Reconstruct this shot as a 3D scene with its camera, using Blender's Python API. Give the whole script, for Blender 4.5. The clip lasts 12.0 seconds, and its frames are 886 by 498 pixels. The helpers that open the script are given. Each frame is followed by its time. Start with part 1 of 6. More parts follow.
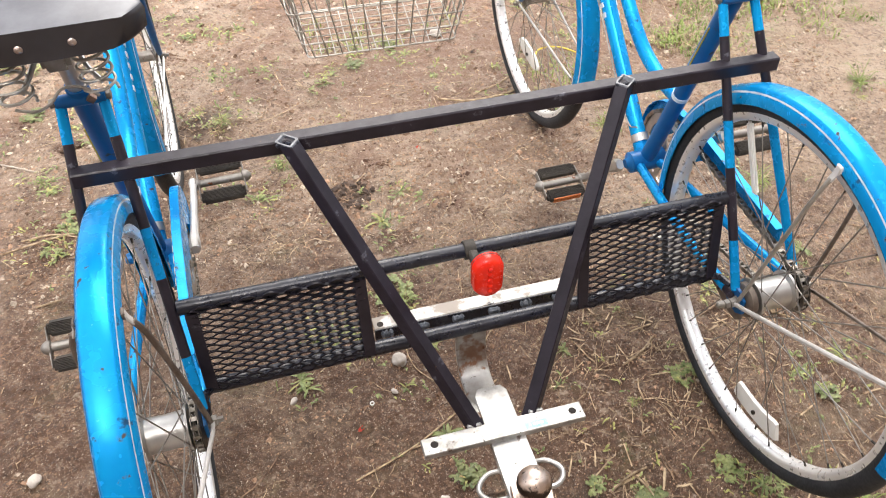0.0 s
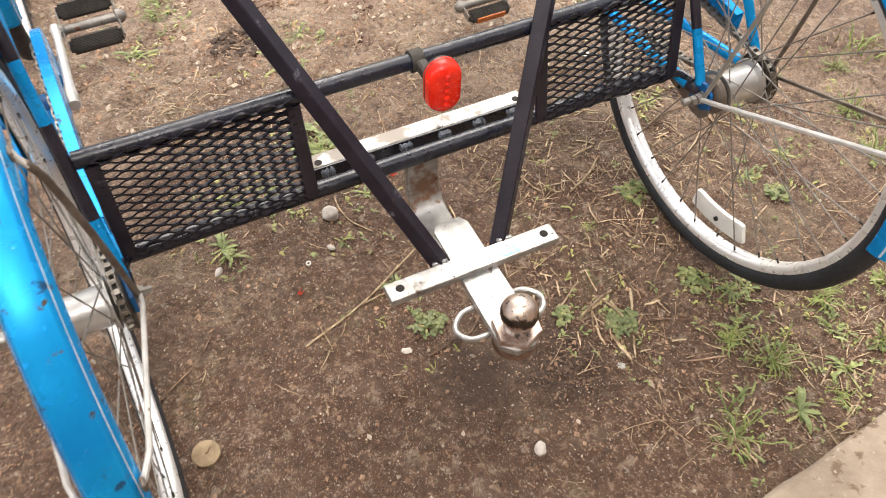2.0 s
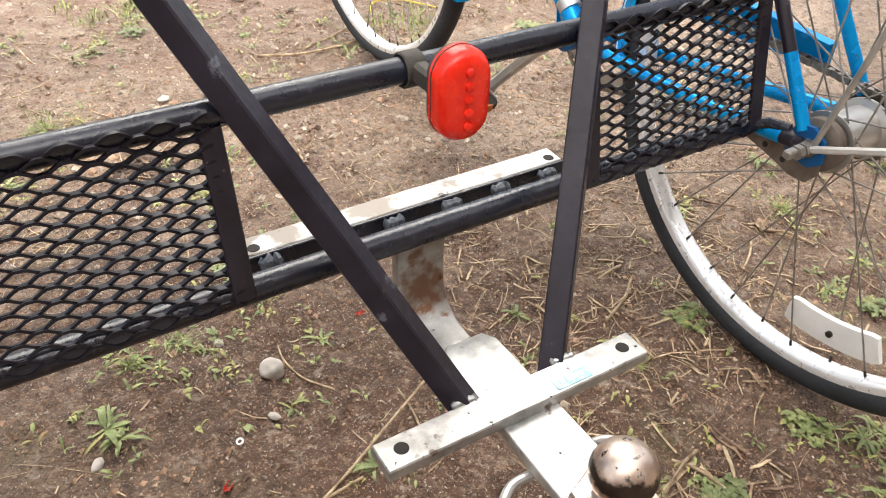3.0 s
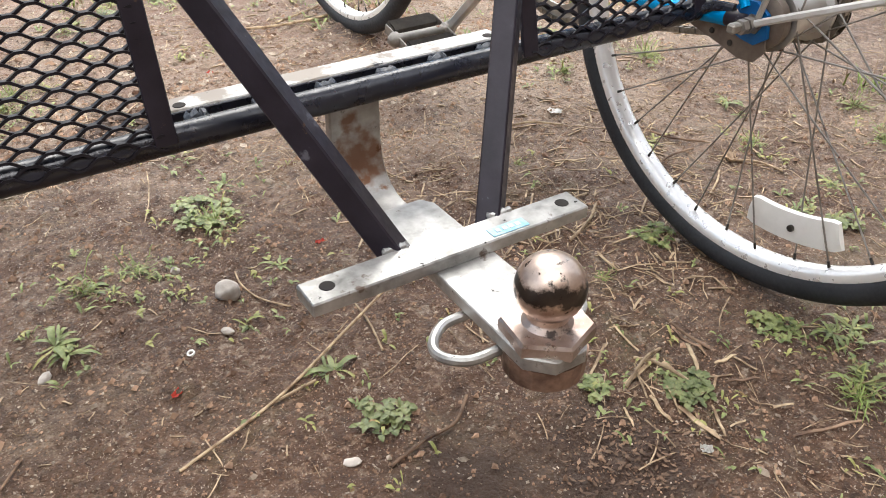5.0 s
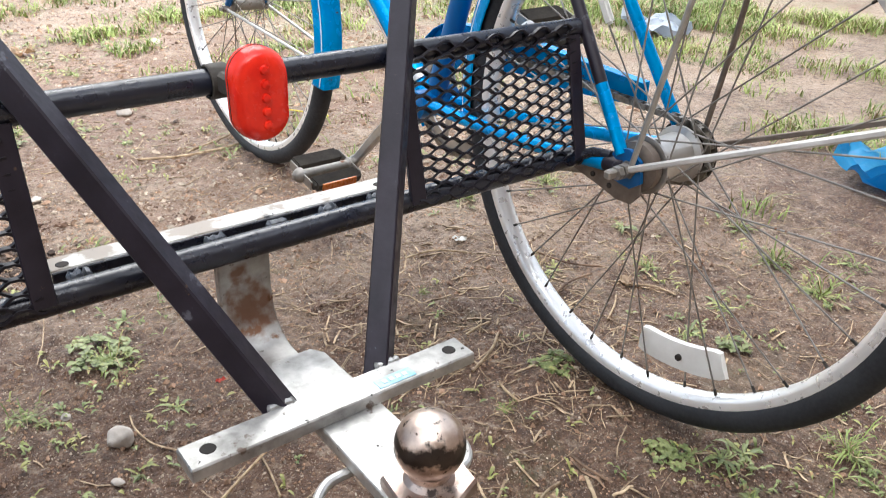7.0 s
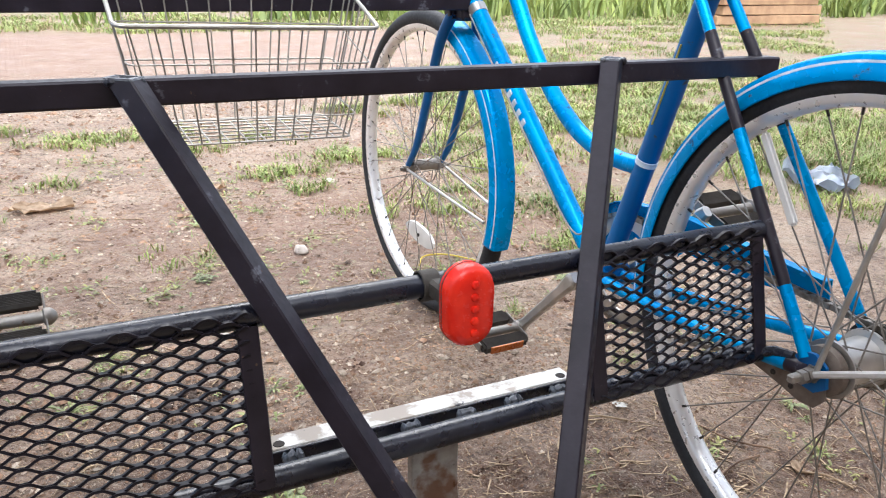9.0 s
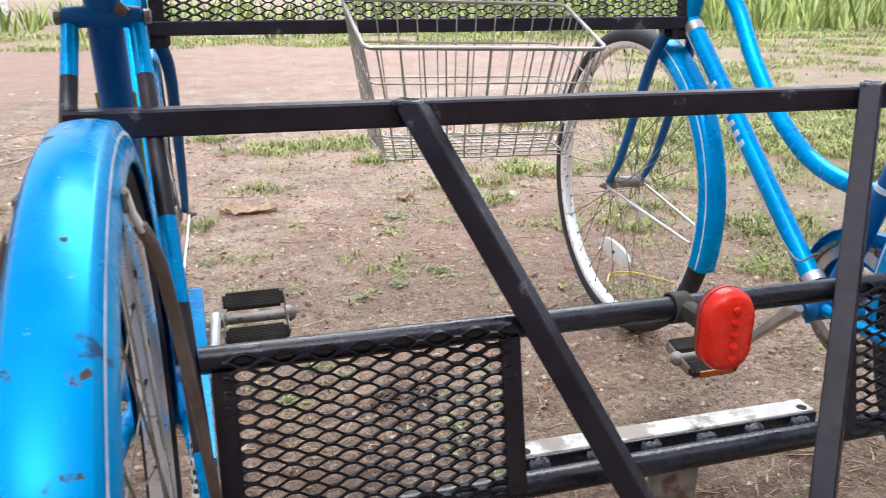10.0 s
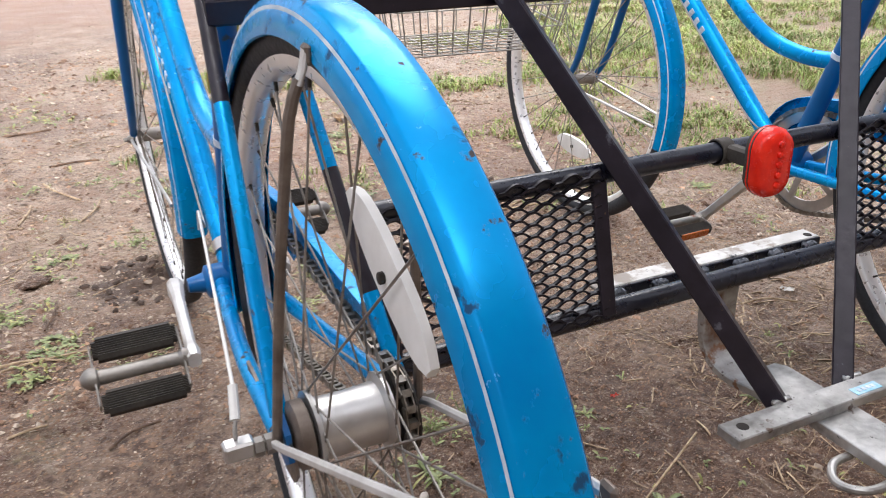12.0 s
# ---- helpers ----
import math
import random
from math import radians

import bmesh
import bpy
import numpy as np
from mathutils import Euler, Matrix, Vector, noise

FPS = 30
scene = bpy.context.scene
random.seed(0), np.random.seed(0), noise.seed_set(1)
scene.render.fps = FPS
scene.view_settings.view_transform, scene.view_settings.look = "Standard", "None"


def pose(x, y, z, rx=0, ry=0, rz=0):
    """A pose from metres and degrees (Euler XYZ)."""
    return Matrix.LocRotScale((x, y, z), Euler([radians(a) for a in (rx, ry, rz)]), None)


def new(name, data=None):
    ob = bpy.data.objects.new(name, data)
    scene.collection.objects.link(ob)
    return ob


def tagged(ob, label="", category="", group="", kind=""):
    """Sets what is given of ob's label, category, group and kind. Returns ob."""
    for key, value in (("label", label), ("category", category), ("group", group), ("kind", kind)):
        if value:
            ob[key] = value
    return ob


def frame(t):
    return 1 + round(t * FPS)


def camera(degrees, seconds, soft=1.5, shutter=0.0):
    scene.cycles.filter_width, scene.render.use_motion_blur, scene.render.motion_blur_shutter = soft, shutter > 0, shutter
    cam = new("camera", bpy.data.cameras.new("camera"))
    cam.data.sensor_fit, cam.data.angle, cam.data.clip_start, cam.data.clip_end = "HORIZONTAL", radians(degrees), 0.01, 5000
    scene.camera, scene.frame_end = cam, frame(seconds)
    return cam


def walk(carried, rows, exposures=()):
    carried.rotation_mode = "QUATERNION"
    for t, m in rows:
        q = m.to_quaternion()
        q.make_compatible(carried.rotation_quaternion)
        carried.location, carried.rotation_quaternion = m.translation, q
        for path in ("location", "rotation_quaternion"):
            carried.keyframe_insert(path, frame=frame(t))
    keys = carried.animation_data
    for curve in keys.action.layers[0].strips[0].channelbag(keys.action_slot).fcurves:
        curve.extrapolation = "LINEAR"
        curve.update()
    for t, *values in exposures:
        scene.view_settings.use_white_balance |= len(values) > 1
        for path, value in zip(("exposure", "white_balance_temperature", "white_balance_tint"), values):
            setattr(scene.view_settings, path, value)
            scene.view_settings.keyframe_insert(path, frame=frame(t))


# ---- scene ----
cam = camera(57.33, 12.0, soft=0.95, shutter=0.22)
# seconds, eye, turn about x, y, z in degrees
PATH = [
    (0.0, -0.2653, -0.7267, 1.3147, 45.68, 0.86, -15.37),
    (0.5, -0.3789, -0.7181, 1.3035, 43.14, -0.63, -21.63),
    (1.0, -0.4567, -0.6932, 1.2759, 40.09, -3.44, -26.99),
    (1.5, -0.4197, -0.7143, 1.2654, 40.66, -1.41, -24.51),
    (2.0, -0.3504, -0.6448, 1.1450, 37.32, -1.24, -25.90),
    (2.5, -0.3157, -0.4401, 0.9068, 44.89, -2.55, -33.40),
    (2.7, -0.3080, -0.4160, 0.8020, 48.49, -2.40, -32.91),
    (4.3, -0.3391, -0.5259, 0.6764, 59.10, -0.95, -28.37),
    (4.5, -0.3282, -0.5343, 0.6607, 57.47, -0.67, -28.98),
    (5.0, -0.2989, -0.5242, 0.6137, 55.37, -0.12, -32.25),
    (5.5, -0.2918, -0.5140, 0.6087, 56.12, -0.01, -32.12),
    (6.0, -0.2906, -0.5198, 0.6217, 58.10, -0.63, -32.38),
    (6.5, -0.2769, -0.5309, 0.6388, 60.36, -1.02, -34.87),
    (7.0, -0.2673, -0.5381, 0.6542, 62.91, -1.61, -37.30),
    (7.5, -0.2787, -0.5305, 0.6825, 66.39, -1.47, -36.01),
    (7.7, -0.2896, -0.5250, 0.6905, 67.17, -1.08, -34.32),
    (9.3, -0.3396, -0.5171, 0.7439, 71.56, -0.92, -25.04),
    (9.5, -0.3646, -0.5129, 0.7420, 71.49, -0.65, -22.61),
    (9.6, -0.3679, -0.5117, 0.7463, 71.18, -0.55, -20.67),
    (10.0, -0.4130, -0.5070, 0.7530, 71.69, -0.19, -16.02),
    (10.5, -0.4428, -0.4987, 0.7681, 67.71, 0.25, -12.37),
    (11.0, -0.5329, -0.4588, 0.7630, 64.46, -2.05, -12.06),
    (11.5, -0.6082, -0.4712, 0.7295, 64.15, -0.26, -21.44),
    (11.6, -0.6176, -0.4684, 0.7150, 64.75, -0.87, -24.76),
    (11.8, -0.6306, -0.4961, 0.7119, 66.34, 0.43, -26.18),
    (12.0, -0.6458, -0.5504, 0.7245, 66.89, 1.47, -25.06),
]
walk(cam, [(t, pose(x, y, z, a, b, c)) for t, x, y, z, a, b, c in PATH],
     exposures=[(0.0, 1.66, 6650, 12), (1.5, 1.70, 6950, 13), (2.5, 1.84, 6800, 10), (4.5, 1.68, 6400, 10), (5.5, 1.70, 6350, 10), (7.5, 1.72, 6050, 9),
                (9.5, 1.42, 6000, 12), (10.5, 1.30, 6050, 13), (11.0, 1.24, 6100, 14), (12.0, 1.29, 6200, 14)])

# ---------------------------------------------------------------- light: a bright overcast sky
world = bpy.data.worlds.new("overcast_sky")
scene.world = world
world.use_nodes = True
wn = world.node_tree.nodes
wl = world.node_tree.links
sky = wn.new("ShaderNodeTexSky")
sky.sky_type = "NISHITA"
sky.sun_disc = False
sky.sun_elevation = radians(50)
sky.sun_rotation = radians(200)
sky.dust_density = 5.0
sky.ozone_density = 1.0
veil = wn.new("ShaderNodeHueSaturation")
veil.inputs["Saturation"].default_value = 0.25
wl.new(sky.outputs["Color"], veil.inputs["Color"])
wl.new(veil.outputs["Color"], wn["Background"].inputs["Color"])
wn["Background"].inputs["Strength"].default_value = 0.15

sun_data = bpy.data.lights.new("sun", "SUN")
sun_data.energy = 1.3
sun_data.angle = radians(45)
sun_data.color = (1.0, 0.96, 0.90)
sun = new("sun", sun_data)
sun.matrix_world = pose(0, 0, 6, 40, 0, 160)


# ---------------------------------------------------------------- materials
def material(name, c1, c2, scale=12.0, rough=0.5, rough2=None, metal=0.0, bump=0.15, fine=180.0, dist=0.002,
             spots=None, coat=0.0, spread=0.0, stretch=(1, 1, 1), spec=0.5):
    """Two tones at one scale, grain at another, optional spots (colour, scale, threshold, roughness)."""
    m = bpy.data.materials.new(name)
    m.use_nodes = True
    nt = m.node_tree
    n, l = nt.nodes, nt.links
    bsdf = n["Principled BSDF"]
    co = n.new("ShaderNodeTexCoord")
    mp = n.new("ShaderNodeMapping")
    mp.inputs["Scale"].default_value = stretch
    l.new(co.outputs["Object"], mp.inputs["Vector"])
    big = n.new("ShaderNodeTexNoise")
    big.inputs["Scale"].default_value = scale
    big.inputs["Detail"].default_value = 5.0
    big.inputs["Roughness"].default_value = 0.6
    l.new(mp.outputs["Vector"], big.inputs["Vector"])
    grain = n.new("ShaderNodeTexNoise")
    grain.inputs["Scale"].default_value = fine
    grain.inputs["Detail"].default_value = 3.0
    l.new(mp.outputs["Vector"], grain.inputs["Vector"])
    ramp = n.new("ShaderNodeMapRange")
    ramp.inputs["From Min"].default_value = 0.35
    ramp.inputs["From Max"].default_value = 0.65
    l.new(big.outputs["Fac"], ramp.inputs["Value"])
    mix = n.new("ShaderNodeMix")
    mix.data_type = "RGBA"
    mix.inputs["A"].default_value = (*c1, 1)
    mix.inputs["B"].default_value = (*c2, 1)
    l.new(ramp.outputs["Result"], mix.inputs["Factor"])
    colour = mix.outputs["Result"]
    rr = n.new("ShaderNodeMapRange")
    rr.inputs["From Min"].default_value = 0.3
    rr.inputs["From Max"].default_value = 0.7
    rr.inputs["To Min"].default_value = rough
    rr.inputs["To Max"].default_value = rough if rough2 is None else rough2
    l.new(grain.outputs["Fac"], rr.inputs["Value"])
    roughness = rr.outputs["Result"]
    layers = [] if not spots else (spots if isinstance(spots, list) else [spots])
    for sc, ss, st, sr in layers:
        sp = n.new("ShaderNodeTexNoise")
        sp.inputs["Scale"].default_value = ss
        sp.inputs["Detail"].default_value = 6.0
        sp.inputs["Roughness"].default_value = 0.65
        l.new(co.outputs["Object"], sp.inputs["Vector"])
        sm = n.new("ShaderNodeMapRange")
        sm.inputs["From Min"].default_value = st
        sm.inputs["From Max"].default_value = st + 0.05
        l.new(sp.outputs["Fac"], sm.inputs["Value"])
        m2 = n.new("ShaderNodeMix")
        m2.data_type = "RGBA"
        l.new(sm.outputs["Result"], m2.inputs["Factor"])
        l.new(colour, m2.inputs["A"])
        m2.inputs["B"].default_value = (*sc, 1)
        colour = m2.outputs["Result"]
        m3 = n.new("ShaderNodeMix")
        l.new(sm.outputs["Result"], m3.inputs["Factor"])
        l.new(roughness, m3.inputs["A"])
        m3.inputs["B"].default_value = sr
        roughness = m3.outputs["Result"]
        if metal > 0 and (sc, ss, st, sr) == layers[0]:
            m4 = n.new("ShaderNodeMix")
            l.new(sm.outputs["Result"], m4.inputs["Factor"])
            m4.inputs["A"].default_value = metal
            m4.inputs["B"].default_value = 0.1
            l.new(m4.outputs["Result"], bsdf.inputs["Metallic"])
    if spread > 0:
        info = n.new("ShaderNodeObjectInfo")
        geo = n.new("ShaderNodeNewGeometry")
        add = n.new("ShaderNodeMath")
        add.operation = "ADD"
        l.new(info.outputs["Random"], add.inputs[0])
        l.new(geo.outputs["Random Per Island"], add.inputs[1])
        hv = n.new("ShaderNodeMapRange")
        hv.inputs["From Max"].default_value = 2.0
        hv.inputs["To Min"].default_value = 1 - spread
        hv.inputs["To Max"].default_value = 1 + spread
        l.new(add.outputs[0], hv.inputs["Value"])
        hs = n.new("ShaderNodeHueSaturation")
        l.new(hv.outputs["Result"], hs.inputs["Value"])
        l.new(colour, hs.inputs["Color"])
        colour = hs.outputs["Color"]
    l.new(colour, bsdf.inputs["Base Color"])
    l.new(roughness, bsdf.inputs["Roughness"])
    if not (spots and metal > 0):
        bsdf.inputs["Metallic"].default_value = metal
    bsdf.inputs["Coat Weight"].default_value = coat
    bsdf.inputs["Coat Roughness"].default_value = 0.15
    bsdf.inputs["Specular IOR Level"].default_value = spec
    if bump > 0:
        b = n.new("ShaderNodeBump")
        b.inputs["Strength"].default_value = bump
        b.inputs["Distance"].default_value = dist
        l.new(grain.outputs["Fac"], b.inputs["Height"])
        l.new(b.outputs["Normal"], bsdf.inputs["Normal"])
    return m


RUST = (0.16, 0.06, 0.025)
blue_paint = material("blue_paint", (0.0, 0.235, 0.60), (0.0, 0.360, 0.775), 7, 0.18, 0.32, 0.30, 0.10, 38, 0.002,
                      spots=[((0.0, 0.12, 0.34), 24, 0.66, 0.5), ((0.02, 0.085, 0.19), 31, 0.63, 0.5), ((0.075, 0.060, 0.055), 58, 0.635, 0.7), ((0.30, 0.52, 0.78), 85, 0.68, 0.4)], spec=0.16)
dark_blue_paint = material("dark_blue_paint", (0.0, 0.085, 0.27), (0.0, 0.13, 0.37), 8, 0.3, 0.45, 0.0, 0.05, 60, 0.001,
                           spots=[(RUST, 25, 0.67, 0.7), ((0.05, 0.06, 0.07), 45, 0.66, 0.6)], spec=0.4)
black_paint = material("black_paint", (0.0125, 0.0095, 0.0150), (0.023, 0.018, 0.027), 30, 0.28, 0.48, 0.0, 0.35, 110, 0.001,
                       spots=[((0.10, 0.10, 0.12), 30, 0.63, 0.4), ((0.10, 0.06, 0.04), 90, 0.68, 0.7)], spec=0.34)
tube_black = material("black_enamel", (0.0055, 0.0062, 0.012), (0.013, 0.015, 0.026), 25, 0.20, 0.40, 0.0, 0.6, 60, 0.002,
                      spots=((0.045, 0.05, 0.065), 60, 0.66, 0.4), spec=0.6)
mesh_black = material("black_mesh_enamel", (0.0085, 0.0075, 0.0110), (0.016, 0.014, 0.020), 40, 0.3, 0.5, 0.0, 0.3, 90, 0.001, spec=0.25)
zinc = material("silver_painted_steel", (0.27, 0.265, 0.25), (0.60, 0.595, 0.575), 26, 0.28, 0.50, 0.72, 0.35, 120, 0.001,
                spots=[((0.12, 0.085, 0.065), 30, 0.625, 0.6), ((0.03, 0.026, 0.024), 110, 0.655, 0.7)])
rusty_zinc = material("rust_streaked_steel", (0.27, 0.255, 0.235), (0.50, 0.49, 0.465), 24, 0.30, 0.55, 0.65, 0.3, 120, 0.001,
                      spots=[((0.19, 0.095, 0.05), 22, 0.575, 0.75), ((0.06, 0.03, 0.02), 60, 0.63, 0.8)])
white_steel = material("white_painted_steel", (0.50, 0.49, 0.46), (0.66, 0.65, 0.63), 30, 0.4, 0.6, 0.1, 0.2, 120, 0.001,
                       spots=[((0.34, 0.30, 0.26), 13, 0.54, 0.7), ((0.05, 0.05, 0.055), 42, 0.625, 0.5)])
painted_weld = material("painted_weld", (0.035, 0.04, 0.05), (0.13, 0.14, 0.16), 90, 0.22, 0.4, 0.0, 0.5, 160, 0.001, spec=0.7)
ball_steel = material("copper_stained_steel", (0.42, 0.30, 0.235), (0.74, 0.61, 0.52), 45, 0.28, 0.44, 0.95, 0.15, 160, 0.0008,
                      spots=[((0.025, 0.02, 0.018), 45, 0.62, 0.35), ((0.05, 0.03, 0.022), 120, 0.63, 0.5)])


def greased(m, low, high):
    """A black smear of old grease round the ball between two heights, ragged at its edges."""
    n, l = m.node_tree.nodes, m.node_tree.links
    bsdf = n["Principled BSDF"]
    co = n.new("ShaderNodeTexCoord")
    sep = n.new("ShaderNodeSeparateXYZ")
    l.new(co.outputs["Object"], sep.inputs["Vector"])
    t = n.new("ShaderNodeTexNoise")
    t.inputs["Scale"].default_value = 38.0
    t.inputs["Detail"].default_value = 6.0
    t.inputs["Roughness"].default_value = 0.7
    l.new(co.outputs["Object"], t.inputs["Vector"])
    w = n.new("ShaderNodeMath")
    w.operation = "MULTIPLY_ADD"
    l.new(t.outputs["Fac"], w.inputs[0])
    w.inputs[1].default_value = 0.034
    l.new(sep.outputs["Z"], w.inputs[2])
    d = n.new("ShaderNodeMath")
    d.operation = "SUBTRACT"
    l.new(w.outputs[0], d.inputs[0])
    d.inputs[1].default_value = 0.017 + (low + high) / 2
    a = n.new("ShaderNodeMath")
    a.operation = "ABSOLUTE"
    l.new(d.outputs[0], a.inputs[0])
    r = n.new("ShaderNodeMapRange")
    r.inputs["From Min"].default_value = (high - low) / 2 + 0.002
    r.inputs["From Max"].default_value = (high - low) / 2 - 0.002
    r.inputs["To Max"].default_value = 0.93
    l.new(a.outputs[0], r.inputs["Value"])
    old = bsdf.inputs["Base Color"].links[0].from_socket
    x = n.new("ShaderNodeMix")
    x.data_type = "RGBA"
    l.new(r.outputs["Result"], x.inputs["Factor"])
    l.new(old, x.inputs["A"])
    x.inputs["B"].default_value = (0.03, 0.025, 0.023, 1)
    l.new(x.outputs["Result"], bsdf.inputs["Base Color"])
    return m


greased(ball_steel, 0.2775, 0.2905)
def rusted(m, places):
    """Ragged rust stains at the given places: (x, y, z, radius)."""
    n, l = m.node_tree.nodes, m.node_tree.links
    base = n["Principled BSDF"].inputs["Base Color"]
    co = n.new("ShaderNodeTexCoord")
    rough = n.new("ShaderNodeTexNoise")
    rough.inputs["Scale"].default_value = 85.0
    rough.inputs["Detail"].default_value = 6.0
    l.new(co.outputs["Object"], rough.inputs["Vector"])
    for x, y, z, size in places:
        away = n.new("ShaderNodeVectorMath")
        away.operation = "DISTANCE"
        away.inputs[1].default_value = (x, y, z)
        l.new(co.outputs["Object"], away.inputs[0])
        ragged = n.new("ShaderNodeMath")
        ragged.operation = "MULTIPLY_ADD"
        ragged.inputs[1].default_value = size * 2.2
        l.new(rough.outputs["Fac"], ragged.inputs[0])
        l.new(away.outputs["Value"], ragged.inputs[2])
        f = n.new("ShaderNodeMapRange")
        f.inputs["From Min"].default_value = size * 2.1
        f.inputs["From Max"].default_value = size * 1.5
        f.inputs["To Max"].default_value = 0.85
        l.new(ragged.outputs[0], f.inputs["Value"])
        mix = n.new("ShaderNodeMix")
        mix.data_type = "RGBA"
        l.new(f.outputs["Result"], mix.inputs["Factor"])
        l.new(base.links[0].from_socket, mix.inputs["A"])
        mix.inputs["B"].default_value = (0.17, 0.075, 0.035, 1)
        l.new(mix.outputs["Result"], base)


rusted(rusty_zinc, ((-0.012, 0.071, 0.262, 0.030), (-0.020, 0.072, 0.300, 0.012)))
rusty_nut = material("rusty_nut", (0.10, 0.06, 0.045), (0.36, 0.24, 0.18), 40, 0.35, 0.6, 0.6, 0.3, 150, 0.001)
foot_steel = material("pinkish_worn_steel", (0.36, 0.27, 0.23), (0.62, 0.53, 0.48), 30, 0.25, 0.45, 0.9, 0.1, 160, 0.0006,
                      spots=((0.05, 0.035, 0.03), 32, 0.62, 0.5))
chrome = material("dull_chrome", (0.46, 0.45, 0.43), (0.62, 0.61, 0.59), 20, 0.28, 0.48, 0.9, 0.08, 150, 0.0005,
                  spots=((0.20, 0.13, 0.08), 45, 0.68, 0.7))
bright_rim = material("chromed_rim", (0.82, 0.82, 0.82), (0.92, 0.92, 0.91), 20, 0.24, 0.40, 0.6, 0.04, 90, 0.0004,
                      spots=((0.30, 0.26, 0.22), 35, 0.74, 0.6))
grey_steel = material("worn_grey_steel", (0.20, 0.18, 0.16), (0.34, 0.32, 0.29), 30, 0.4, 0.6, 0.7, 0.2, 150, 0.0008,
                      spots=(RUST, 40, 0.62, 0.8))
stay_steel = material("weathered_stay", (0.13, 0.10, 0.08), (0.25, 0.21, 0.175), 30, 0.45, 0.65, 0.5, 0.2, 150, 0.0008)
greasy = material("greasy_dark_steel", (0.018, 0.015, 0.012), (0.045, 0.038, 0.03), 60, 0.4, 0.65, 0.4, 0.3, 200, 0.001)
bright_stay = material("bright_aluminium", (0.52, 0.50, 0.47), (0.68, 0.66, 0.63), 30, 0.35, 0.5, 0.3, 0.1, 150, 0.0006, spots=((0.2, 0.16, 0.12), 50, 0.66, 0.6))
chain_steel = material("chain_steel", (0.16, 0.14, 0.11), (0.36, 0.33, 0.29), 90, 0.3, 0.5, 0.8, 0.1, 200, 0.0005)
rubber = material("tyre_rubber", (0.010, 0.011, 0.014), (0.024, 0.026, 0.030), 14, 0.6, 0.8, 0.0, 0.3, 220, 0.001)
pedal_rubber = material("pedal_rubber", (0.030, 0.026, 0.022), (0.055, 0.047, 0.038), 30, 0.65, 0.85, 0.0, 0.4, 220, 0.001)
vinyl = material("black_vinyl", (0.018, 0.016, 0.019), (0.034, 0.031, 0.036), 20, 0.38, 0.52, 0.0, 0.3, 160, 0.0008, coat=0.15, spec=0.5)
# paler grey for the saddle top: the sky's reflection put into the colour
sky_sheen_vinyl = material("grey_sky_sheen_vinyl", (0.080, 0.083, 0.096), (0.12, 0.125, 0.142), 18, 0.36, 0.50, 0.0, 0.2, 160, 0.0006, coat=0.35)
white_plastic = material("white_plastic", (0.72, 0.705, 0.66), (0.84, 0.83, 0.79), 20, 0.35, 0.5, 0.0, 0.1, 120, 0.0006,
                         spots=((0.3, 0.26, 0.2), 60, 0.72, 0.7))
red_plastic = material("red_lens_plastic", (0.74, 0.016, 0.006), (0.90, 0.035, 0.012), 55, 0.16, 0.30, 0.0, 0.35, 210, 0.0010, spec=0.4)
amber = material("amber_reflector", (0.40, 0.10, 0.02), (0.5, 0.14, 0.03), 60, 0.2, 0.35, 0.0, 0.3, 300, 0.0008)
white_paint = material("white_paint_line", (0.42, 0.52, 0.62), (0.72, 0.78, 0.83), 40, 0.4, 0.5, 0.0, 0.1, 120, 0.0003)
yellow_decal = material("yellow_decal", (0.62, 0.45, 0.03), (0.7, 0.55, 0.08), 40, 0.4, 0.5, 0.0, 0.1, 120, 0.0003)
label_blue = material("pale_blue_label", (0.25, 0.55, 0.72), (0.5, 0.7, 0.8), 120, 0.4, 0.5, 0.0, 0.1, 120, 0.0003)
hole_dark = material("dark_hole", (0.015, 0.012, 0.01), (0.03, 0.024, 0.02), 60, 0.8, 0.9, 0.0, 0.1, 120, 0.0003)
cord_mat = material("dirty_cord", (0.30, 0.25, 0.20), (0.48, 0.43, 0.36), 30, 0.7, 0.85, 0.0, 0.3, 200, 0.0006)
wire_steel = material("galvanised_wire", (0.34, 0.32, 0.28), (0.48, 0.46, 0.42), 30, 0.35, 0.55, 0.7, 0.1, 200, 0.0004)
concrete = material("rough_concrete", (0.25, 0.19, 0.14), (0.37, 0.295, 0.22), 14, 0.85, 0.95, 0.0, 0.8, 120, 0.004,
                    spots=[((0.17, 0.115, 0.075), 30, 0.56, 0.95), ((0.46, 0.39, 0.31), 90, 0.62, 0.95)])
unseen_wall_brown = material("unseen_wall_brown", (0.15, 0.12, 0.10), (0.22, 0.18, 0.15), 2, 0.85, 0.95, 0.0, 0.5, 60, 0.003)
stone_mat = material("pale_stone", (0.40, 0.355, 0.31), (0.58, 0.53, 0.47), 60, 0.75, 0.9, 0.0, 0.4, 180, 0.001, spread=0.3)
pebble_mat = material("pebbles", (0.30, 0.22, 0.155), (0.68, 0.58, 0.46), 60, 0.75, 0.9, 0.0, 0.4, 260, 0.001, spread=0.55)
straw_mat = material("dry_straw", (0.20, 0.125, 0.07), (0.56, 0.43, 0.27), 60, 0.6, 0.8, 0.0, 0.2, 300, 0.0005, spread=0.45)
leaf_green = material("weed_green", (0.095, 0.128, 0.036), (0.26, 0.29, 0.105), 70, 0.4, 0.6, 0.0, 0.3, 260, 0.0008, spread=0.4, spots=((0.22, 0.17, 0.075), 60, 0.62, 0.7))
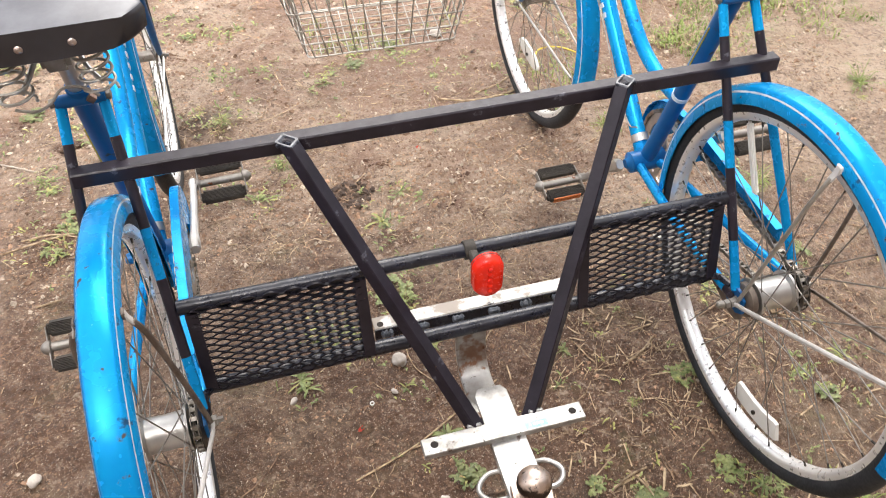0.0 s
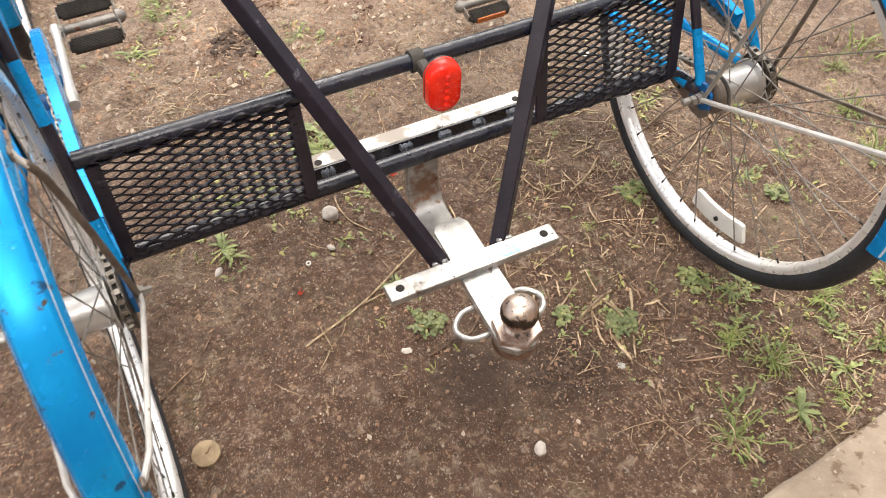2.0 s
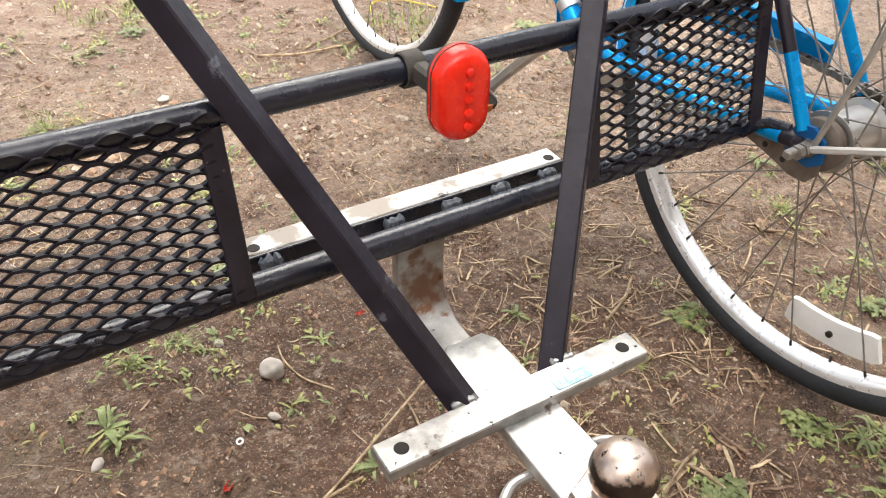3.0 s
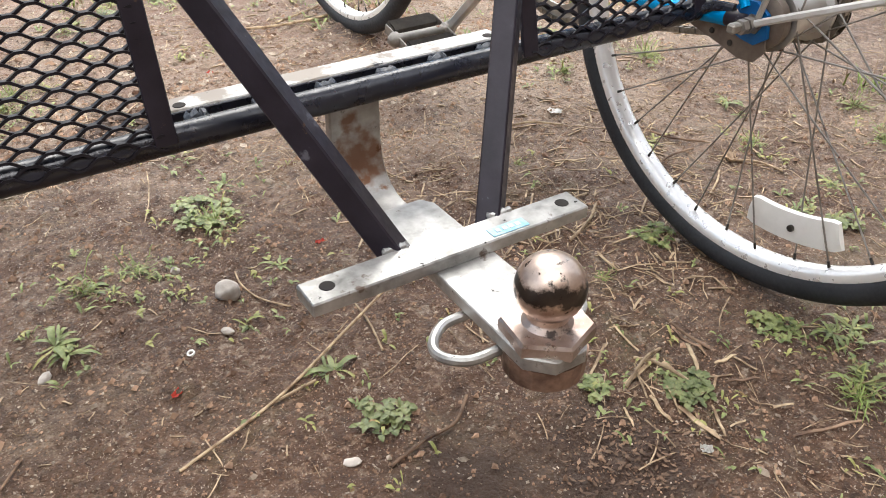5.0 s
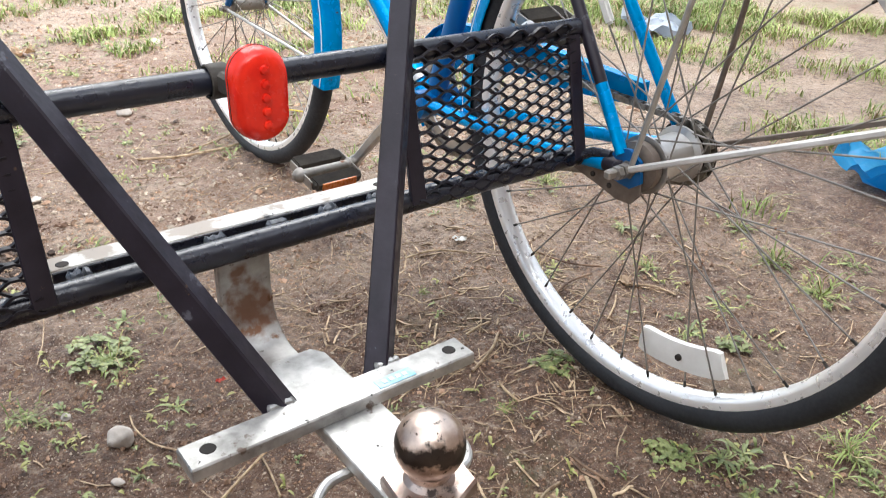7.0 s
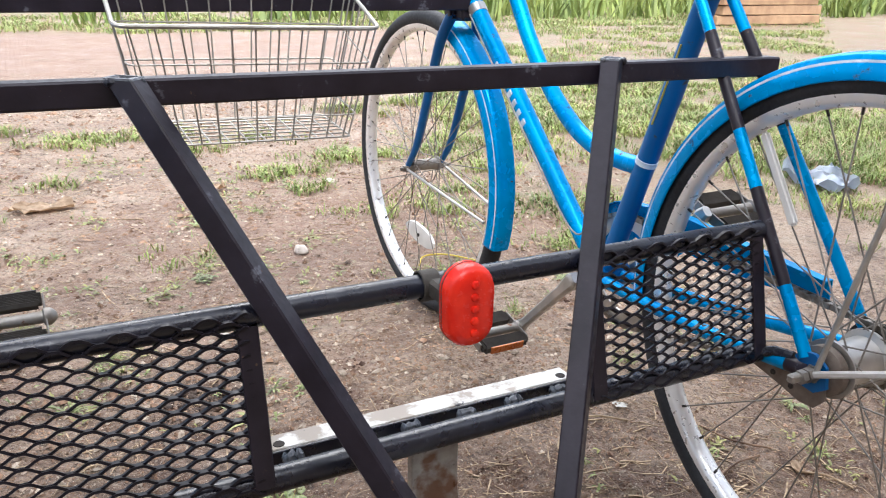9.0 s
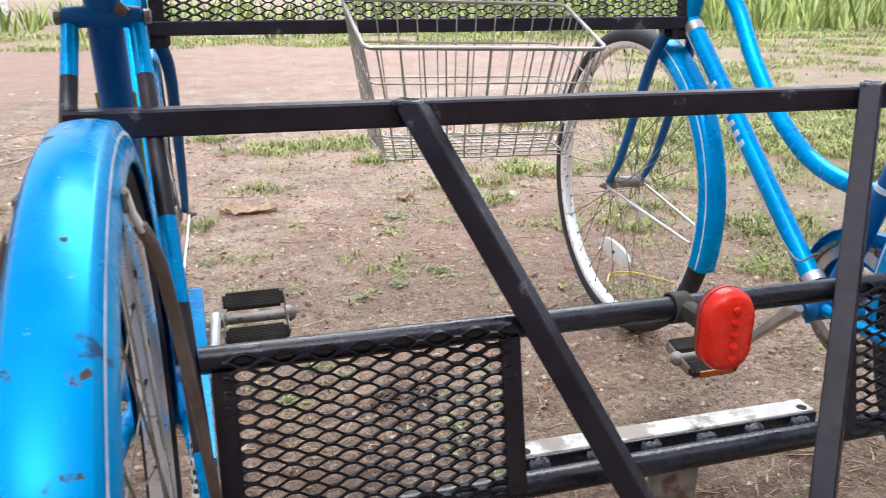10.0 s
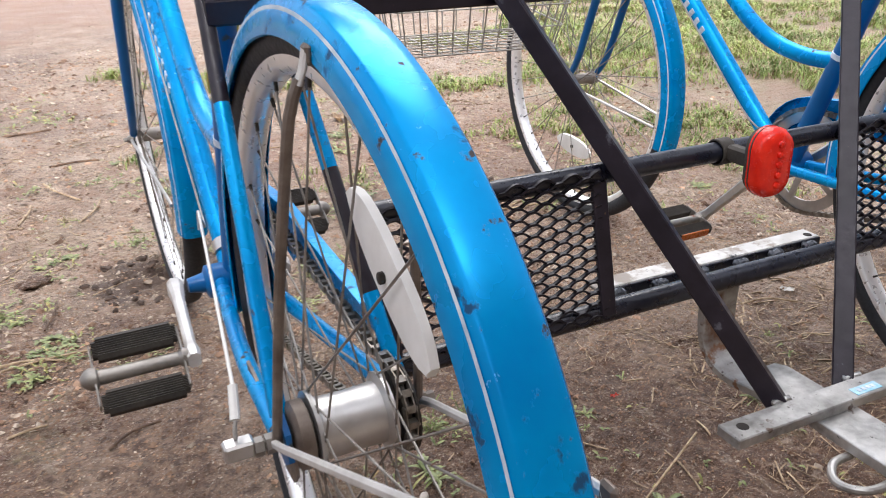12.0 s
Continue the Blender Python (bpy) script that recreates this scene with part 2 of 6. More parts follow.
leaf_olive = material("yellowed_weed", (0.19, 0.21, 0.055), (0.36, 0.34, 0.12), 60, 0.45, 0.65, 0.0, 0.3, 260, 0.0008, spread=0.35, spots=((0.25, 0.16, 0.07), 50, 0.58, 0.7))
# the dark crumb tones also stand in for small shadows among lumps
crumb_mat = material("soil_crumbs", (0.062, 0.031, 0.018), (0.38, 0.245, 0.16), 9, 0.85, 0.95, 0.0, 0.6, 260, 0.001, spread=0.6)
grass_green = material("grass_green", (0.115, 0.175, 0.036), (0.31, 0.37, 0.10), 2.2, 0.5, 0.7, 0.0, 0.1, 200, 0.0005, spread=0.5)
damp_clod = material("damp_clods", (0.028, 0.017, 0.011), (0.10, 0.062, 0.042), 40, 0.75, 0.95, 0.0, 0.8, 160, 0.003)
dry_leaf = material("dry_leaf", (0.36, 0.25, 0.16), (0.60, 0.46, 0.32), 60, 0.7, 0.85, 0.0, 0.3, 200, 0.001)
wood_end = material("cut_wood", (0.22, 0.15, 0.085), (0.36, 0.265, 0.16), 50, 0.7, 0.85, 0.0, 0.3, 160, 0.001)
tarp_blue = material("blue_tarpaulin", (0.02, 0.28, 0.55), (0.04, 0.36, 0.64), 10, 0.35, 0.5, 0.0, 0.2, 90, 0.002)
foil = material("crumpled_foil_bag", (0.32, 0.38, 0.46), (0.52, 0.56, 0.62), 10, 0.3, 0.5, 0.3, 0.2, 60, 0.003)
red_scrap = material("red_scrap", (0.5, 0.04, 0.02), (0.6, 0.08, 0.04), 60, 0.5, 0.6, 0.0, 0.1, 200, 0.0005)
crate_wood = material("weathered_board", (0.27, 0.16, 0.09), (0.42, 0.27, 0.15), 4, 0.7, 0.85, 0.0, 0.3, 60, 0.002)


def soil():
    """Bare packed soil: damp brown, drier tan patches, grit; greener where the grass stands."""
    m = bpy.data.materials.new("packed_soil")
    m.use_nodes = True
    nt = m.node_tree
    n, l = nt.nodes, nt.links
    bsdf = n["Principled BSDF"]
    co = n.new("ShaderNodeTexCoord")

    def tex(scale, detail=6.0, rough=0.62):
        t = n.new("ShaderNodeTexNoise")
        t.inputs["Scale"].default_value = scale
        t.inputs["Detail"].default_value = detail
        t.inputs["Roughness"].default_value = rough
        l.new(co.outputs["Object"], t.inputs["Vector"])
        return t.outputs["Fac"]

    def span(v, a, b, lo=0.0, hi=1.0):
        r = n.new("ShaderNodeMapRange")
        for k, x in zip(("From Min", "From Max", "To Min", "To Max"), (a, b, lo, hi)):
            r.inputs[k].default_value = x
        l.new(v, r.inputs["Value"])
        return r.outputs["Result"]

    def blend(f, a, b):
        x = n.new("ShaderNodeMix")
        x.data_type = "RGBA"
        l.new(f, x.inputs["Factor"])
        for k, v in (("A", a), ("B", b)):
            if isinstance(v, tuple):
                x.inputs[k].default_value = (*v, 1)
            else:
                l.new(v, x.inputs[k])
        return x.outputs["Result"]

    def calc(op, a, b):
        x = n.new("ShaderNodeMath")
        x.operation = op
        for i, v in enumerate((a, b)):
            if isinstance(v, (int, float)):
                x.inputs[i].default_value = v
            else:
                l.new(v, x.inputs[i])
        return x.outputs[0]

    sep = n.new("ShaderNodeSeparateXYZ")
    l.new(co.outputs["Object"], sep.inputs["Vector"])
    patch = tex(1.6)
    mid = tex(9.0)
    broad = tex(3.7, 7.0, 0.68)
    flecks_at = tex(34.0, 5.0, 0.7)
    grit = tex(70.0, 4.0, 0.7)
    fine = tex(330.0, 3.0, 0.7)
    # how dry: the trodden strip between the cycles and beyond is paler than the damp soil behind them
    dry = calc("ADD", span(sep.outputs["Y"], -0.2, 1.1, -0.66, 0.76), calc("MULTIPLY", calc("SUBTRACT", patch, 0.52), 3.2))
    dry = calc("ADD", dry, calc("MULTIPLY", calc("SUBTRACT", mid, 0.5), 1.9))
    dry = calc("ADD", dry, span(sep.outputs["X"], -1.1, -0.45, -0.45, 0.0))
    dry = calc("ADD", dry, span(sep.outputs["X"], 0.15, 0.55, 0.0, 0.34))
    c = blend(span(dry, -0.2, 0.8), (0.116, 0.057, 0.030), (0.370, 0.270, 0.192))
    # dark grit also carries the shade of fine crevices in its colour
    c = blend(span(grit, 0.55, 0.63, 0.0, 0.7), c, (0.056, 0.029, 0.018))
    c = blend(span(grit, 0.46, 0.36, 0.0, 0.5), c, (0.42, 0.29, 0.20))
    c = blend(span(fine, 0.61, 0.66, 0.0, 0.55), c, (0.54, 0.43, 0.32))
    c = blend(span(fine, 0.40, 0.34, 0.0, 0.6), c, (0.050, 0.028, 0.018))
    # packed pale crust and redder loose earth in broad uneven patches
    c = blend(span(broad, 0.52, 0.66, 0.0, 0.72), c, (0.20, 0.120, 0.075))
    c = blend(calc("MULTIPLY", span(broad, 0.46, 0.34, 0.0, 0.6), span(sep.outputs["Y"], 0.3, 1.3, 0.25, 1.0)), c, (0.42, 0.330, 0.252))
    # a thin olive film of moss in places
    c = blend(calc("MULTIPLY", span(tex(5.5, 6.0, 0.7), 0.55, 0.68, 0.0, 0.55), span(flecks_at, 0.40, 0.56)), c, (0.150, 0.135, 0.060))
    # single grains, pale and dark
    bent = n.new("ShaderNodeTexNoise")
    bent.inputs["Scale"].default_value = 120.0
    l.new(co.outputs["Object"], bent.inputs["Vector"])
    shift = n.new("ShaderNodeVectorMath")
    shift.operation = "MULTIPLY_ADD"
    l.new(bent.outputs["Color"], shift.inputs[0])
    shift.inputs[1].default_value = (0.014, 0.014, 0.014)
    l.new(co.outputs["Object"], shift.inputs[2])
    warp = shift.outputs["Vector"]
    flecks = tex(28.0, 5.0, 0.7)
    # dark flecks: moist crumbs, and painted shade between small lumps
    c = blend(span(flecks, 0.57, 0.64, 0.0, 0.75), c, (0.082, 0.043, 0.026))
    c = blend(span(flecks, 0.42, 0.35, 0.0, 0.55), c, (0.42, 0.335, 0.255))
    for scale, low, tone in ((170.0, 0.90, (0.40, 0.33, 0.26)), (120.0, 0.78, (0.045, 0.027, 0.018)), (420.0, 0.80, (0.62, 0.52, 0.41))):
        v = n.new("ShaderNodeTexVoronoi")
        v.inputs["Scale"].default_value = scale
        l.new(warp, v.inputs["Vector"])
        pick = n.new("ShaderNodeSeparateColor")
        l.new(v.outputs["Color"], pick.inputs["Color"])
        f = calc("MULTIPLY", span(v.outputs["Distance"], 0.38, 0.28), span(pick.outputs["Red"], low, low + 0.02))
        c = blend(calc("MULTIPLY", f, 0.68), c, tone)
    # crumbly clods, with shade painted dark into the gaps between them
    clods = []
    for scale, amount in ((55.0, 0.42), (140.0, 0.48)):
        v = n.new("ShaderNodeTexVoronoi")
        v.inputs["Scale"].default_value = scale
        l.new(warp, v.inputs["Vector"])
        c = blend(calc("MULTIPLY", span(v.outputs["Distance"], 0.48, 0.72, 0.0, amount), calc("MULTIPLY", span(sep.outputs["Y"], 0.5, 1.6, 1.0, 0.45), span(broad, 0.42, 0.60, 0.0, 1.0))), c, (0.045, 0.022, 0.012))
        clods.append(v.outputs["Distance"])
    # reddish bare stretch far ahead, and green cover beyond it
    far = calc("ADD", sep.outputs["Y"], calc("MULTIPLY", calc("SUBTRACT", patch, 0.5), 3.0))
    c = blend(calc("MULTIPLY", span(far, 4.6, 6.4, 0.0, 0.85), span(broad, 0.36, 0.60, 0.4, 1.0)), c, (0.26, 0.148, 0.103))
    side = calc("ADD", calc("SUBTRACT", sep.outputs["X"], calc("MULTIPLY", sep.outputs["Y"], 0.47)), calc("MULTIPLY", calc("SUBTRACT", patch, 0.5), 1.6))
    green = blend(span(broad, 0.40, 0.56), (0.17, 0.165, 0.07), (0.255, 0.170, 0.112))
    c = blend(calc("MULTIPLY", span(side, -0.3, 0.5, 0.0, 0.8), span(sep.outputs["Y"], 0.9, 2.2, 0.0, 1.0)), c, green)
    c = blend(span(far, 9.0, 11.0, 0.0, 0.85), c, green)
    # loose reddish earth between the front wheels, and a few olive-brown trodden stretches
    away = n.new("ShaderNodeVectorMath")
    away.operation = "DISTANCE"
    l.new(co.outputs["Object"], away.inputs[0])
    away.inputs[1].default_value = (0.42, 1.62, 0.0)
    ragged = calc("ADD", away.outputs["Value"], calc("MULTIPLY", calc("SUBTRACT", mid, 0.5), 1.6))
    c = blend(calc("MULTIPLY", span(ragged, 0.95, 0.35, 0.0, 0.8), span(flecks, 0.38, 0.56, 0.35, 1.0)), c, (0.215, 0.122, 0.080))
    c = blend(span(tex(2.3, 7.0, 0.72), 0.56, 0.66, 0.0, 0.5), c, (0.165, 0.118, 0.075))
    # redder crumbly earth in small ragged patches ahead of the cycles
    c = blend(calc("MULTIPLY", span(tex(6.5, 9.0, 0.74), 0.50, 0.60, 0.0, 0.62), span(sep.outputs["Y"], 0.7, 1.4)), c, (0.225, 0.128, 0.080))
    # damp earth dug over at the front wheels, darker earth by the ball
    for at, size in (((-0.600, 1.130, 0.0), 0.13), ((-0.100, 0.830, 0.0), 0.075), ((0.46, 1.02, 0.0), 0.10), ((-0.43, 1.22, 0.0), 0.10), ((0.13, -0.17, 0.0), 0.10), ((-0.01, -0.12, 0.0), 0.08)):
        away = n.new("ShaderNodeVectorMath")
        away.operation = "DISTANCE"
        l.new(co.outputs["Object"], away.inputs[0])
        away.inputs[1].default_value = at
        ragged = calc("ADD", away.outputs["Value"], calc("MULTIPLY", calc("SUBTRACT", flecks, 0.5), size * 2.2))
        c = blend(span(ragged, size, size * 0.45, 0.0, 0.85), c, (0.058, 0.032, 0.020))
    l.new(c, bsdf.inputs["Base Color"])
    l.new(calc("ADD", span(patch, 0.35, 0.65, -0.08, 0.10), span(fine, 0.38, 0.60, 0.40, 0.72)), bsdf.inputs["Roughness"])
    b = n.new("ShaderNodeBump")
    b.inputs["Strength"].default_value = 1.0
    b.inputs["Distance"].default_value = 0.010
    l.new(calc("SUBTRACT", calc("ADD", calc("MULTIPLY", grit, 0.8), calc("MULTIPLY", fine, 0.5)), calc("ADD", calc("MULTIPLY", clods[0], 0.35), calc("MULTIPLY", clods[1], 0.22))), b.inputs["Height"])
    l.new(b.outputs["Normal"], bsdf.inputs["Normal"])
    return m


soil_mat = soil()


# ---------------------------------------------------------------- mesh helpers
def finish(bm, name, mat, smooth=0.6):
    mats = mat if isinstance(mat, (list, tuple)) else [mat]
    bmesh.ops.recalc_face_normals(bm, faces=bm.faces)
    if smooth:
        for f in bm.faces:
            f.smooth = True
        for e in bm.edges:
            if len(e.link_faces) == 2 and e.calc_face_angle(0) > smooth:
                e.smooth = False
    me = bpy.data.meshes.new(name)
    bm.to_mesh(me)
    bm.free()
    for m in mats:
        me.materials.append(m)
    return me


def part(name, bm, mat, parent=None, label="", smooth=0.6):
    ob = new(name, finish(bm, name, mat, smooth))
    if parent:
        ob.parent = parent
    if label:
        tagged(ob, label)
    return ob


def thing(name, label, category, group="", at=(0, 0, 0)):
    ob = new(name)
    ob.location = at
    ob.empty_display_size = 0.05
    return tagged(ob, label, category, group)


def disc(r, n=12):
    return [(r * math.cos(2 * math.pi * i / n), r * math.sin(2 * math.pi * i / n)) for i in range(n)]


def rect(w, h, b=0.0015):
    w, h = w / 2, h / 2
    return [(w, -h + b), (w, h - b), (w - b, h), (-w + b, h), (-w, h - b), (-w, -h + b), (-w + b, -h), (w - b, -h)]


def sweep(bm, pts, prof, loop=False, caps=True, up=(0, 0, 1), scales=None, bands=None):
    """A closed section carried along a line of points. bands: a material index for each stretch."""
    pts = [Vector(p) for p in pts]
    n = len(pts)
    rings = []
    nor = None
    for i, p in enumerate(pts):
        a = pts[(i - 1) % n] if (loop or i > 0) else p
        c = pts[(i + 1) % n] if (loop or i < n - 1) else p
        t = (c - a).normalized()
        if nor is None:
            u = Vector(up)
            if abs(u.normalized().dot(t)) > 0.97:
                u = Vector((1, 0, 0))
            nor = u
        nor = (nor - t * nor.dot(t)).normalized()
        bi = nor.cross(t)
        s = scales[i] if scales else 1.0
        rings.append([bm.verts.new(p + bi * (x * s) + nor * (y * s)) for x, y in prof])
    k = len(prof)
    for i in range(n if loop else n - 1):
        r0, r1 = rings[i], rings[(i + 1) % n]
        for j in range(k):
            f = bm.faces.new((r0[j], r0[(j + 1) % k], r1[(j + 1) % k], r1[j]))
            if bands:
                f.material_index = bands[i]
    if caps and not loop:
        f0 = bm.faces.new(rings[0][::-1])
        f1 = bm.faces.new(rings[-1])
        if bands:
            f0.material_index, f1.material_index = bands[0], bands[-1]
    return bm


def rod(pts, r, n=10, **kw):
    return sweep(bmesh.new(), pts, disc(r, n), **kw)


def curve(ctrl, n=8):
    """Catmull-Rom points through the control points."""
    p = [Vector(c) for c in ctrl]
    p = [2 * p[0] - p[1]] + p + [2 * p[-1] - p[-2]]
    out = []
    for i in range(1, len(p) - 2):
        for k in range(n):
            t = k / n
            out.append(0.5 * ((2 * p[i]) + (p[i + 1] - p[i - 1]) * t + (2 * p[i - 1] - 5 * p[i] + 4 * p[i + 1] - p[i + 2]) * t * t
                              + (3 * p[i] - p[i - 1] - 3 * p[i + 1] + p[i + 2]) * t ** 3))
    out.append(p[-2])
    return out


def box(bm, at, size, bevel=0.001, turn=None, seg=1):
    m = Matrix.Translation(at) @ (turn.to_4x4() if turn else Matrix.Identity(4)) @ Matrix.Diagonal((*size, 1))
    made = bmesh.ops.create_cube(bm, size=1, matrix=m)
    if bevel:
        es = {e for v in made["verts"] for e in v.link_edges}
        bmesh.ops.bevel(bm, geom=list(es), offset=bevel, segments=seg, affect="EDGES")
    return bm


def lathe(bm, prof, centre=(0, 0, 0), seg=24, axis="x"):
    """Turns (along, radius) pairs about the axis."""
    rings = []
    for a, r in prof:
        ring = []
        for i in range(seg):
            w = 2 * math.pi * i / seg
            u, v = r * math.cos(w), r * math.sin(w)
            p = (a, u, v) if axis == "x" else ((u, a, v) if axis == "y" else (u, v, a))
            ring.append(bm.verts.new(Vector(centre) + Vector(p)))
        rings.append(ring)
    for r0, r1 in zip(rings, rings[1:]):
        for j in range(seg):
            bm.faces.new((r0[j], r0[(j + 1) % seg], r1[(j + 1) % seg], r1[j]))
    bm.faces.new(rings[0][::-1])
    bm.faces.new(rings[-1])
    return bm


def arc_sweep(bm, centre, a0, a1, n, prof, full=False):
    """Carries a closed (x, radius) section round an axis along x; angles in degrees from ahead, upwards."""
    cy, cz = centre
    rings = []
    for i in range(n if full else n + 1):
        a = radians(a0 + (a1 - a0) * i / n)
        rings.append([bm.verts.new((x, cy + r * math.cos(a), cz + r * math.sin(a))) for x, r in prof])
    k = len(prof)
    for i in range(n if full else n):
        r0, r1 = rings[i], rings[(i + 1) % len(rings)]
        for j in range(k):
            bm.faces.new((r0[j], r0[(j + 1) % k], r1[(j + 1) % k], r1[j]))
    if not full:
        bm.faces.new(rings[0][::-1])
        bm.faces.new(rings[-1])
    return bm


def outline_plate(bm, pts, thick, place):
    """A flat plate from its outline (u, v); place turns (u, v, w) into a point."""
    lo = [bm.verts.new(place(u, v, 0.0)) for u, v in pts]
    hi = [bm.verts.new(place(u, v, thick)) for u, v in pts]
    bm.faces.new(lo[::-1])
    bm.faces.new(hi)
    for i in range(len(pts)):
        j = (i + 1) % len(pts)
        bm.faces.new((lo[i], lo[j], hi[j], hi[i]))
    return bm


def lerp(a, b, t):
    return tuple(x + (y - x) * t for x, y in zip(a, b))


# ---------------------------------------------------------------- the ground
def lie(x, y):
    """The height of the soil."""
    near = max(0.0, 1.0 - math.hypot(x, y - 0.3) / 14.0)
    h = 0.010 * noise.noise(Vector((x * 1.3, y * 1.3, 0.3))) + 0.006 * noise.noise(Vector((x * 5.0, y * 5.0, 4.1)))
    h += 0.0055 * noise.noise(Vector((x * 17.0, y * 17.0, 1.7))) + 0.0052 * noise.noise(Vector((x * 38.0, y * 38.0, 2.2))) + 0.0032 * noise.noise(Vector((x * 80.0, y * 80.0, 5.2)))
    # trodden hollow and clods by the front wheels
    for cx, cy, r, d in ((-0.56, 1.17, 0.10, 0.030), (0.50, 1.02, 0.09, 0.022), (-0.10, 0.83, 0.05, -0.012), (-0.42, 1.2, 0.09, 0.02)):
        q = ((x - cx) ** 2 + (y - cy) ** 2) / (r * r)
        if q < 6:
            h += d * math.exp(-q) * (0.6 + 0.9 * noise.noise(Vector((x * 30, y * 30, 9.0))))
    return h * near


def ground():
    # one sheet: fine where the camera is close, widening rings out to the horizon
    def line(lo, hi, step, far):
        a = list(np.arange(lo, hi + 1e-6, step))
        s, v = step, a[-1]
        while v < far:
            s *= 1.22
            v += s
            a.append(v)
        s, v = step, a[0]
        while v > -far:
            s *= 1.22
            v -= s
            a.insert(0, v)
        return a
    xs, ys = line(-1.05, 1.15, 0.0066, 400), line(-0.52, 2.10, 0.0066, 400)
    verts = [(x, y, lie(x, y)) for y in ys for x in xs]
    w = len(xs)
    faces = [(j * w + i, j * w + i + 1, (j + 1) * w + i + 1, (j + 1) * w + i) for j in range(len(ys) - 1) for i in range(w - 1)]
    me = bpy.data.meshes.new("ground")
    me.from_pydata(verts, [], faces)
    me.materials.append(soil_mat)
    me.polygons.foreach_set("use_smooth", [True] * len(faces))
    ob = new("ground", me)
    return tagged(ob, "trodden bare brown soil with grit and damp patches", "ground", kind="structure")


ground()


def kerb():
    bm = bmesh.new()
    edge = [(-1.2, -0.70)]
    for i in range(60):
        x = -1.2 + i * 0.06
        edge.append((x, -0.487 + 0.11 * (x - 0.2) + 0.008 * noise.noise(Vector((x * 9, 0, 7)))))
    edge += [(2.4, -2.168), (-1.2, -2.168)]
    lo = [bm.verts.new((x, y, -0.05)) for x, y in edge]
    mid = [bm.verts.new((x, y, 0.022 + 0.003 * noise.noise(Vector((x * 20, y * 20, 3))))) for x, y in edge]
    hi = [bm.verts.new((x, y - 0.010, 0.031 + 0.002 * noise.noise(Vector((x * 15, y * 15, 5))))) for x, y in edge]
    for a, b in ((lo, mid), (mid, hi)):
        for i in range(len(edge)):
            j = (i + 1) % len(edge)
            bm.faces.new((a[i], a[j], b[j], b[i]))
    bm.faces.new(hi)
    ob = part("pavement", bm, concrete, smooth=0.9)
    tagged(ob, "rough tan concrete slab edge set in the soil", "pavement", kind="structure")


kerb()


def sky_blocking_wall():
    """A plain unseen wall, added behind the slab to keep sky light off."""
    bm = box(bmesh.new(), (0.6, -2.3, 1.95), (14.0, 0.25, 4.0), 0.01)
    tagged(part("wall_sky_block", bm, unseen_wall_brown), "plain brown unseen wall added behind the slab to block sky light", "wall", kind="structure")


sky_blocking_wall()


# ---------------------------------------------------------------- the cycles
WB, AX, BBY, BBZ = 1.052, 0.330, 0.425, 0.290
CL = (0.0, 0.275, 0.715)          # seat cluster
spoke_meshes = {}


def spoke_mesh(side, lean, r_in, half):
    key = (side, lean, r_in, half)
    if key not in spoke_meshes:
        a = radians(lean * 62)
        p0 = (side * half, r_in * math.cos(a), r_in * math.sin(a))
        p1 = (side * 0.003, 0.2885, 0.0)
        bm = rod([p0, lerp(p0, p1, 0.958), lerp(p0, p1, 0.959), p1], 0.00105, 6, scales=[1, 1, 1.6, 1.8], bands=[0, 1, 1])
        spoke_meshes[key] = finish(bm, "spoke", [grey_steel, greasy])
    return spoke_meshes[key]


def wheel(name, bike, y, z, hub_r, half, start):
    w = new(name)
    w.parent = bike
    w.location = (0, y, z)
    bm = bmesh.new()
    tyre = []
    for i in range(18):
        a = 2 * math.pi * i / 18
        tyre.append((0.0182 * math.cos(a), 0.3120 + 0.0182 * math.sin(a)))
    arc_sweep(bm, (0, 0), 0, 360, 96, tyre, full=True)
    part("tyre", bm, rubber, w, "worn black rubber tyre", smooth=0.9)
    bm = bmesh.new()
    arc_sweep(bm, (0, 0), 0, 360, 96, [(-0.0135, 0.3015), (-0.0120, 0.3020), (-0.0110, 0.2960), (0.0110, 0.2960), (0.0120, 0.3020),
                                       (0.0135, 0.3015), (0.0135, 0.2920), (0.0105, 0.2878), (0.004, 0.2850), (-0.004, 0.2850), (-0.0105, 0.2878), (-0.0135, 0.2920)], full=True)
    part("rim", bm, bright_rim, w, "bright chromed steel rim", smooth=0.9)
    bm = bmesh.new()
    fl = hub_r * 1.28
    lathe(bm, [(-half - 0.004, 0.008), (-half - 0.003, fl), (-half + 0.001, fl), (-half + 0.004, hub_r), (0.0, hub_r * 0.97), (half - 0.004, hub_r),
               (half - 0.001, fl), (half + 0.003, fl), (half + 0.004, 0.008)], seg=28)
    part("hub", bm, chrome if hub_r > 0.02 else grey_steel, w, "polished steel hub shell" if hub_r > 0.02 else "slim dull steel hub")
    k = 0
    for i in range(18):
        for side in (-1, 1):
            lean = 1 if i % 2 else -1
            ob = new("spoke", spoke_mesh(side, lean, fl * 0.93, half))
            ob.parent = w
            ob.rotation_euler = (radians(start + i * 20 + (10 if side > 0 else 0)), 0, 0)
            k += 1
    return w


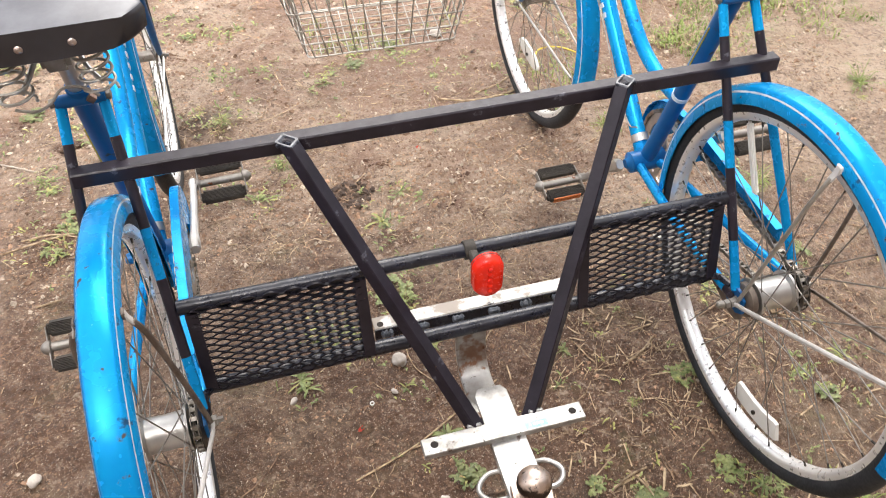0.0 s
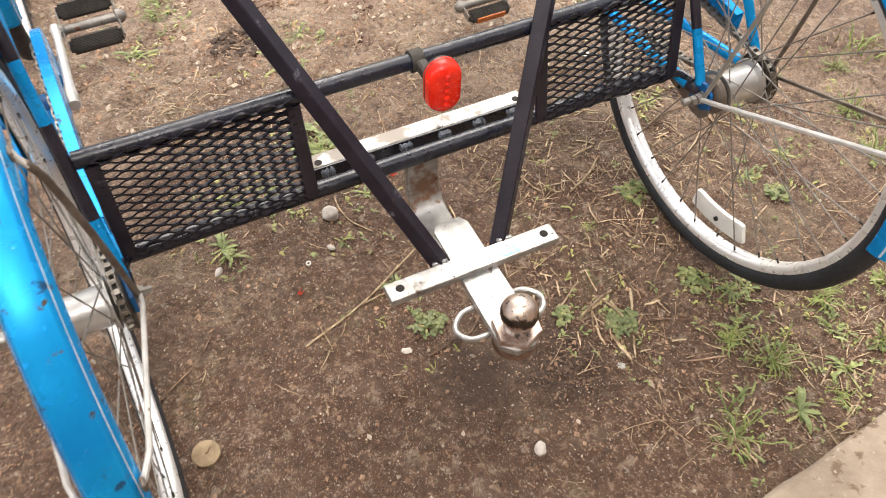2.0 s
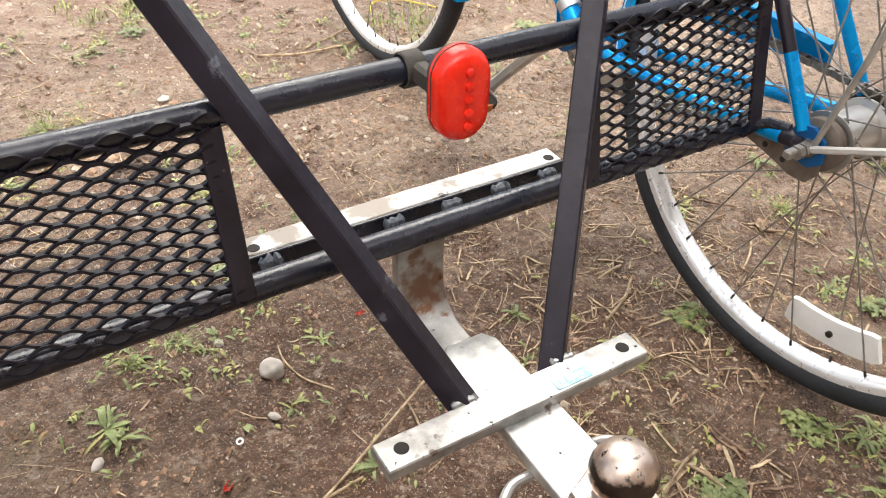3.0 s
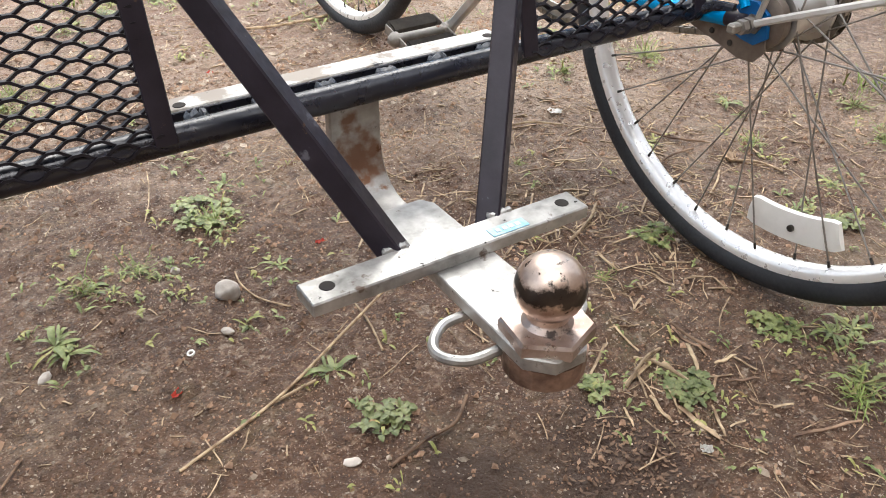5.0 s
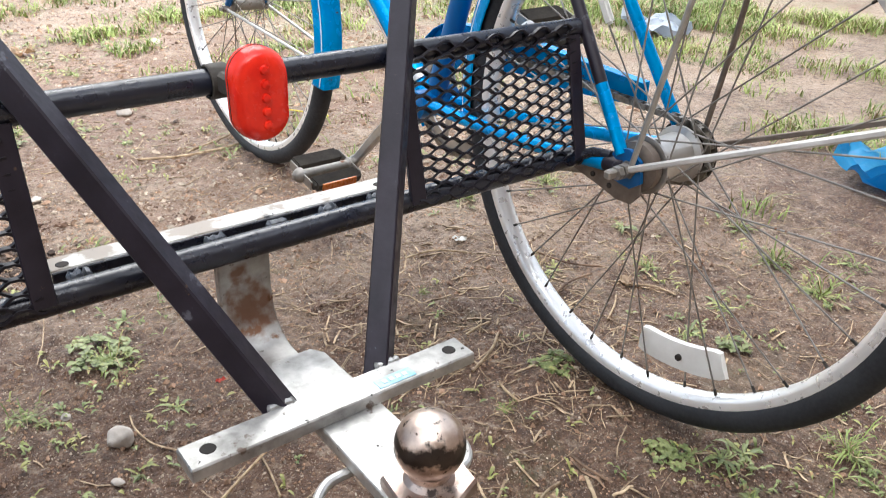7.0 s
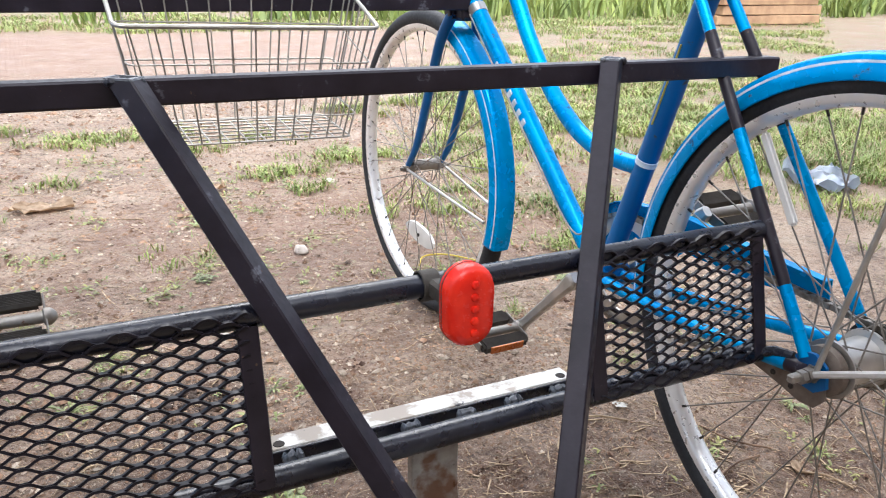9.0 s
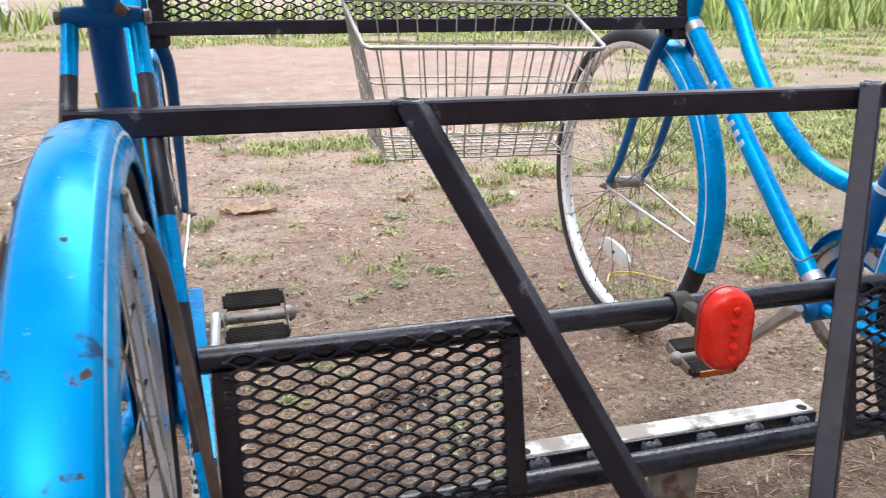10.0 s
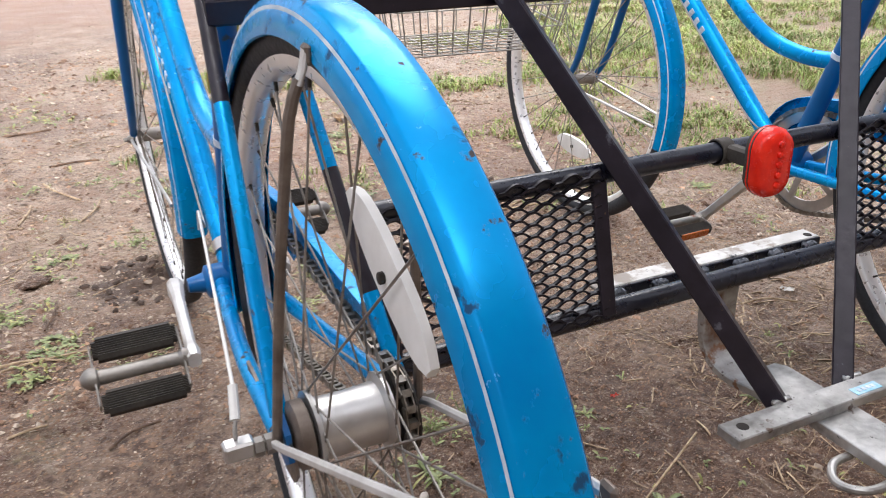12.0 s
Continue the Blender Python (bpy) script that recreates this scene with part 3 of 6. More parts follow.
def spoke_reflector(w, y, z, length, height, round_ends, tilt=0.0):
    """A white plate between the spokes, bent to the wheel's curve."""
    r = math.hypot(y, z)
    a0 = math.degrees(math.atan2(z, y))
    bm = bmesh.new()
    n = 14
    rows = []
    for i in range(n + 1):
        u = -1 + 2 * i / n
        hh = height / 2 * (math.sqrt(max(0.05, 1 - abs(u) ** 2.6)) if round_ends else (1 if abs(u) < 0.98 else 0.86))
        a = radians(a0) + (0 if round_ends else u * length / 2 / r)
        o = u * length / 2 if round_ends else 0.0
        rows.append([(x, rr * math.cos(a) - o * math.sin(a), rr * math.sin(a) + o * math.cos(a)) for x, rr in ((0.002, r - hh), (0.002, r + hh), (-0.004, r + hh * 0.94), (-0.006, r), (-0.004, r - hh * 0.94))])
    vs = [[bm.verts.new(p) for p in row] for row in rows]
    bmesh.ops.rotate(bm, verts=bm.verts, cent=(0, y, z), matrix=Matrix.Rotation(radians(tilt), 3, "X"))
    for q0, q1 in zip(vs, vs[1:]):
        for j in range(5):
            bm.faces.new((q0[j], q0[(j + 1) % 5], q1[(j + 1) % 5], q1[j]))
    bm.faces.new(vs[0][::-1])
    bm.faces.new(vs[-1])
    ob = part("spoke_reflector", bm, white_plastic, w, "white plastic spoke reflector", smooth=0.5)
    bm = lathe(bmesh.new(), [(-0.0095, 0.003), (-0.009, 0.0042), (-0.005, 0.0042)], (0, y, z), 10)
    part("screw", bm, greasy, ob, "small dark screw")


def fender(name, bike, centre, a0, a1, width, r, stripes=True):
    h = width / 2
    t = 0.0012
    half = [(h, r - 0.027), (h * 0.985, r - 0.020), (h * 0.93, r - 0.0145), (h * 0.83, r - 0.0085), (h * 0.71, r - 0.0030), (h * 0.66, r - 0.0012), (h * 0.60, r - 0.0004), (h * 0.3, r + 0.0010)]
    outer = [(-x, q) for x, q in half] + [(0, r + 0.0015)] + half[::-1]
    inner = [(x * (1 - t / h * 1.2), q - t) for x, q in outer[::-1]]
    ob = part(name, arc_sweep(bmesh.new(), centre, a0, a1, 64, outer + inner), blue_paint, bike,
              "bright blue painted steel mudguard with rust specks", smooth=0.75)
    if stripes:
        for s in (-1, 1):
            x0, x1 = s * h * 0.832, s * h * 0.857
            bm = arc_sweep(bmesh.new(), centre, a0 + 0.5, a1 - 0.5, 64, [(x0, r - 0.0072), (x1, r - 0.0092), (x1, r - 0.0118), (x0, r - 0.0095)])
            part("pinstripe", bm, white_paint, ob, "thin white painted line")
    return ob


def pedal(crank, y, z, side, tilt, mat_label, out=0.0):
    """side: -1 left, 1 right. The axle points outwards along x."""
    p = part("pedal", lathe(bmesh.new(), [(side * 0.070, 0.0075), (side * 0.078, 0.0105), (side * 0.084, 0.0105), (side * 0.088, 0.0075), (side * 0.150, 0.0078),
                                         (side * 0.168, 0.0082), (side * 0.170, 0.0120), (side * 0.177, 0.0120), (side * 0.182, 0.0088), (side * 0.186, 0.004)],
                            (side * out, y, z), 16), grey_steel, crank, mat_label)
    c, s = math.cos(radians(tilt)), math.sin(radians(tilt))
    for k in (-1, 1):
        oy, oz = k * 0.030 * c, k * 0.030 * s
        prof = []
        for i in range(19):
            prof.append((-0.0115 + 0.023 * i / 18, 0.0088 - (0.0014 if i % 2 else 0) - (0.0025 if i in (0, 18) else 0)))
        prof = prof + [(0.0132, 0.0045), (0.0132, -0.0045)] + [(-q, -w) for q, w in prof] + [(-0.0132, -0.0045), (-0.0132, 0.0045)]
        turned = [(y + oy + q * c - w * s, z + oz + q * s + w * c) for q, w in prof]
        bm = outline_plate(bmesh.new(), turned, 0.086, lambda u, v, w: Vector((side * (0.127 + out) - 0.043 + w, u, v)))
        for v in bm.verts:
            end = abs(v.co.x - side * (0.127 + out)) > 0.042
            if end:
                v.co.y += (y + oy - v.co.y) * 0.30
                v.co.z += (z + oz - v.co.z) * 0.30
        nb = bmesh.new()
        turned2 = [(y + oy + (u - y - oy) * 0.995, z + oz + (v - z - oz) * 0.995) for u, v in turned]
        outline_plate(nb, turned2, 0.076, lambda u, v, w: Vector((side * (0.127 + out) - 0.038 + w, u, v)))
        me = bpy.data.meshes.new("tmp")
        nb.to_mesh(me)
        nb.free()
        bm.from_mesh(me)
        part("rubber_block", bm, pedal_rubber, p, "ribbed black rubber pedal block")
    for x in (0.083, 0.172):
        bm = bmesh.new()
        box(bm, (side * (x + out), y, z), (0.0025, 0.068, 0.016), 0.0008, Euler((radians(tilt), 0, 0)).to_matrix())
        part("end_plate", bm, grey_steel, p)
    return p


def crank_set(x, bike, angle, tilt_l, tilt_r, amber_left, out_l=0.0):
    """angle: of the right crank, degrees from ahead, upwards."""
    for side in (1, -1):
        a = radians(angle if side > 0 else angle + 180)
        py, pz = BBY + 0.168 * math.cos(a), BBZ + 0.168 * math.sin(a)
        out = out_l if side < 0 else 0.0
        x0, x1 = side * (0.062 + out), side * (0.073 + out)
        pts = [(x0, BBY - 0.012 * math.cos(a), BBZ - 0.012 * math.sin(a)), (x0, BBY, BBZ), lerp((x0, BBY, BBZ), (x1, py, pz), 0.2), lerp((x0, BBY, BBZ), (x1, py, pz), 0.9),
               (x1, py, pz), (x1, py + 0.012 * math.cos(a), pz + 0.012 * math.sin(a))]
        cr = part("crank", sweep(bmesh.new(), pts, rect(0.016, 0.021, 0.004), up=(0, -math.sin(a), math.cos(a)), scales=[0.9, 1.25, 0.85, 0.75, 1.05, 0.8]),
                  chrome if x > 0 else bright_stay, bike, "chromed steel crank arm")
        part("cotter_cap", lathe(bmesh.new(), [(side * 0.056, 0.011), (side * 0.069, 0.012), (side * 0.071, 0.009)], (side * out, BBY, BBZ), 14), chrome, cr)
        p = pedal(cr, py, pz, side, tilt_l if side < 0 else tilt_r, "steel pedal with black rubber blocks", out)
        if amber_left and side < 0:
            bm = bmesh.new()
            t = radians(tilt_l)
            box(bm, (side * 0.127, py - 0.0435 * math.cos(t), pz - 0.0435 * math.sin(t)), (0.062, 0.004, 0.013), 0.001, Euler((t, 0, 0)).to_matrix())
            part("amber_reflector", bm, amber, p, "amber pedal reflector")


def chain(bike):
    ys, rr, rf, x = 0.0, 0.036, 0.092, 0.043
    a = math.asin((rf - rr) / math.hypot(BBY, BBZ - AX))
    base = math.atan2(BBZ - AX, BBY)
    pts = []
    up0 = base + math.pi / 2 + a
    lo0 = base - math.pi / 2 - a
    for i in range(25):
        w = up0 + (lo0 + 2 * math.pi - up0) * i / 24
        pts.append((rr * math.cos(w), AX + rr * math.sin(w)))
    for i in range(41):
        w = lo0 + (up0 - lo0) * i / 40
        pts.append((BBY + rf * math.cos(w), BBZ + rf * math.sin(w)))
    pts.append(pts[0])
    # even steps of half an inch
    cum = [0.0]
    for p, q in zip(pts, pts[1:]):
        cum.append(cum[-1] + math.dist(p, q))
    n = int(cum[-1] / 0.0127)
    bm = bmesh.new()
    prev = None
    for i in range(n + 1):
        d = cum[-1] * i / n
        k = max(j for j in range(len(cum)) if cum[j] <= d + 1e-9)
        k = min(k, len(pts) - 2)
        f = (d - cum[k]) / max(1e-9, cum[k + 1] - cum[k])
        p = lerp(pts[k], pts[k + 1], f)
        if prev:
            c = lerp(prev, p, 0.5)
            ang = math.atan2(p[1] - prev[1], p[0] - prev[0])
            turn = Euler((ang, 0, 0)).to_matrix()
            o = 0.0035 if i % 2 else 0.0050
            for s in (-1, 1):
                box(bm, (x + s * o, c[0], c[1]), (0.0012, 0.0165, 0.0075), 0, turn)
            box(bm, (x, prev[0], prev[1]), (0.0075, 0.0062, 0.0062), 0, turn)
        prev = p
    part("chain", bm, [chain_steel], bike, "greasy roller chain", smooth=0)
    bm = bmesh.new()
    lathe(bm, [(x - 0.002, 0.012), (x - 0.0015, rr - 0.002), (x + 0.0015, rr - 0.002), (x + 0.002, 0.012)], (0, 0, AX), 18)
    lathe(bm, [(x + 0.004, 0.010), (x + 0.005, 0.040), (x + 0.007, 0.040), (x + 0.009, 0.010)], (0, 0, AX), 22)
    part("sprocket", bm, greasy, bike, "dark greasy rear sprocket")
    bm = bmesh.new()
    arc_sweep(bm, (BBY, BBZ), 0, 360, 40, [(x - 0.0015, 0.070), (x - 0.0015, rf - 0.003), (x + 0.0015, rf - 0.003), (x + 0.0015, 0.070)], full=True)
    for i in range(5):
        w = 2 * math.pi * i / 5
        box(bm, (x, BBY + 0.045 * math.cos(w), BBZ + 0.045 * math.sin(w)), (0.003, 0.062, 0.012), 0, Euler((w, 0, 0)).to_matrix())
    part("chainring", bm, chrome, bike, "chromed chainring")
    # guard over the upper run: an open trough with a round front
    bm = bmesh.new()
    top = []
    for i in range(15):
        w = radians(-40 + i * 12)
        top.append((BBY + 0.112 * math.cos(w), BBZ + 0.112 * math.sin(w)))
    top = top[:12] + [(BBY - 0.10, BBZ + 0.120), (0.19, 0.400), (0.075, 0.394)]
    low = [(0.075, 0.362), (0.19, 0.352), (BBY - 0.105, BBZ + 0.062), (BBY - 0.08, BBZ + 0.04), (BBY, BBZ + 0.055), (BBY + 0.06, BBZ), (BBY + 0.07, BBZ - 0.06)]
    outline_plate(bm, top + low, 0.0014, lambda u, v, w: Vector((x + 0.014 + w, u, v)))
    lip = [(x + 0.008, u, v) for u, v in top]
    sweep(bm, lip, rect(0.015, 0.0016, 0.0004), up=(0, 0, 1))
    part("chain_guard", bm, blue_paint, bike, "bright blue sheet steel chain guard")


def bicycle(x, kind, crank_angle, tilt_l, tilt_r, amber_left, saddle, wheel_start, toe=0.0):
    bike = thing("bicycle", kind, "bicycle", "coupled cycles", (x, 0, 0))
    bike.rotation_euler = (0, 0, toe)
    two = [blue_paint, black_paint, dark_blue_paint]
    # frame tubes
    head_lo, head_hi = (0, 0.872, 0.662), (0, 0.823, 0.800)
    top_seat = (0, 0.237, 0.835)
    part("seat_tube", rod([(0, BBY, BBZ), lerp((0, BBY, BBZ), CL, 0.5), CL, lerp(CL, top_seat, 0.22)], 0.0152, 18), dark_blue_paint, bike, "dark blue seat tube")
    part("down_tube", rod([(0, BBY + 0.008, BBZ - 0.002), (0, 0.64, 0.482), (0, 0.862, 0.690)], 0.0155, 18), blue_paint, bike)
    loop = curve([(0, 0.362, 0.478), (0, 0.42, 0.478), (0, 0.48, 0.489), (0, 0.534, 0.512), (0, 0.602, 0.562), (0, 0.667, 0.632), (0, 0.735, 0.722), (0, 0.830, 0.780)], 6)
    part("top_tube", rod(loop, 0.0135, 18), blue_paint, bike, "curved blue step-through top tube")
    part("head_tube", lathe_between(head_lo, head_hi, [(0, 0.0195), (0.012, 0.0195), (0.014, 0.0172), (0.132, 0.0172), (0.135, 0.0195), (0.146, 0.0195)]), blue_paint, bike)
    part("bottom_bracket", lathe(bmesh.new(), [(-0.060 if saddle else -0.046, 0.009), (-0.040, 0.013), (-0.036, 0.0215), (0.036, 0.0215), (0.040, 0.013), (0.046, 0.009)], (0, BBY, BBZ), 20), dark_blue_paint, bike)
    part("seat_lug", lathe_between(lerp((0, BBY, BBZ), CL, 0.455), lerp((0, BBY, BBZ), CL, 0.475), [(0, 0.0155), (0.0003, 0.0161), (0.0085, 0.0161), (0.0088, 0.0155)]), white_paint, bike, "white painted ring")
    for s in (-1, 1):
        cs = [(s * 0.022, BBY - 0.02, BBZ + 0.002), (s * 0.044, 0.20, 0.306), (s * 0.053, 0.05, 0.324), (s * 0.054, 0.008, 0.329)]
        path = curve(cs, 5)
        part("chain_stay", rod(path, 0.0092, 12, bands=[1 if s * x < 0 and k > len(path) - 6 else 0 for k in range(len(path) - 1)]), two, bike)
        # seat stays: blue, scorched and blackened where the coupling frame is welded on
        a, b = Vector((s * 0.054, 0.014, 0.343)), Vector((s * 0.0265, CL[1] - 0.008, CL[2] + 0.008))
        cuts = [0.0, 0.17, 0.18, 0.425, 0.435, 0.585, 0.595, 0.865, 0.875, 1.0]
        marks = [0, 0, 1, 1, 0, 0, 1, 1, 0] if s * x < 0 else [0, 0, 0, 0, 0, 0, 1, 1, 0]
        part("seat_stay", rod([a.lerp(b, c) for c in cuts], 0.0074, 12, bands=marks), two, bike, "blue seat stay with blackened weld zones")
        # dropout plate
        drop = [(-0.018, 0.318), (-0.014, 0.342), (0.002, 0.352), (0.020, 0.350), (0.026, 0.340), (0.016, 0.334), (0.016, 0.326), (0.030, 0.322), (0.026, 0.314), (0.012, 0.310), (-0.004, 0.308)]
        part("dropout", outline_plate(bmesh.new(), drop, s * 0.005, lambda u, v, w: Vector((s * 0.052 + w, u, v))), dark_blue_paint, bike)
        nut = lathe(bmesh.new(), [(s * 0.057, 0.0105), (s * 0.060, 0.0105), (s * 0.0601, 0.0085), (s * 0.070, 0.0085), (s * 0.0701, 0.0048), (s * 0.079, 0.0046)], (0, 0, AX), 6)
        part("axle_nut", nut, grey_steel, bike, "hexagonal axle nut", smooth=0.3)
        # mudguard stays
        part("fender_stay", rod(curve([(s * 0.062, -0.006, AX + 0.004), (s * 0.053, -0.032, 0.47), (s * 0.042, -0.052, 0.582), (s * 0.037, -0.0575, 0.612), (s * 0.0315, -0.0590, 0.627)], 5), 0.0040 if x < 0 else 0.0033, 10), stay_steel if x < 0 or s > 0 else wire_steel, bike, "weathered brown steel mudguard stay" if x < 0 or s > 0 else "dull grey steel mudguard stay")
        part("stay_tip", sweep(bmesh.new(), [(s * 0.0325, -0.0588, 0.624), (s * 0.0285, -0.0597, 0.634), (s * 0.0262, -0.0605, 0.646)], rect(0.0095, 0.0034, 0.0012), up=(1, 0, 0)), bright_stay, bike, "flattened bright end of the stay")
        part("fender_stay", sweep(bmesh.new(), [(s * 0.064, 0.0, AX), (s * 0.064, -0.03, AX + 0.014), (s * 0.036, -0.27, 0.450), (s * 0.0262, -0.305, 0.468)], rect(0.0078, 0.0055, 0.002) if s < 0 or x < 0 else rect(0.006, 0.004, 0.001), up=(1, 0, 0)), bright_stay if s < 0 or x < 0 else stay_steel, bike, "bright aluminium mudguard stay")
        for q in ((s * 0.0255, -0.0602, 0.642), (s * 0.0262, -0.307, 0.469)):
            part("stay_clip", box(bmesh.new(), q, (0.005, 0.012, 0.013), 0.002), white_plastic if q[1] > -0.1 and x > 0 else stay_steel, bike)
        # fork blade and front stay
        fk = curve([(s * 0.026, 0.890, 0.665), (s * 0.039, 0.915, 0.610), (s * 0.041, 0.965, 0.490), (s * 0.041, 1.010, 0.390), (s * 0.040, WB, AX + 0.008)], 5)
        part("fork_blade", rod(fk, 0.0100, 12, scales=[1.15 - 0.5 * i / (len(fk) - 1) for i in range(len(fk))]), dark_blue_paint, bike, "tapered dark blue fork blade")
        part("front_stay", rod([(s * 0.046, WB, AX), (s * 0.0265, 0.752, 0.288)], 0.0030, 8), chrome, bike)
        part("front_axle_nut", lathe(bmesh.new(), [(s * 0.042, 0.009), (s * 0.045, 0.009), (s * 0.0451, 0.0075), (s * 0.052, 0.0075), (s * 0.0521, 0.004), (s * 0.059, 0.004)], (0, WB, AX), 6), grey_steel, bike, smooth=0.3)
    bm = bmesh.new()
    box(bm, (0, 0.892, 0.664), (0.076, 0.030, 0.026), 0.006, Euler((radians(-20), 0, 0)).to_matrix(), 2)
    part("fork_crown", bm, black_paint, bike, "blackened fork crown")
    # cluster bolt
    part("cluster_bolt", lathe(bmesh.new(), [(-0.039, 0.004), (-0.038, 0.0065), (-0.033, 0.0065), (-0.032, 0.0045), (0.032, 0.0045), (0.033, 0.0065), (0.038, 0.0065), (0.039, 0.004)], (0, CL[1] - 0.012, CL[2] + 0.008), 8), grey_steel, bike, "rusty clamp bolt")
    part("seat_clamp", lathe(bmesh.new(), [(-0.032, 0.005), (-0.031, 0.0085), (-0.020, 0.0092), (0.020, 0.0092), (0.031, 0.0085), (0.032, 0.005)], (0, CL[1] - 0.012, CL[2] + 0.008), 16), dark_blue_paint, bike, "blue seat clamp lug")
    part("clamp_nut", lathe(bmesh.new(), [(CL[1] - 0.030, 0.003), (CL[1] - 0.029, 0.0066), (CL[1] - 0.021, 0.0066), (CL[1] - 0.020, 0.004)], (0.016, 0, CL[2] + 0.014), 4, "y"), rusty_nut, bike, "square rusty clamp nut", smooth=0.3)
    part("seat_post", rod([lerp(CL, top_seat, 0.1), lerp(CL, top_seat, 1.0)], 0.0118, 16), chrome, bike, "chromed seat post")
    # decals: pale bars down the down tube, a yellow flash on the seat tube
    for i in range(7):
        c = lerp((0, 0.64, 0.482), (0, 0.855, 0.683), 0.06 + i * 0.072)
        for s in (-1, 1):
            bm = bmesh.new()
            sweep(bm, [(s * 0.0150, c[1] + 0.0035, c[2] + 0.0035), (s * 0.0150, c[1] - 0.0035, c[2] - 0.0035)], [(0.0011 * a, 0.0065 * b) for a, b in ((1, -1), (1, 1), (-1, 1), (-1, -1))], up=(0, -1, 1))
            part("decal_bar", bm, white_paint, bike, "worn white lettering bar", smooth=0)
    for s in (-1, 1):
        q0, q1 = lerp((0, BBY, BBZ), CL, 0.60), lerp((0, BBY, BBZ), CL, 0.86)
        part("decal_flash", sweep(bmesh.new(), [(s * 0.0148, q0[1], q0[2]), (s * 0.0148, q1[1], q1[2])], rect(0.0012, 0.006, 0.0003), up=(1, 0, 0)), yellow_decal, bike, "faded yellow decal")
    # wheels
    rw = wheel("rear_wheel", bike, 0, AX, 0.0265, 0.030, wheel_start)
    fw = wheel("front_wheel", bike, WB, AX + 0.005, 0.0125, 0.030, wheel_start + 7)
    part("hub_drum", lathe(bmesh.new(), [(-0.050, 0.010), (-0.049, 0.024), (-0.046, 0.029), (-0.036, 0.029), (-0.034, 0.024)], seg=24), stay_steel, rw, "dull grey brake drum cover")
    # mudguards
    fender("rear_fender", bike, (0, AX), -8, 184, 0.049, 0.3415)
    fender("front_fender", bike, (WB, AX + 0.005), 113, 197, 0.050, 0.3395)
    # brake arm along the left chain stay
    arm = [(-0.016, -0.016), (-0.004, -0.030), (0.016, -0.031), (0.040, -0.024), (0.10, -0.010), (0.135, -0.002), (0.137, 0.012), (0.10, 0.008), (0.045, 0.0), (0.02, 0.012), (-0.012, 0.008)]
    ba = part("brake_arm", outline_plate(bmesh.new(), arm, 0.003, lambda u, v, w: Vector((-0.049 - w, u, AX - 0.012 + v))), stay_steel, bike, "perforated steel brake arm")
    for i in range(3):
        part("rivet", lathe(bmesh.new(), [(-0.054, 0.0025), (-0.053, 0.0035), (-0.050, 0.0035)], (0, 0.028 + i * 0.026, AX - 0.012 - 0.018 + i * 0.006), 8), hole_dark, ba)
    # gear indicator box with its little chain and cable
    bx = part("indicator_box", box(bmesh.new(), (-0.091, 0.002, AX + 0.002) if saddle else (-0.085, 0.002, AX), (0.024, 0.015, 0.015) if saddle else (0.014, 0.010, 0.010), 0.002), chrome if saddle else grey_steel, bike, "small chromed gear indicator box" if saddle else "small grey axle end cap")
    part("locknut", lathe(bmesh.new(), [(-0.080, 0.006), (-0.0795, 0.008), (-0.072, 0.008), (-0.071, 0.006)], (0, 0.0, AX), 6), grey_steel, bike, smooth=0.3)
    if saddle:
        part("gear_cable", rod(curve([(-0.030, 0.470, 0.345), (-0.034, 0.425, 0.385), (-0.050, 0.30, 0.392), (-0.084, 0.030, 0.371)], 8), 0.0016, 6), white_plastic, bike, "thin pale gear cable")
        part("cable_end", rod([(-0.084, 0.032, 0.372), (-0.089, 0.011, 0.353)], 0.0040, 8), white_plastic, bike, "white plastic cable end")
        part("indicator_chain", rod(curve([(-0.089, 0.010, 0.353), (-0.091, 0.007, 0.347), (-0.092, 0.004, 0.340)], 4), 0.0018, 6), chrome, bike)
    part("gear_cable", rod(curve([(-0.032, 0.425, 0.375), (-0.019, 0.50, 0.352), (-0.019, 0.66, 0.495), (-0.019, 0.84, 0.665)], 8), 0.0015, 6), wire_steel, bike)
    part("cable_clamp", rod([(0.0, 0.835, 0.664), (0.0, 0.848, 0.677)], 0.0172, 16), chrome, bike, "chromed cable clamp band")
    part("cable_clamp", rod([(0.0, BBY + 0.030, BBZ + 0.024), (0.0, BBY + 0.042, BBZ + 0.034)], 0.0172, 16), chrome, bike)
    crank_set(x, bike, crank_angle, tilt_l, tilt_r, amber_left, 0.013 if saddle else 0.0)
    chain(bike)
    if saddle:
        make_saddle(bike)
    return bike, rw, fw


def lathe_between(p, q, prof, seg=18):
    bm = lathe(bmesh.new(), prof, seg=seg, axis="z")
    d = Vector(q) - Vector(p)
    m = Matrix.Translation(p) @ d.to_track_quat("Z", "Y").to_matrix().to_4x4()
    bmesh.ops.transform(bm, matrix=m, verts=bm.verts)
    return bm


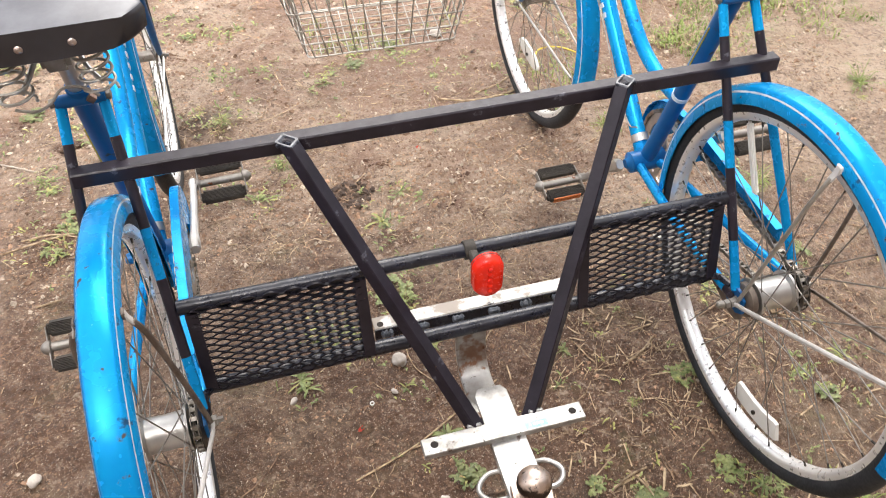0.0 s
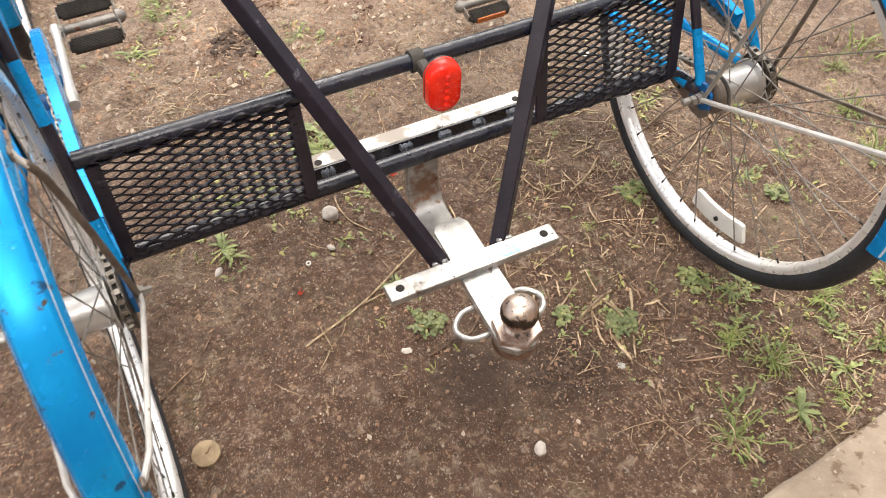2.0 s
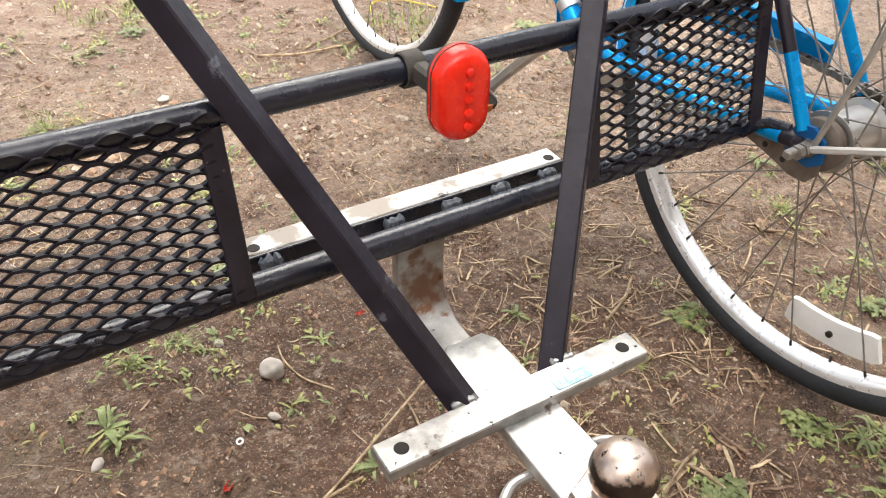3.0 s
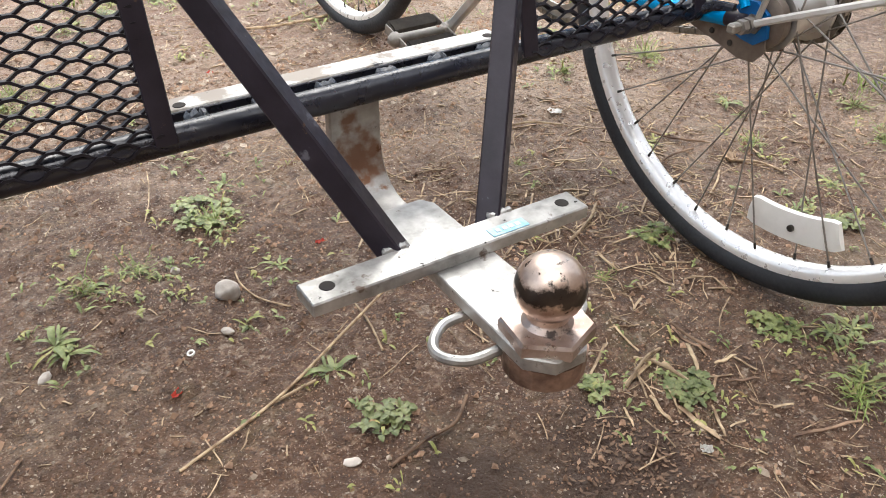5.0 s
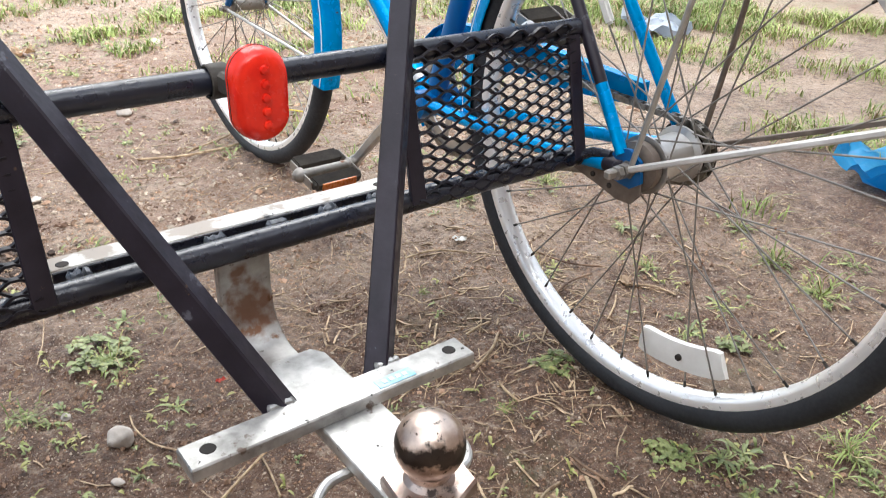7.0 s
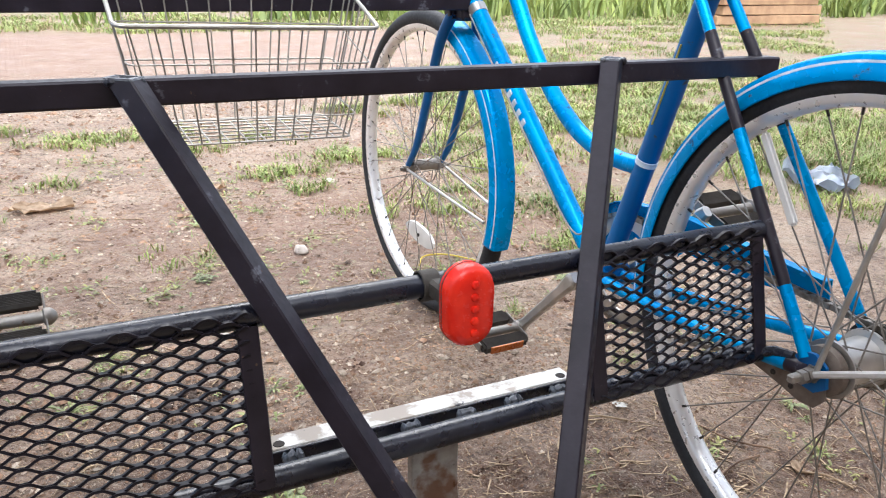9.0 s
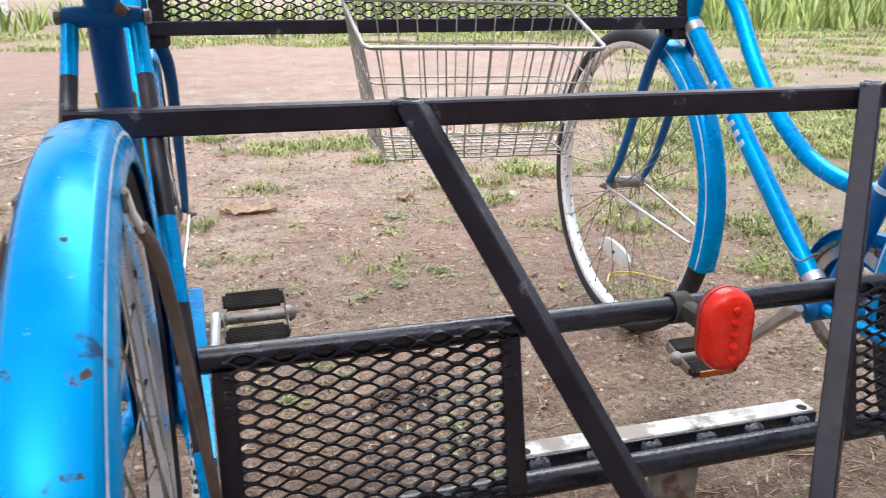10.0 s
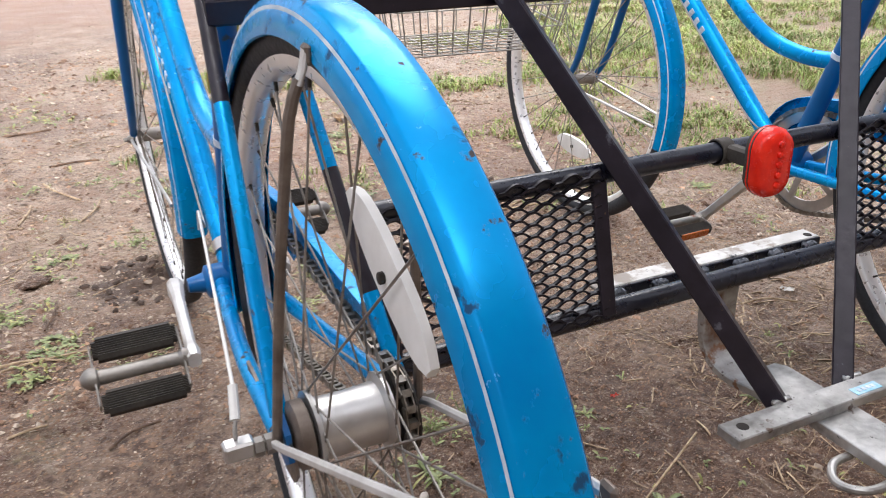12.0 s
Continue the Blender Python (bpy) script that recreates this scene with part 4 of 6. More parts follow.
def make_saddle(bike):
    cy, z = 0.262, 0.884
    s = new("saddle")
    s.parent = bike
    tagged(s, "black vinyl sprung saddle with rivets")
    rows = []
    n, k = 22, 20
    for i in range(n + 1):
        u = i / n
        y = cy - 0.125 + 0.255 * u
        hw = 0.112 * (1 - 0.80 * max(0.0, (u - 0.12) / 0.88) ** 0.75) if u > 0.12 else 0.112 * (0.80 + 0.2 * math.sin(u / 0.12 * math.pi / 2))
        top = 0.018 * (1 - 1.6 * (u - 0.25) ** 2) - 0.012 * (1 - u) * 0.5
        ring = []
        for j in range(k):
            w = 2 * math.pi * j / k
            c, d = math.cos(w), math.sin(w)
            x = 1.09 * hw * math.copysign(abs(c) ** 0.42, c)
            rise = 0.004 * min(1.0, max(0, d) * 5) + (top + 0.004) * min(1.0, u / 0.35) ** 0.7 * max(0, d) ** 0.8
            zz = z + rise - 0.034 * max(0, -d) ** 0.4
            ring.append((x, y, zz))
        rows.append(ring)
    bm = bmesh.new()
    vs = [[bm.verts.new(p) for p in row] for row in rows]
    for a, b in zip(vs, vs[1:]):
        for j in range(k):
            bm.faces.new((a[j], a[(j + 1) % k], b[(j + 1) % k], b[j]))
    bm.faces.new(vs[0][::-1])
    bm.faces.new(vs[-1])
    bm.normal_update()
    # upward faces get the paler grey that stands for reflected sky
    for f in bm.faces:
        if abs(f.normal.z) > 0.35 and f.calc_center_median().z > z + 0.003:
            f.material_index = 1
    part("saddle_cover", bm, [vinyl, sky_sheen_vinyl], s, "black vinyl cover with sky sheen coloured grey on top", smooth=1.0)
    for x in (-0.071, -0.016, 0.039):
        part("rivet", lathe(bmesh.new(), [(cy - 0.1275, 0.001), (cy - 0.1265, 0.0036), (cy - 0.1250, 0.0048), (cy - 0.119, 0.0048)], (x, 0, z - 0.016), 10, "y"), foot_steel, s, "round copper-coloured rivet")
    for sx in (-1, 1):
        pts = [(sx * 0.046 + 0.019 * math.cos(w), cy - 0.090 + 0.019 * math.sin(w), z - 0.100 + 0.070 * i / 70) for i, w in enumerate([i * 2 * math.pi / 14 for i in range(71)])]
        part("coil_spring", rod(pts, 0.0020, 7), wire_steel, s, "steel coil spring")
        part("saddle_rail", rod(curve([(sx * 0.046, cy - 0.071, z - 0.100), (sx * 0.030, cy - 0.05, z - 0.082), (sx * 0.022, cy + 0.00, z - 0.070), (sx * 0.018, cy + 0.10, z - 0.030)], 6), 0.0034, 8), chrome, s, "bent steel saddle wire")
    part("spring_wire", rod(curve([(-0.050, cy - 0.105, z - 0.099), (-0.028, cy - 0.110, z - 0.102), (-0.010, cy - 0.108, z - 0.096), (0.006, cy - 0.104, z - 0.082), (0.028, cy - 0.104, z - 0.084), (0.044, cy - 0.108, z - 0.096)], 6), 0.0019, 8), grey_steel, s, "bent steel wire between the springs")
    part("saddle_clamp", box(bmesh.new(), (0, cy - 0.050, z - 0.072), (0.034, 0.024, 0.028), 0.006, None, 2), grey_steel, s, "worn steel saddle clamp")


bike_r, rear_r, front_r = bicycle(0.469, "bright blue step-through bicycle with chromed rims standing on bare soil", 134, 14, 20, True, False, 3, 0.017)
bike_l, rear_l, front_l = bicycle(-0.487, "bright blue step-through bicycle with black sprung saddle on bare soil", 2, 40, 34, False, True, 8, 0.024)
spoke_reflector(rear_r, -0.074, -0.230, 0.120, 0.038, False, 8.0)
spoke_reflector(front_r, 0.016, -0.167, 0.136, 0.045, True)
spoke_reflector(rear_l, -0.116, 0.180, 0.142, 0.044, True)
part("radial_reflector", box(bmesh.new(), (-0.002, 0.127, 0.185), (0.008, 0.117, 0.013), 0.003, Euler((radians(58), 0, 0)).to_matrix(), 2), white_plastic, rear_r, "white plastic plate along the spokes")
part("rear_reflector", lathe(bmesh.new(), [(-0.392, 0.010), (-0.388, 0.020), (-0.376, 0.021), (-0.350, 0.012)], (0, 0, 0.435), 18, "y"), red_plastic, bike_r, "round red rear reflector")


# ---------------------------------------------------------------- the welded coupling frame
LOW, UPP = Vector((0, 0.072, 0.325)), Vector((0, 0.103, 0.466))


def expanded_mesh(bm, x0, x1, base, rise, off, cols, rows, over=1.0):
    """Expanded metal between two rails: wavy slanted strands that meet at their bonds."""
    d = rise - base
    nrm = Vector((0, -d.z, d.y)).normalized()
    cw = (x1 - x0) / cols
    tot = d.length
    h = tot / rows
    ribbon = [(0.0011, -0.0021), (0.0011, 0.0021), (-0.0011, 0.0021), (-0.0011, -0.0021)]
    for k in range(rows):
        pts = []
        for i in range(int(cols * 12) + 1):
            u = i / 12
            ph = (u + 0.5 * (k % 2)) % 1.0
            w = abs(ph - 0.5) * 2
            w = min(1.0, max(0.0, (w - 0.19) / 0.62))
            w = w * w * (3 - 2 * w) * 0.45 + w * 0.55
            sw = (k + w) * h
            side = 1 if ph < 0.5 else -1
            bulge = off * (0.72 + 0.28 * abs(2 * sw / tot - 1) ** 4) + 0.0012 * (2 * w - 1)
            p = base + d * (sw / tot) + nrm * bulge
            pts.append((x0 + u * cw, p.y, p.z))
        sweep(bm, pts, ribbon, up=nrm + Vector((0, 0, 0.75)))
    return bm


def bead(p, q, r, n=14, seed=0):
    """A weld bead: one lumpy rod."""
    pts = [Vector(p).lerp(Vector(q), i / n) + Vector((0, 0, 0.25 * r * noise.noise(Vector((i * 0.9, seed, 0))))) for i in range(n + 1)]
    sc = [(0.55 if i in (0, n) else 1.0) * (1 + 0.18 * math.sin(i * 2.1) + 0.55 * noise.noise(Vector((i * 0.9, seed, 3)))) for i in range(n + 1)]
    return rod(pts, r, 8, scales=sc)


def level(bm, way, rings):
    """Slides rings of eight corners along a slanting tube until they lie at one height."""
    bm.verts.ensure_lookup_table()
    for first, z in rings:
        for v in bm.verts[first:first + 8]:
            v.co += way * ((z - v.co.z) / way.z)


def coupling_frame():
    f = thing("coupling_frame", "welded black steel frame with expanded mesh panels joining the cycles", "frame")
    # top bar of square tube, lying behind the seat stays
    part("top_bar", sweep(bmesh.new(), [(-0.526, 0.207, 0.641), (0.0, 0.206, 0.639), (0.515, 0.206, 0.636)], rect(0.0228, 0.0228, 0.002)), black_paint, f, "black square steel top bar")
    for s in (-1, 1):
        # struts of square tube, with open upper ends
        p0, p1 = Vector((-0.2435, 0.1915, 0.6535) if s < 0 else (0.2570, 0.1960, 0.6535)), Vector((s * 0.0380, -0.0630, 0.2240))
        w = 0.0105
        bm = bmesh.new()
        sweep(bm, [p0, p1], rect(2 * w, 2 * w, 0.0015), caps=False, up=(s * 1.0, 0.9, 0))
        sweep(bm, [p0, p0.lerp(p1, 0.1)], rect(2 * w - 0.004, 2 * w - 0.004, 0.001), caps=False, up=(s * 1.0, 0.9, 0))
        sweep(bm, [p1.lerp(p0, 0.01), p1], rect(2 * w - 0.001, 2 * w - 0.001, 0.001), up=(s * 1.0, 0.9, 0))
        d = (p1 - p0).normalized()
        level(bm, d, ((0, p0.z), (16, p0.z)))
        st = part("strut", bm, black_paint, f, "black square steel strut")
        rim = bmesh.new()
        sweep(rim, [p0 - d * 0.0006, p0 + d * 0.0012], rect(2 * w + 0.0006, 2 * w + 0.0006, 0.0015), caps=False, up=(s * 1.0, 0.9, 0))
        sweep(rim, [p0 - d * 0.0006, p0 + d * 0.0100], rect(2 * w - 0.0042, 2 * w - 0.0042, 0.001), caps=False, up=(s * 1.0, 0.9, 0))
        level(rim, d, ((0, p0.z + 0.0006), (8, p0.z - 0.0012), (16, p0.z + 0.0006), (24, p0.z - 0.010)))
        for k in range(8):
            rim.faces.new((rim.verts[k], rim.verts[(k + 1) % 8], rim.verts[16 + (k + 1) % 8], rim.verts[16 + k]))
        part("tube_mouth", rim, painted_weld, st, "worn rim of the open tube end")
        part("weld_bead", bead(p0 + Vector((-0.016, -0.004, -0.003)), p0 + Vector((0.016, -0.004, -0.003)), 0.0032, seed=s), tube_black, f)
        part("weld_bead", bead((s * 0.050 - 0.010, -0.0575, 0.2490), (s * 0.050 + 0.013, -0.0600, 0.2505), 0.0032, seed=s + 4), zinc, f, "silver weld bead")
    part("upper_tube", rod([(-0.437, UPP.y, UPP.z + 0.001), (0.0, UPP.y, UPP.z), (0.425, UPP.y, UPP.z - 0.001)], 0.0112, 20), tube_black, f, "glossy black round upper tube")
    part("lower_tube", rod([(-0.424, LOW.y, LOW.z - 0.004), (0.0, LOW.y, LOW.z), (0.405, LOW.y, LOW.z)], 0.0118, 20), tube_black, f, "glossy black round lower tube")
    part("link_rod", rod([(0.400, LOW.y, LOW.z), (0.412, 0.052, 0.334), (0.417, 0.03, 0.335)], 0.0062, 10), tube_black, f)
    part("link_rod", rod([(-0.420, LOW.y, LOW.z - 0.004), (-0.430, 0.05, 0.33), (-0.435, 0.03, 0.333)], 0.0062, 10), tube_black, f)
    for x0, x1 in ((-0.420, -0.180), (0.171, 0.400)):
        part("mesh_panel", expanded_mesh(bmesh.new(), x0, x1, LOW + Vector((0, 0, -0.006)), UPP + Vector((0, 0, 0.006)), 0.0125, 7.5 if x0 < 0 else 7.0, 26), mesh_black, f,
             "black painted expanded steel mesh", smooth=1.2)
        for x in (x0, x1):
            d = UPP - LOW
            n = Vector((0, -d.z, d.y)).normalized() * 0.010
            part("upright", sweep(bmesh.new(), [LOW + n - d * 0.02 + Vector((x, 0, 0)), UPP + n - d * 0.05 + Vector((x, 0, 0))], rect(0.018, 0.005, 0.001), up=(0, -1, 0)), black_paint, f, "flat black steel upright")
    # pale flat bar welded ahead of the lower tube in stitches
    bm = bmesh.new()
    box(bm, (0.0, 0.1145, 0.3305), (0.330, 0.025, 0.004), 0.001)
    wb = part("angle_bar", bm, white_steel, f, "white painted steel angle bar with bolt holes")
    # black flange stands in for the shade inside the slot by the tube
    part("slot_shade_flange", box(bmesh.new(), (0.0, 0.1005, 0.3205), (0.330, 0.003, 0.022), 0.0008), tube_black, wb, "black flange standing in for the shaded slot")
    for x in (-0.154, 0.154):
        part("bolt_hole", lathe(bmesh.new(), [(0.3327, 0.0055), (0.3331, 0.0052)], (x, 0.110, 0), 14, "z"), hole_dark, wb)
    for i, xx in enumerate((-0.146, -0.088, -0.030, 0.030, 0.085, 0.140)):
        part("stitch_weld", bead((xx - 0.010, 0.0925, 0.3270), (xx + 0.010, 0.0925, 0.3270), 0.0056, 8, i), painted_weld, f, "lumpy grey-black stitch weld")
    return f


coupling_frame()


def tow_hitch():
    h = thing("tow_hitch", "silver steel tow bar with a copper-stained two inch ball", "tow hitch")
    # S-shaped drop plate
    prof = curve([(0, 0.076, 0.316), (0, 0.077, 0.275), (0, 0.070, 0.246), (0, 0.050, 0.228), (0, 0.022, 0.224), (0, -0.012, 0.229), (0, -0.040, 0.232)], 5)
    bm = bmesh.new()
    sweep(bm, [(-0.014, p.y, p.z) for p in prof], rect(0.050, 0.010, 0.0015), up=(0, -1, 0))
    part("drop_plate", bm, rusty_zinc, h, "bent steel drop plate with rust stains")
    # draw bar with clipped end
    pts = [(-0.030, 0.000), (-0.022, 0.012), (0.016, 0.012), (0.024, 0.000), (0.026, -0.205), (0.010, -0.222), (-0.016, -0.222), (-0.032, -0.205)]
    bm = outline_plate(bmesh.new(), pts, 0.012, lambda u, v, w: Vector((u, v, 0.2270 + w)))
    bmesh.ops.bevel(bm, geom=list(bm.edges), offset=0.001, segments=1, affect="EDGES")
    part("draw_bar", bm, zinc, h, "silver painted flat draw bar")
    bm = box(bmesh.new(), (-0.006, -0.076, 0.2445), (0.258, 0.030, 0.012), 0.0012)
    cb = part("cross_bar", bm, zinc, h, "silver painted flat cross bar with bolt holes")
    for x in (-0.116, 0.106):
        part("bolt_hole", lathe(bmesh.new(), [(0.2506, 0.0062), (0.2510, 0.0058)], (x, -0.075, 0), 16, "z"), hole_dark, cb)
    part("maker_label", box(bmesh.new(), (0.044, -0.082, 0.2509), (0.036, 0.012, 0.0008), 0.0002), label_blue, cb, "small pale blue label")
    for i in range(4):
        part("label_bar", box(bmesh.new(), (0.034 + i * 0.0065, -0.082, 0.2515), (0.0045, 0.005, 0.0006), 0), white_paint, cb)
    # ball on a hexagonal foot
    c = (-0.001, -0.191)
    bm = lathe(bmesh.new(), [(0.236, 0.033), (0.238, 0.0345), (0.2465, 0.0345), (0.2490, 0.0325)], (*c, 0), 6, "z")
    bmesh.ops.rotate(bm, verts=bm.verts, cent=(*c, 0), matrix=Matrix.Rotation(radians(22), 3, "Z"))
    lathe(bm, [(0.2482, 0.0195), (0.2500, 0.0180), (0.2530, 0.0155), (0.260, 0.0142)], (*c, 0), 24, "z")
    part("hex_foot", bm, foot_steel, h, "copper-stained hexagonal ball foot", smooth=0.4)
    prof = [(0.254, 0.0155)]
    for i in range(19):
        w = radians(-52 + i * 7.85)
        prof.append((0.2785 + 0.0254 * math.sin(w), max(0.0008, 0.0254 * math.cos(w))))
    part("tow_ball", lathe(bmesh.new(), prof, (*c, 0), 40, "z"), ball_steel, h, "copper-stained steel ball")
    bm = lathe(bmesh.new(), [(0.198, 0.012), (0.202, 0.014), (0.2035, 0.026), (0.208, 0.0305), (0.2265, 0.0315)], (*c, 0), 20, "z")
    part("ball_nut", bm, rusty_nut, h, smooth=0.3)
    for s in (-1, 1):
        pts = curve([(s * 0.022 - 0.003, -0.128, 0.2215), (s * 0.046 - 0.003, -0.129, 0.221), (s * 0.063 - 0.003, -0.143, 0.220), (s * 0.064 - 0.003, -0.158, 0.220), (s * 0.050 - 0.003, -0.172, 0.221), (s * 0.022 - 0.003, -0.174, 0.2215)], 6)
        part("chain_loop", rod(pts, 0.0042, 10), zinc, h, "bent steel safety chain loop")
    return h


tow_hitch()


def rear_light():
    h = thing("rear_light", "red oval rear light in a black clamp on the tube", "bicycle light")
    def oval(w, hh, n=28):
        out = []
        for i in range(n):
            a = 2 * math.pi * i / n
            r = w / 2
            x, z = r * math.cos(a), r * math.sin(a)
            z += math.copysign(hh / 2 - r, math.sin(a))
            out.append((x, z))
        return out
    def shell(rings):
        bm = bmesh.new()
        vs = [[bm.verts.new((x, y, z + 0.468)) for x, z in oval(w, hh)] for w, hh, y in rings]
        k = len(vs[0])
        for a, b in zip(vs, vs[1:]):
            for j in range(k):
                bm.faces.new((a[j], a[(j + 1) % k], b[(j + 1) % k], b[j]))
        bm.faces.new(vs[0][::-1])
        bm.faces.new(vs[-1])
        return bm
    part("light_case", shell([(0.026, 0.048, 0.064), (0.042, 0.070, 0.058), (0.0475, 0.0765, 0.048)]), pedal_rubber, h, "black plastic case")
    lens = part("lens", shell([(0.0465, 0.0755, 0.052), (0.0465, 0.0755, 0.040), (0.040, 0.068, 0.033), (0.026, 0.052, 0.031)]), red_plastic, h, "bright red ribbed lens", smooth=0.9)
    for i in range(5):
        part("lens_cell", lathe(bmesh.new(), [(0.0275, 0.0016), (0.0283, 0.0034), (0.032, 0.0044)], (0, 0, 0.468 - 0.022 + i * 0.011), 12, "y"), red_plastic, lens)
    part("clamp_band", sweep(bmesh.new(), [(-0.010, UPP.y + 0.0135 * math.cos(a), UPP.z + 0.0135 * math.sin(a)) for a in [i * math.pi / 12 for i in range(24)]], rect(0.018, 0.0026, 0.0008), loop=True, up=(0, 1, 0)), pedal_rubber, h, "black clamp band")
    part("clamp_block", box(bmesh.new(), (-0.008, 0.076, 0.468), (0.014, 0.032, 0.018), 0.003), pedal_rubber, h)


rear_light()


def front_rack():
    f = thing("front_rack", "black steel front rail with expanded mesh joining the cycles", "rack")
    y, z = 0.858, 0.682
    part("rail", sweep(bmesh.new(), [(-0.500, y, z), (0.462, y, z)], rect(0.022, 0.022, 0.002)), black_paint, f, "black square steel rail")
    part("rail", sweep(bmesh.new(), [(-0.500, y, z + 0.155), (0.462, y, z + 0.155)], rect(0.022, 0.022, 0.002)), black_paint, f)
    part("mesh_panel", expanded_mesh(bmesh.new(), -0.47, 0.43, Vector((0, y, z + 0.008)), Vector((0, y, z + 0.150)), 0.006, 28, 24), mesh_black, f, "black expanded steel mesh", smooth=1.2)
    for x in (-0.478, 0.438):
        part("upright", sweep(bmesh.new(), [(x, y, z + 0.010), (x, y, z + 0.146)], rect(0.022, 0.018, 0.001), up=(0, -1, 0)), black_paint, f)
    for x in (-0.487, 0.452):
        part("bracket", box(bmesh.new(), (x, y + 0.010, z - 0.012), (0.050, 0.034, 0.036), 0.005), black_paint, f, "welded black bracket")


front_rack()


def wire_basket():
    b = thing("wire_basket", "galvanised wire basket hung on the front rail", "basket")
    # rim corners: near low edge, rising to the back
    top = [(-0.208, 0.585, 0.668), (0.148, 0.585, 0.660), (0.190, 0.835, 0.715), (-0.196, 0.835, 0.725)]
    bot = [(-0.165, 0.655, 0.500), (0.128, 0.655, 0.494), (0.140, 0.825, 0.500), (-0.160, 0.825, 0.505)]
    T = [Vector(p) for p in top]
    B = [Vector(p) for p in bot]

    def rim(c, r=0.018):
        out = []
        for i in range(4):
            p, a, d = c[i], c[i - 1], c[(i + 1) % 4]
            u, v = (a - p).normalized() * r, (d - p).normalized() * r
            for t in (0, 0.25, 0.5, 0.75, 1):
                out.append((1 - t) ** 2 * (p + u) + 2 * t * (1 - t) * p + t * t * (p + v))
        return out
    part("rim_wire", rod(rim(T), 0.0031, 8, loop=True, up=(0.3, 0.2, 1)), wire_steel, b, "thick rim wire")
    part("base_wire", rod(rim(B, 0.012), 0.0018, 6, loop=True, up=(0.3, 0.2, 1)), wire_steel, b)
    for lv in (0.30, 0.56, 0.78):
        part("ring_wire", rod(rim([t.lerp(q, lv) for t, q in zip(T, B)], 0.014), 0.0014, 6, loop=True, up=(0.3, 0.2, 1)), wire_steel, b)
    for i, n in ((0, 11), (1, 7), (2, 11), (3, 7)):
        j = (i + 1) % 4
        for k in range(n):
            t = (k + 0.5) / n
            p, q = T[i].lerp(T[j], t), B[i].lerp(B[j], t)
            part("wire", rod([p, q], 0.0013, 5), wire_steel, b)
    for k in range(1, 11):
        t = k / 11
        part("floor_wire", rod([B[0].lerp(B[1], t), B[3].lerp(B[2], t)], 0.0013, 5), wire_steel, b)
    for k in range(1, 7):
        t = k / 7
        part("floor_wire", rod([B[0].lerp(B[3], t), B[1].lerp(B[2], t)], 0.0013, 5), wire_steel, b)
    for x in (-0.12, 0.10):
        part("hook", rod(curve([(x, 0.838, 0.712), (x, 0.842, 0.735), (x, 0.856, 0.745), (x, 0.872, 0.735), (x, 0.874, 0.700)], 5), 0.0026, 7), wire_steel, b, "bent wire hook")


wire_basket()


# ---------------------------------------------------------------- things lying and growing on the soil
rnd = random.Random(7)


def leaf_blade(bm, root, base, yaw, length, width, lift, droop, teeth=0, n=5):
    """A bent leaf with a mid rib, growing out of the root vertex."""
    c, s = math.cos(yaw), math.sin(yaw)
    prev = (root, root, root)
    for i in range(1, n + 1):
        u = i / n
        r = length * u
        z = base[2] + lift * math.sin(min(1.0, u * 1.15) * math.pi / 2) * length - droop * u * u * length
        w = width * (math.sin(math.pi * min(1.0, 0.10 + u * 0.84)) ** 0.8) * (1 if not teeth or i % 2 else 0.5)
        x, y = base[0] + r * c, base[1] + r * s
        if i == n:
            tip = bm.verts.new((x, y, z))
            bm.faces.new((prev[0], tip, prev[1]))
            bm.faces.new((prev[1], tip, prev[2]))
            break
        row = (bm.verts.new((x - s * w, y + c * w, z + w * 0.35)), bm.verts.new((x, y, z)), bm.verts.new((x + s * w, y - c * w, z + w * 0.35)))
        for k in (0, 1):
            if i == 1:
                bm.faces.new((root, row[k], row[k + 1]))
            else:
                bm.faces.new((prev[k], row[k], row[k + 1], prev[k + 1]))
        prev = row


def rosette(seed, leaves, size, teeth):
    r = random.Random(seed)
    bm = bmesh.new()
    root = bm.verts.new((0, 0, 0.001))
    for i in range(leaves):
        yaw = i * 2.399 + r.uniform(-0.6, 0.6)
        ln = size * r.uniform(0.30, 1.0)
        base = (r.gauss(0, 0.004), r.gauss(0, 0.004), 0.001)
        n0 = len(bm.faces)
        leaf_blade(bm, root, base, yaw, ln, ln * r.uniform(0.06, 0.13), r.uniform(0.05, 0.55), r.uniform(0.05, 0.5), teeth, 9 if teeth else 5)
        bm.faces.ensure_lookup_table()
        if r.random() < 0.28:
            for f in bm.faces[n0:]:
                f.material_index = 1
    for i in range(leaves // 2):
        base = (r.gauss(0, size * 0.4), r.gauss(0, size * 0.4), 0.001)
        leaf_blade(bm, root, base, r.uniform(0, 6.28), r.uniform(0.006, 0.014), r.uniform(0.0012, 0.0025), 0.4, 0.3, 0, 3)
    return finish(bm, "weed", [leaf_green, leaf_olive], 1.5)


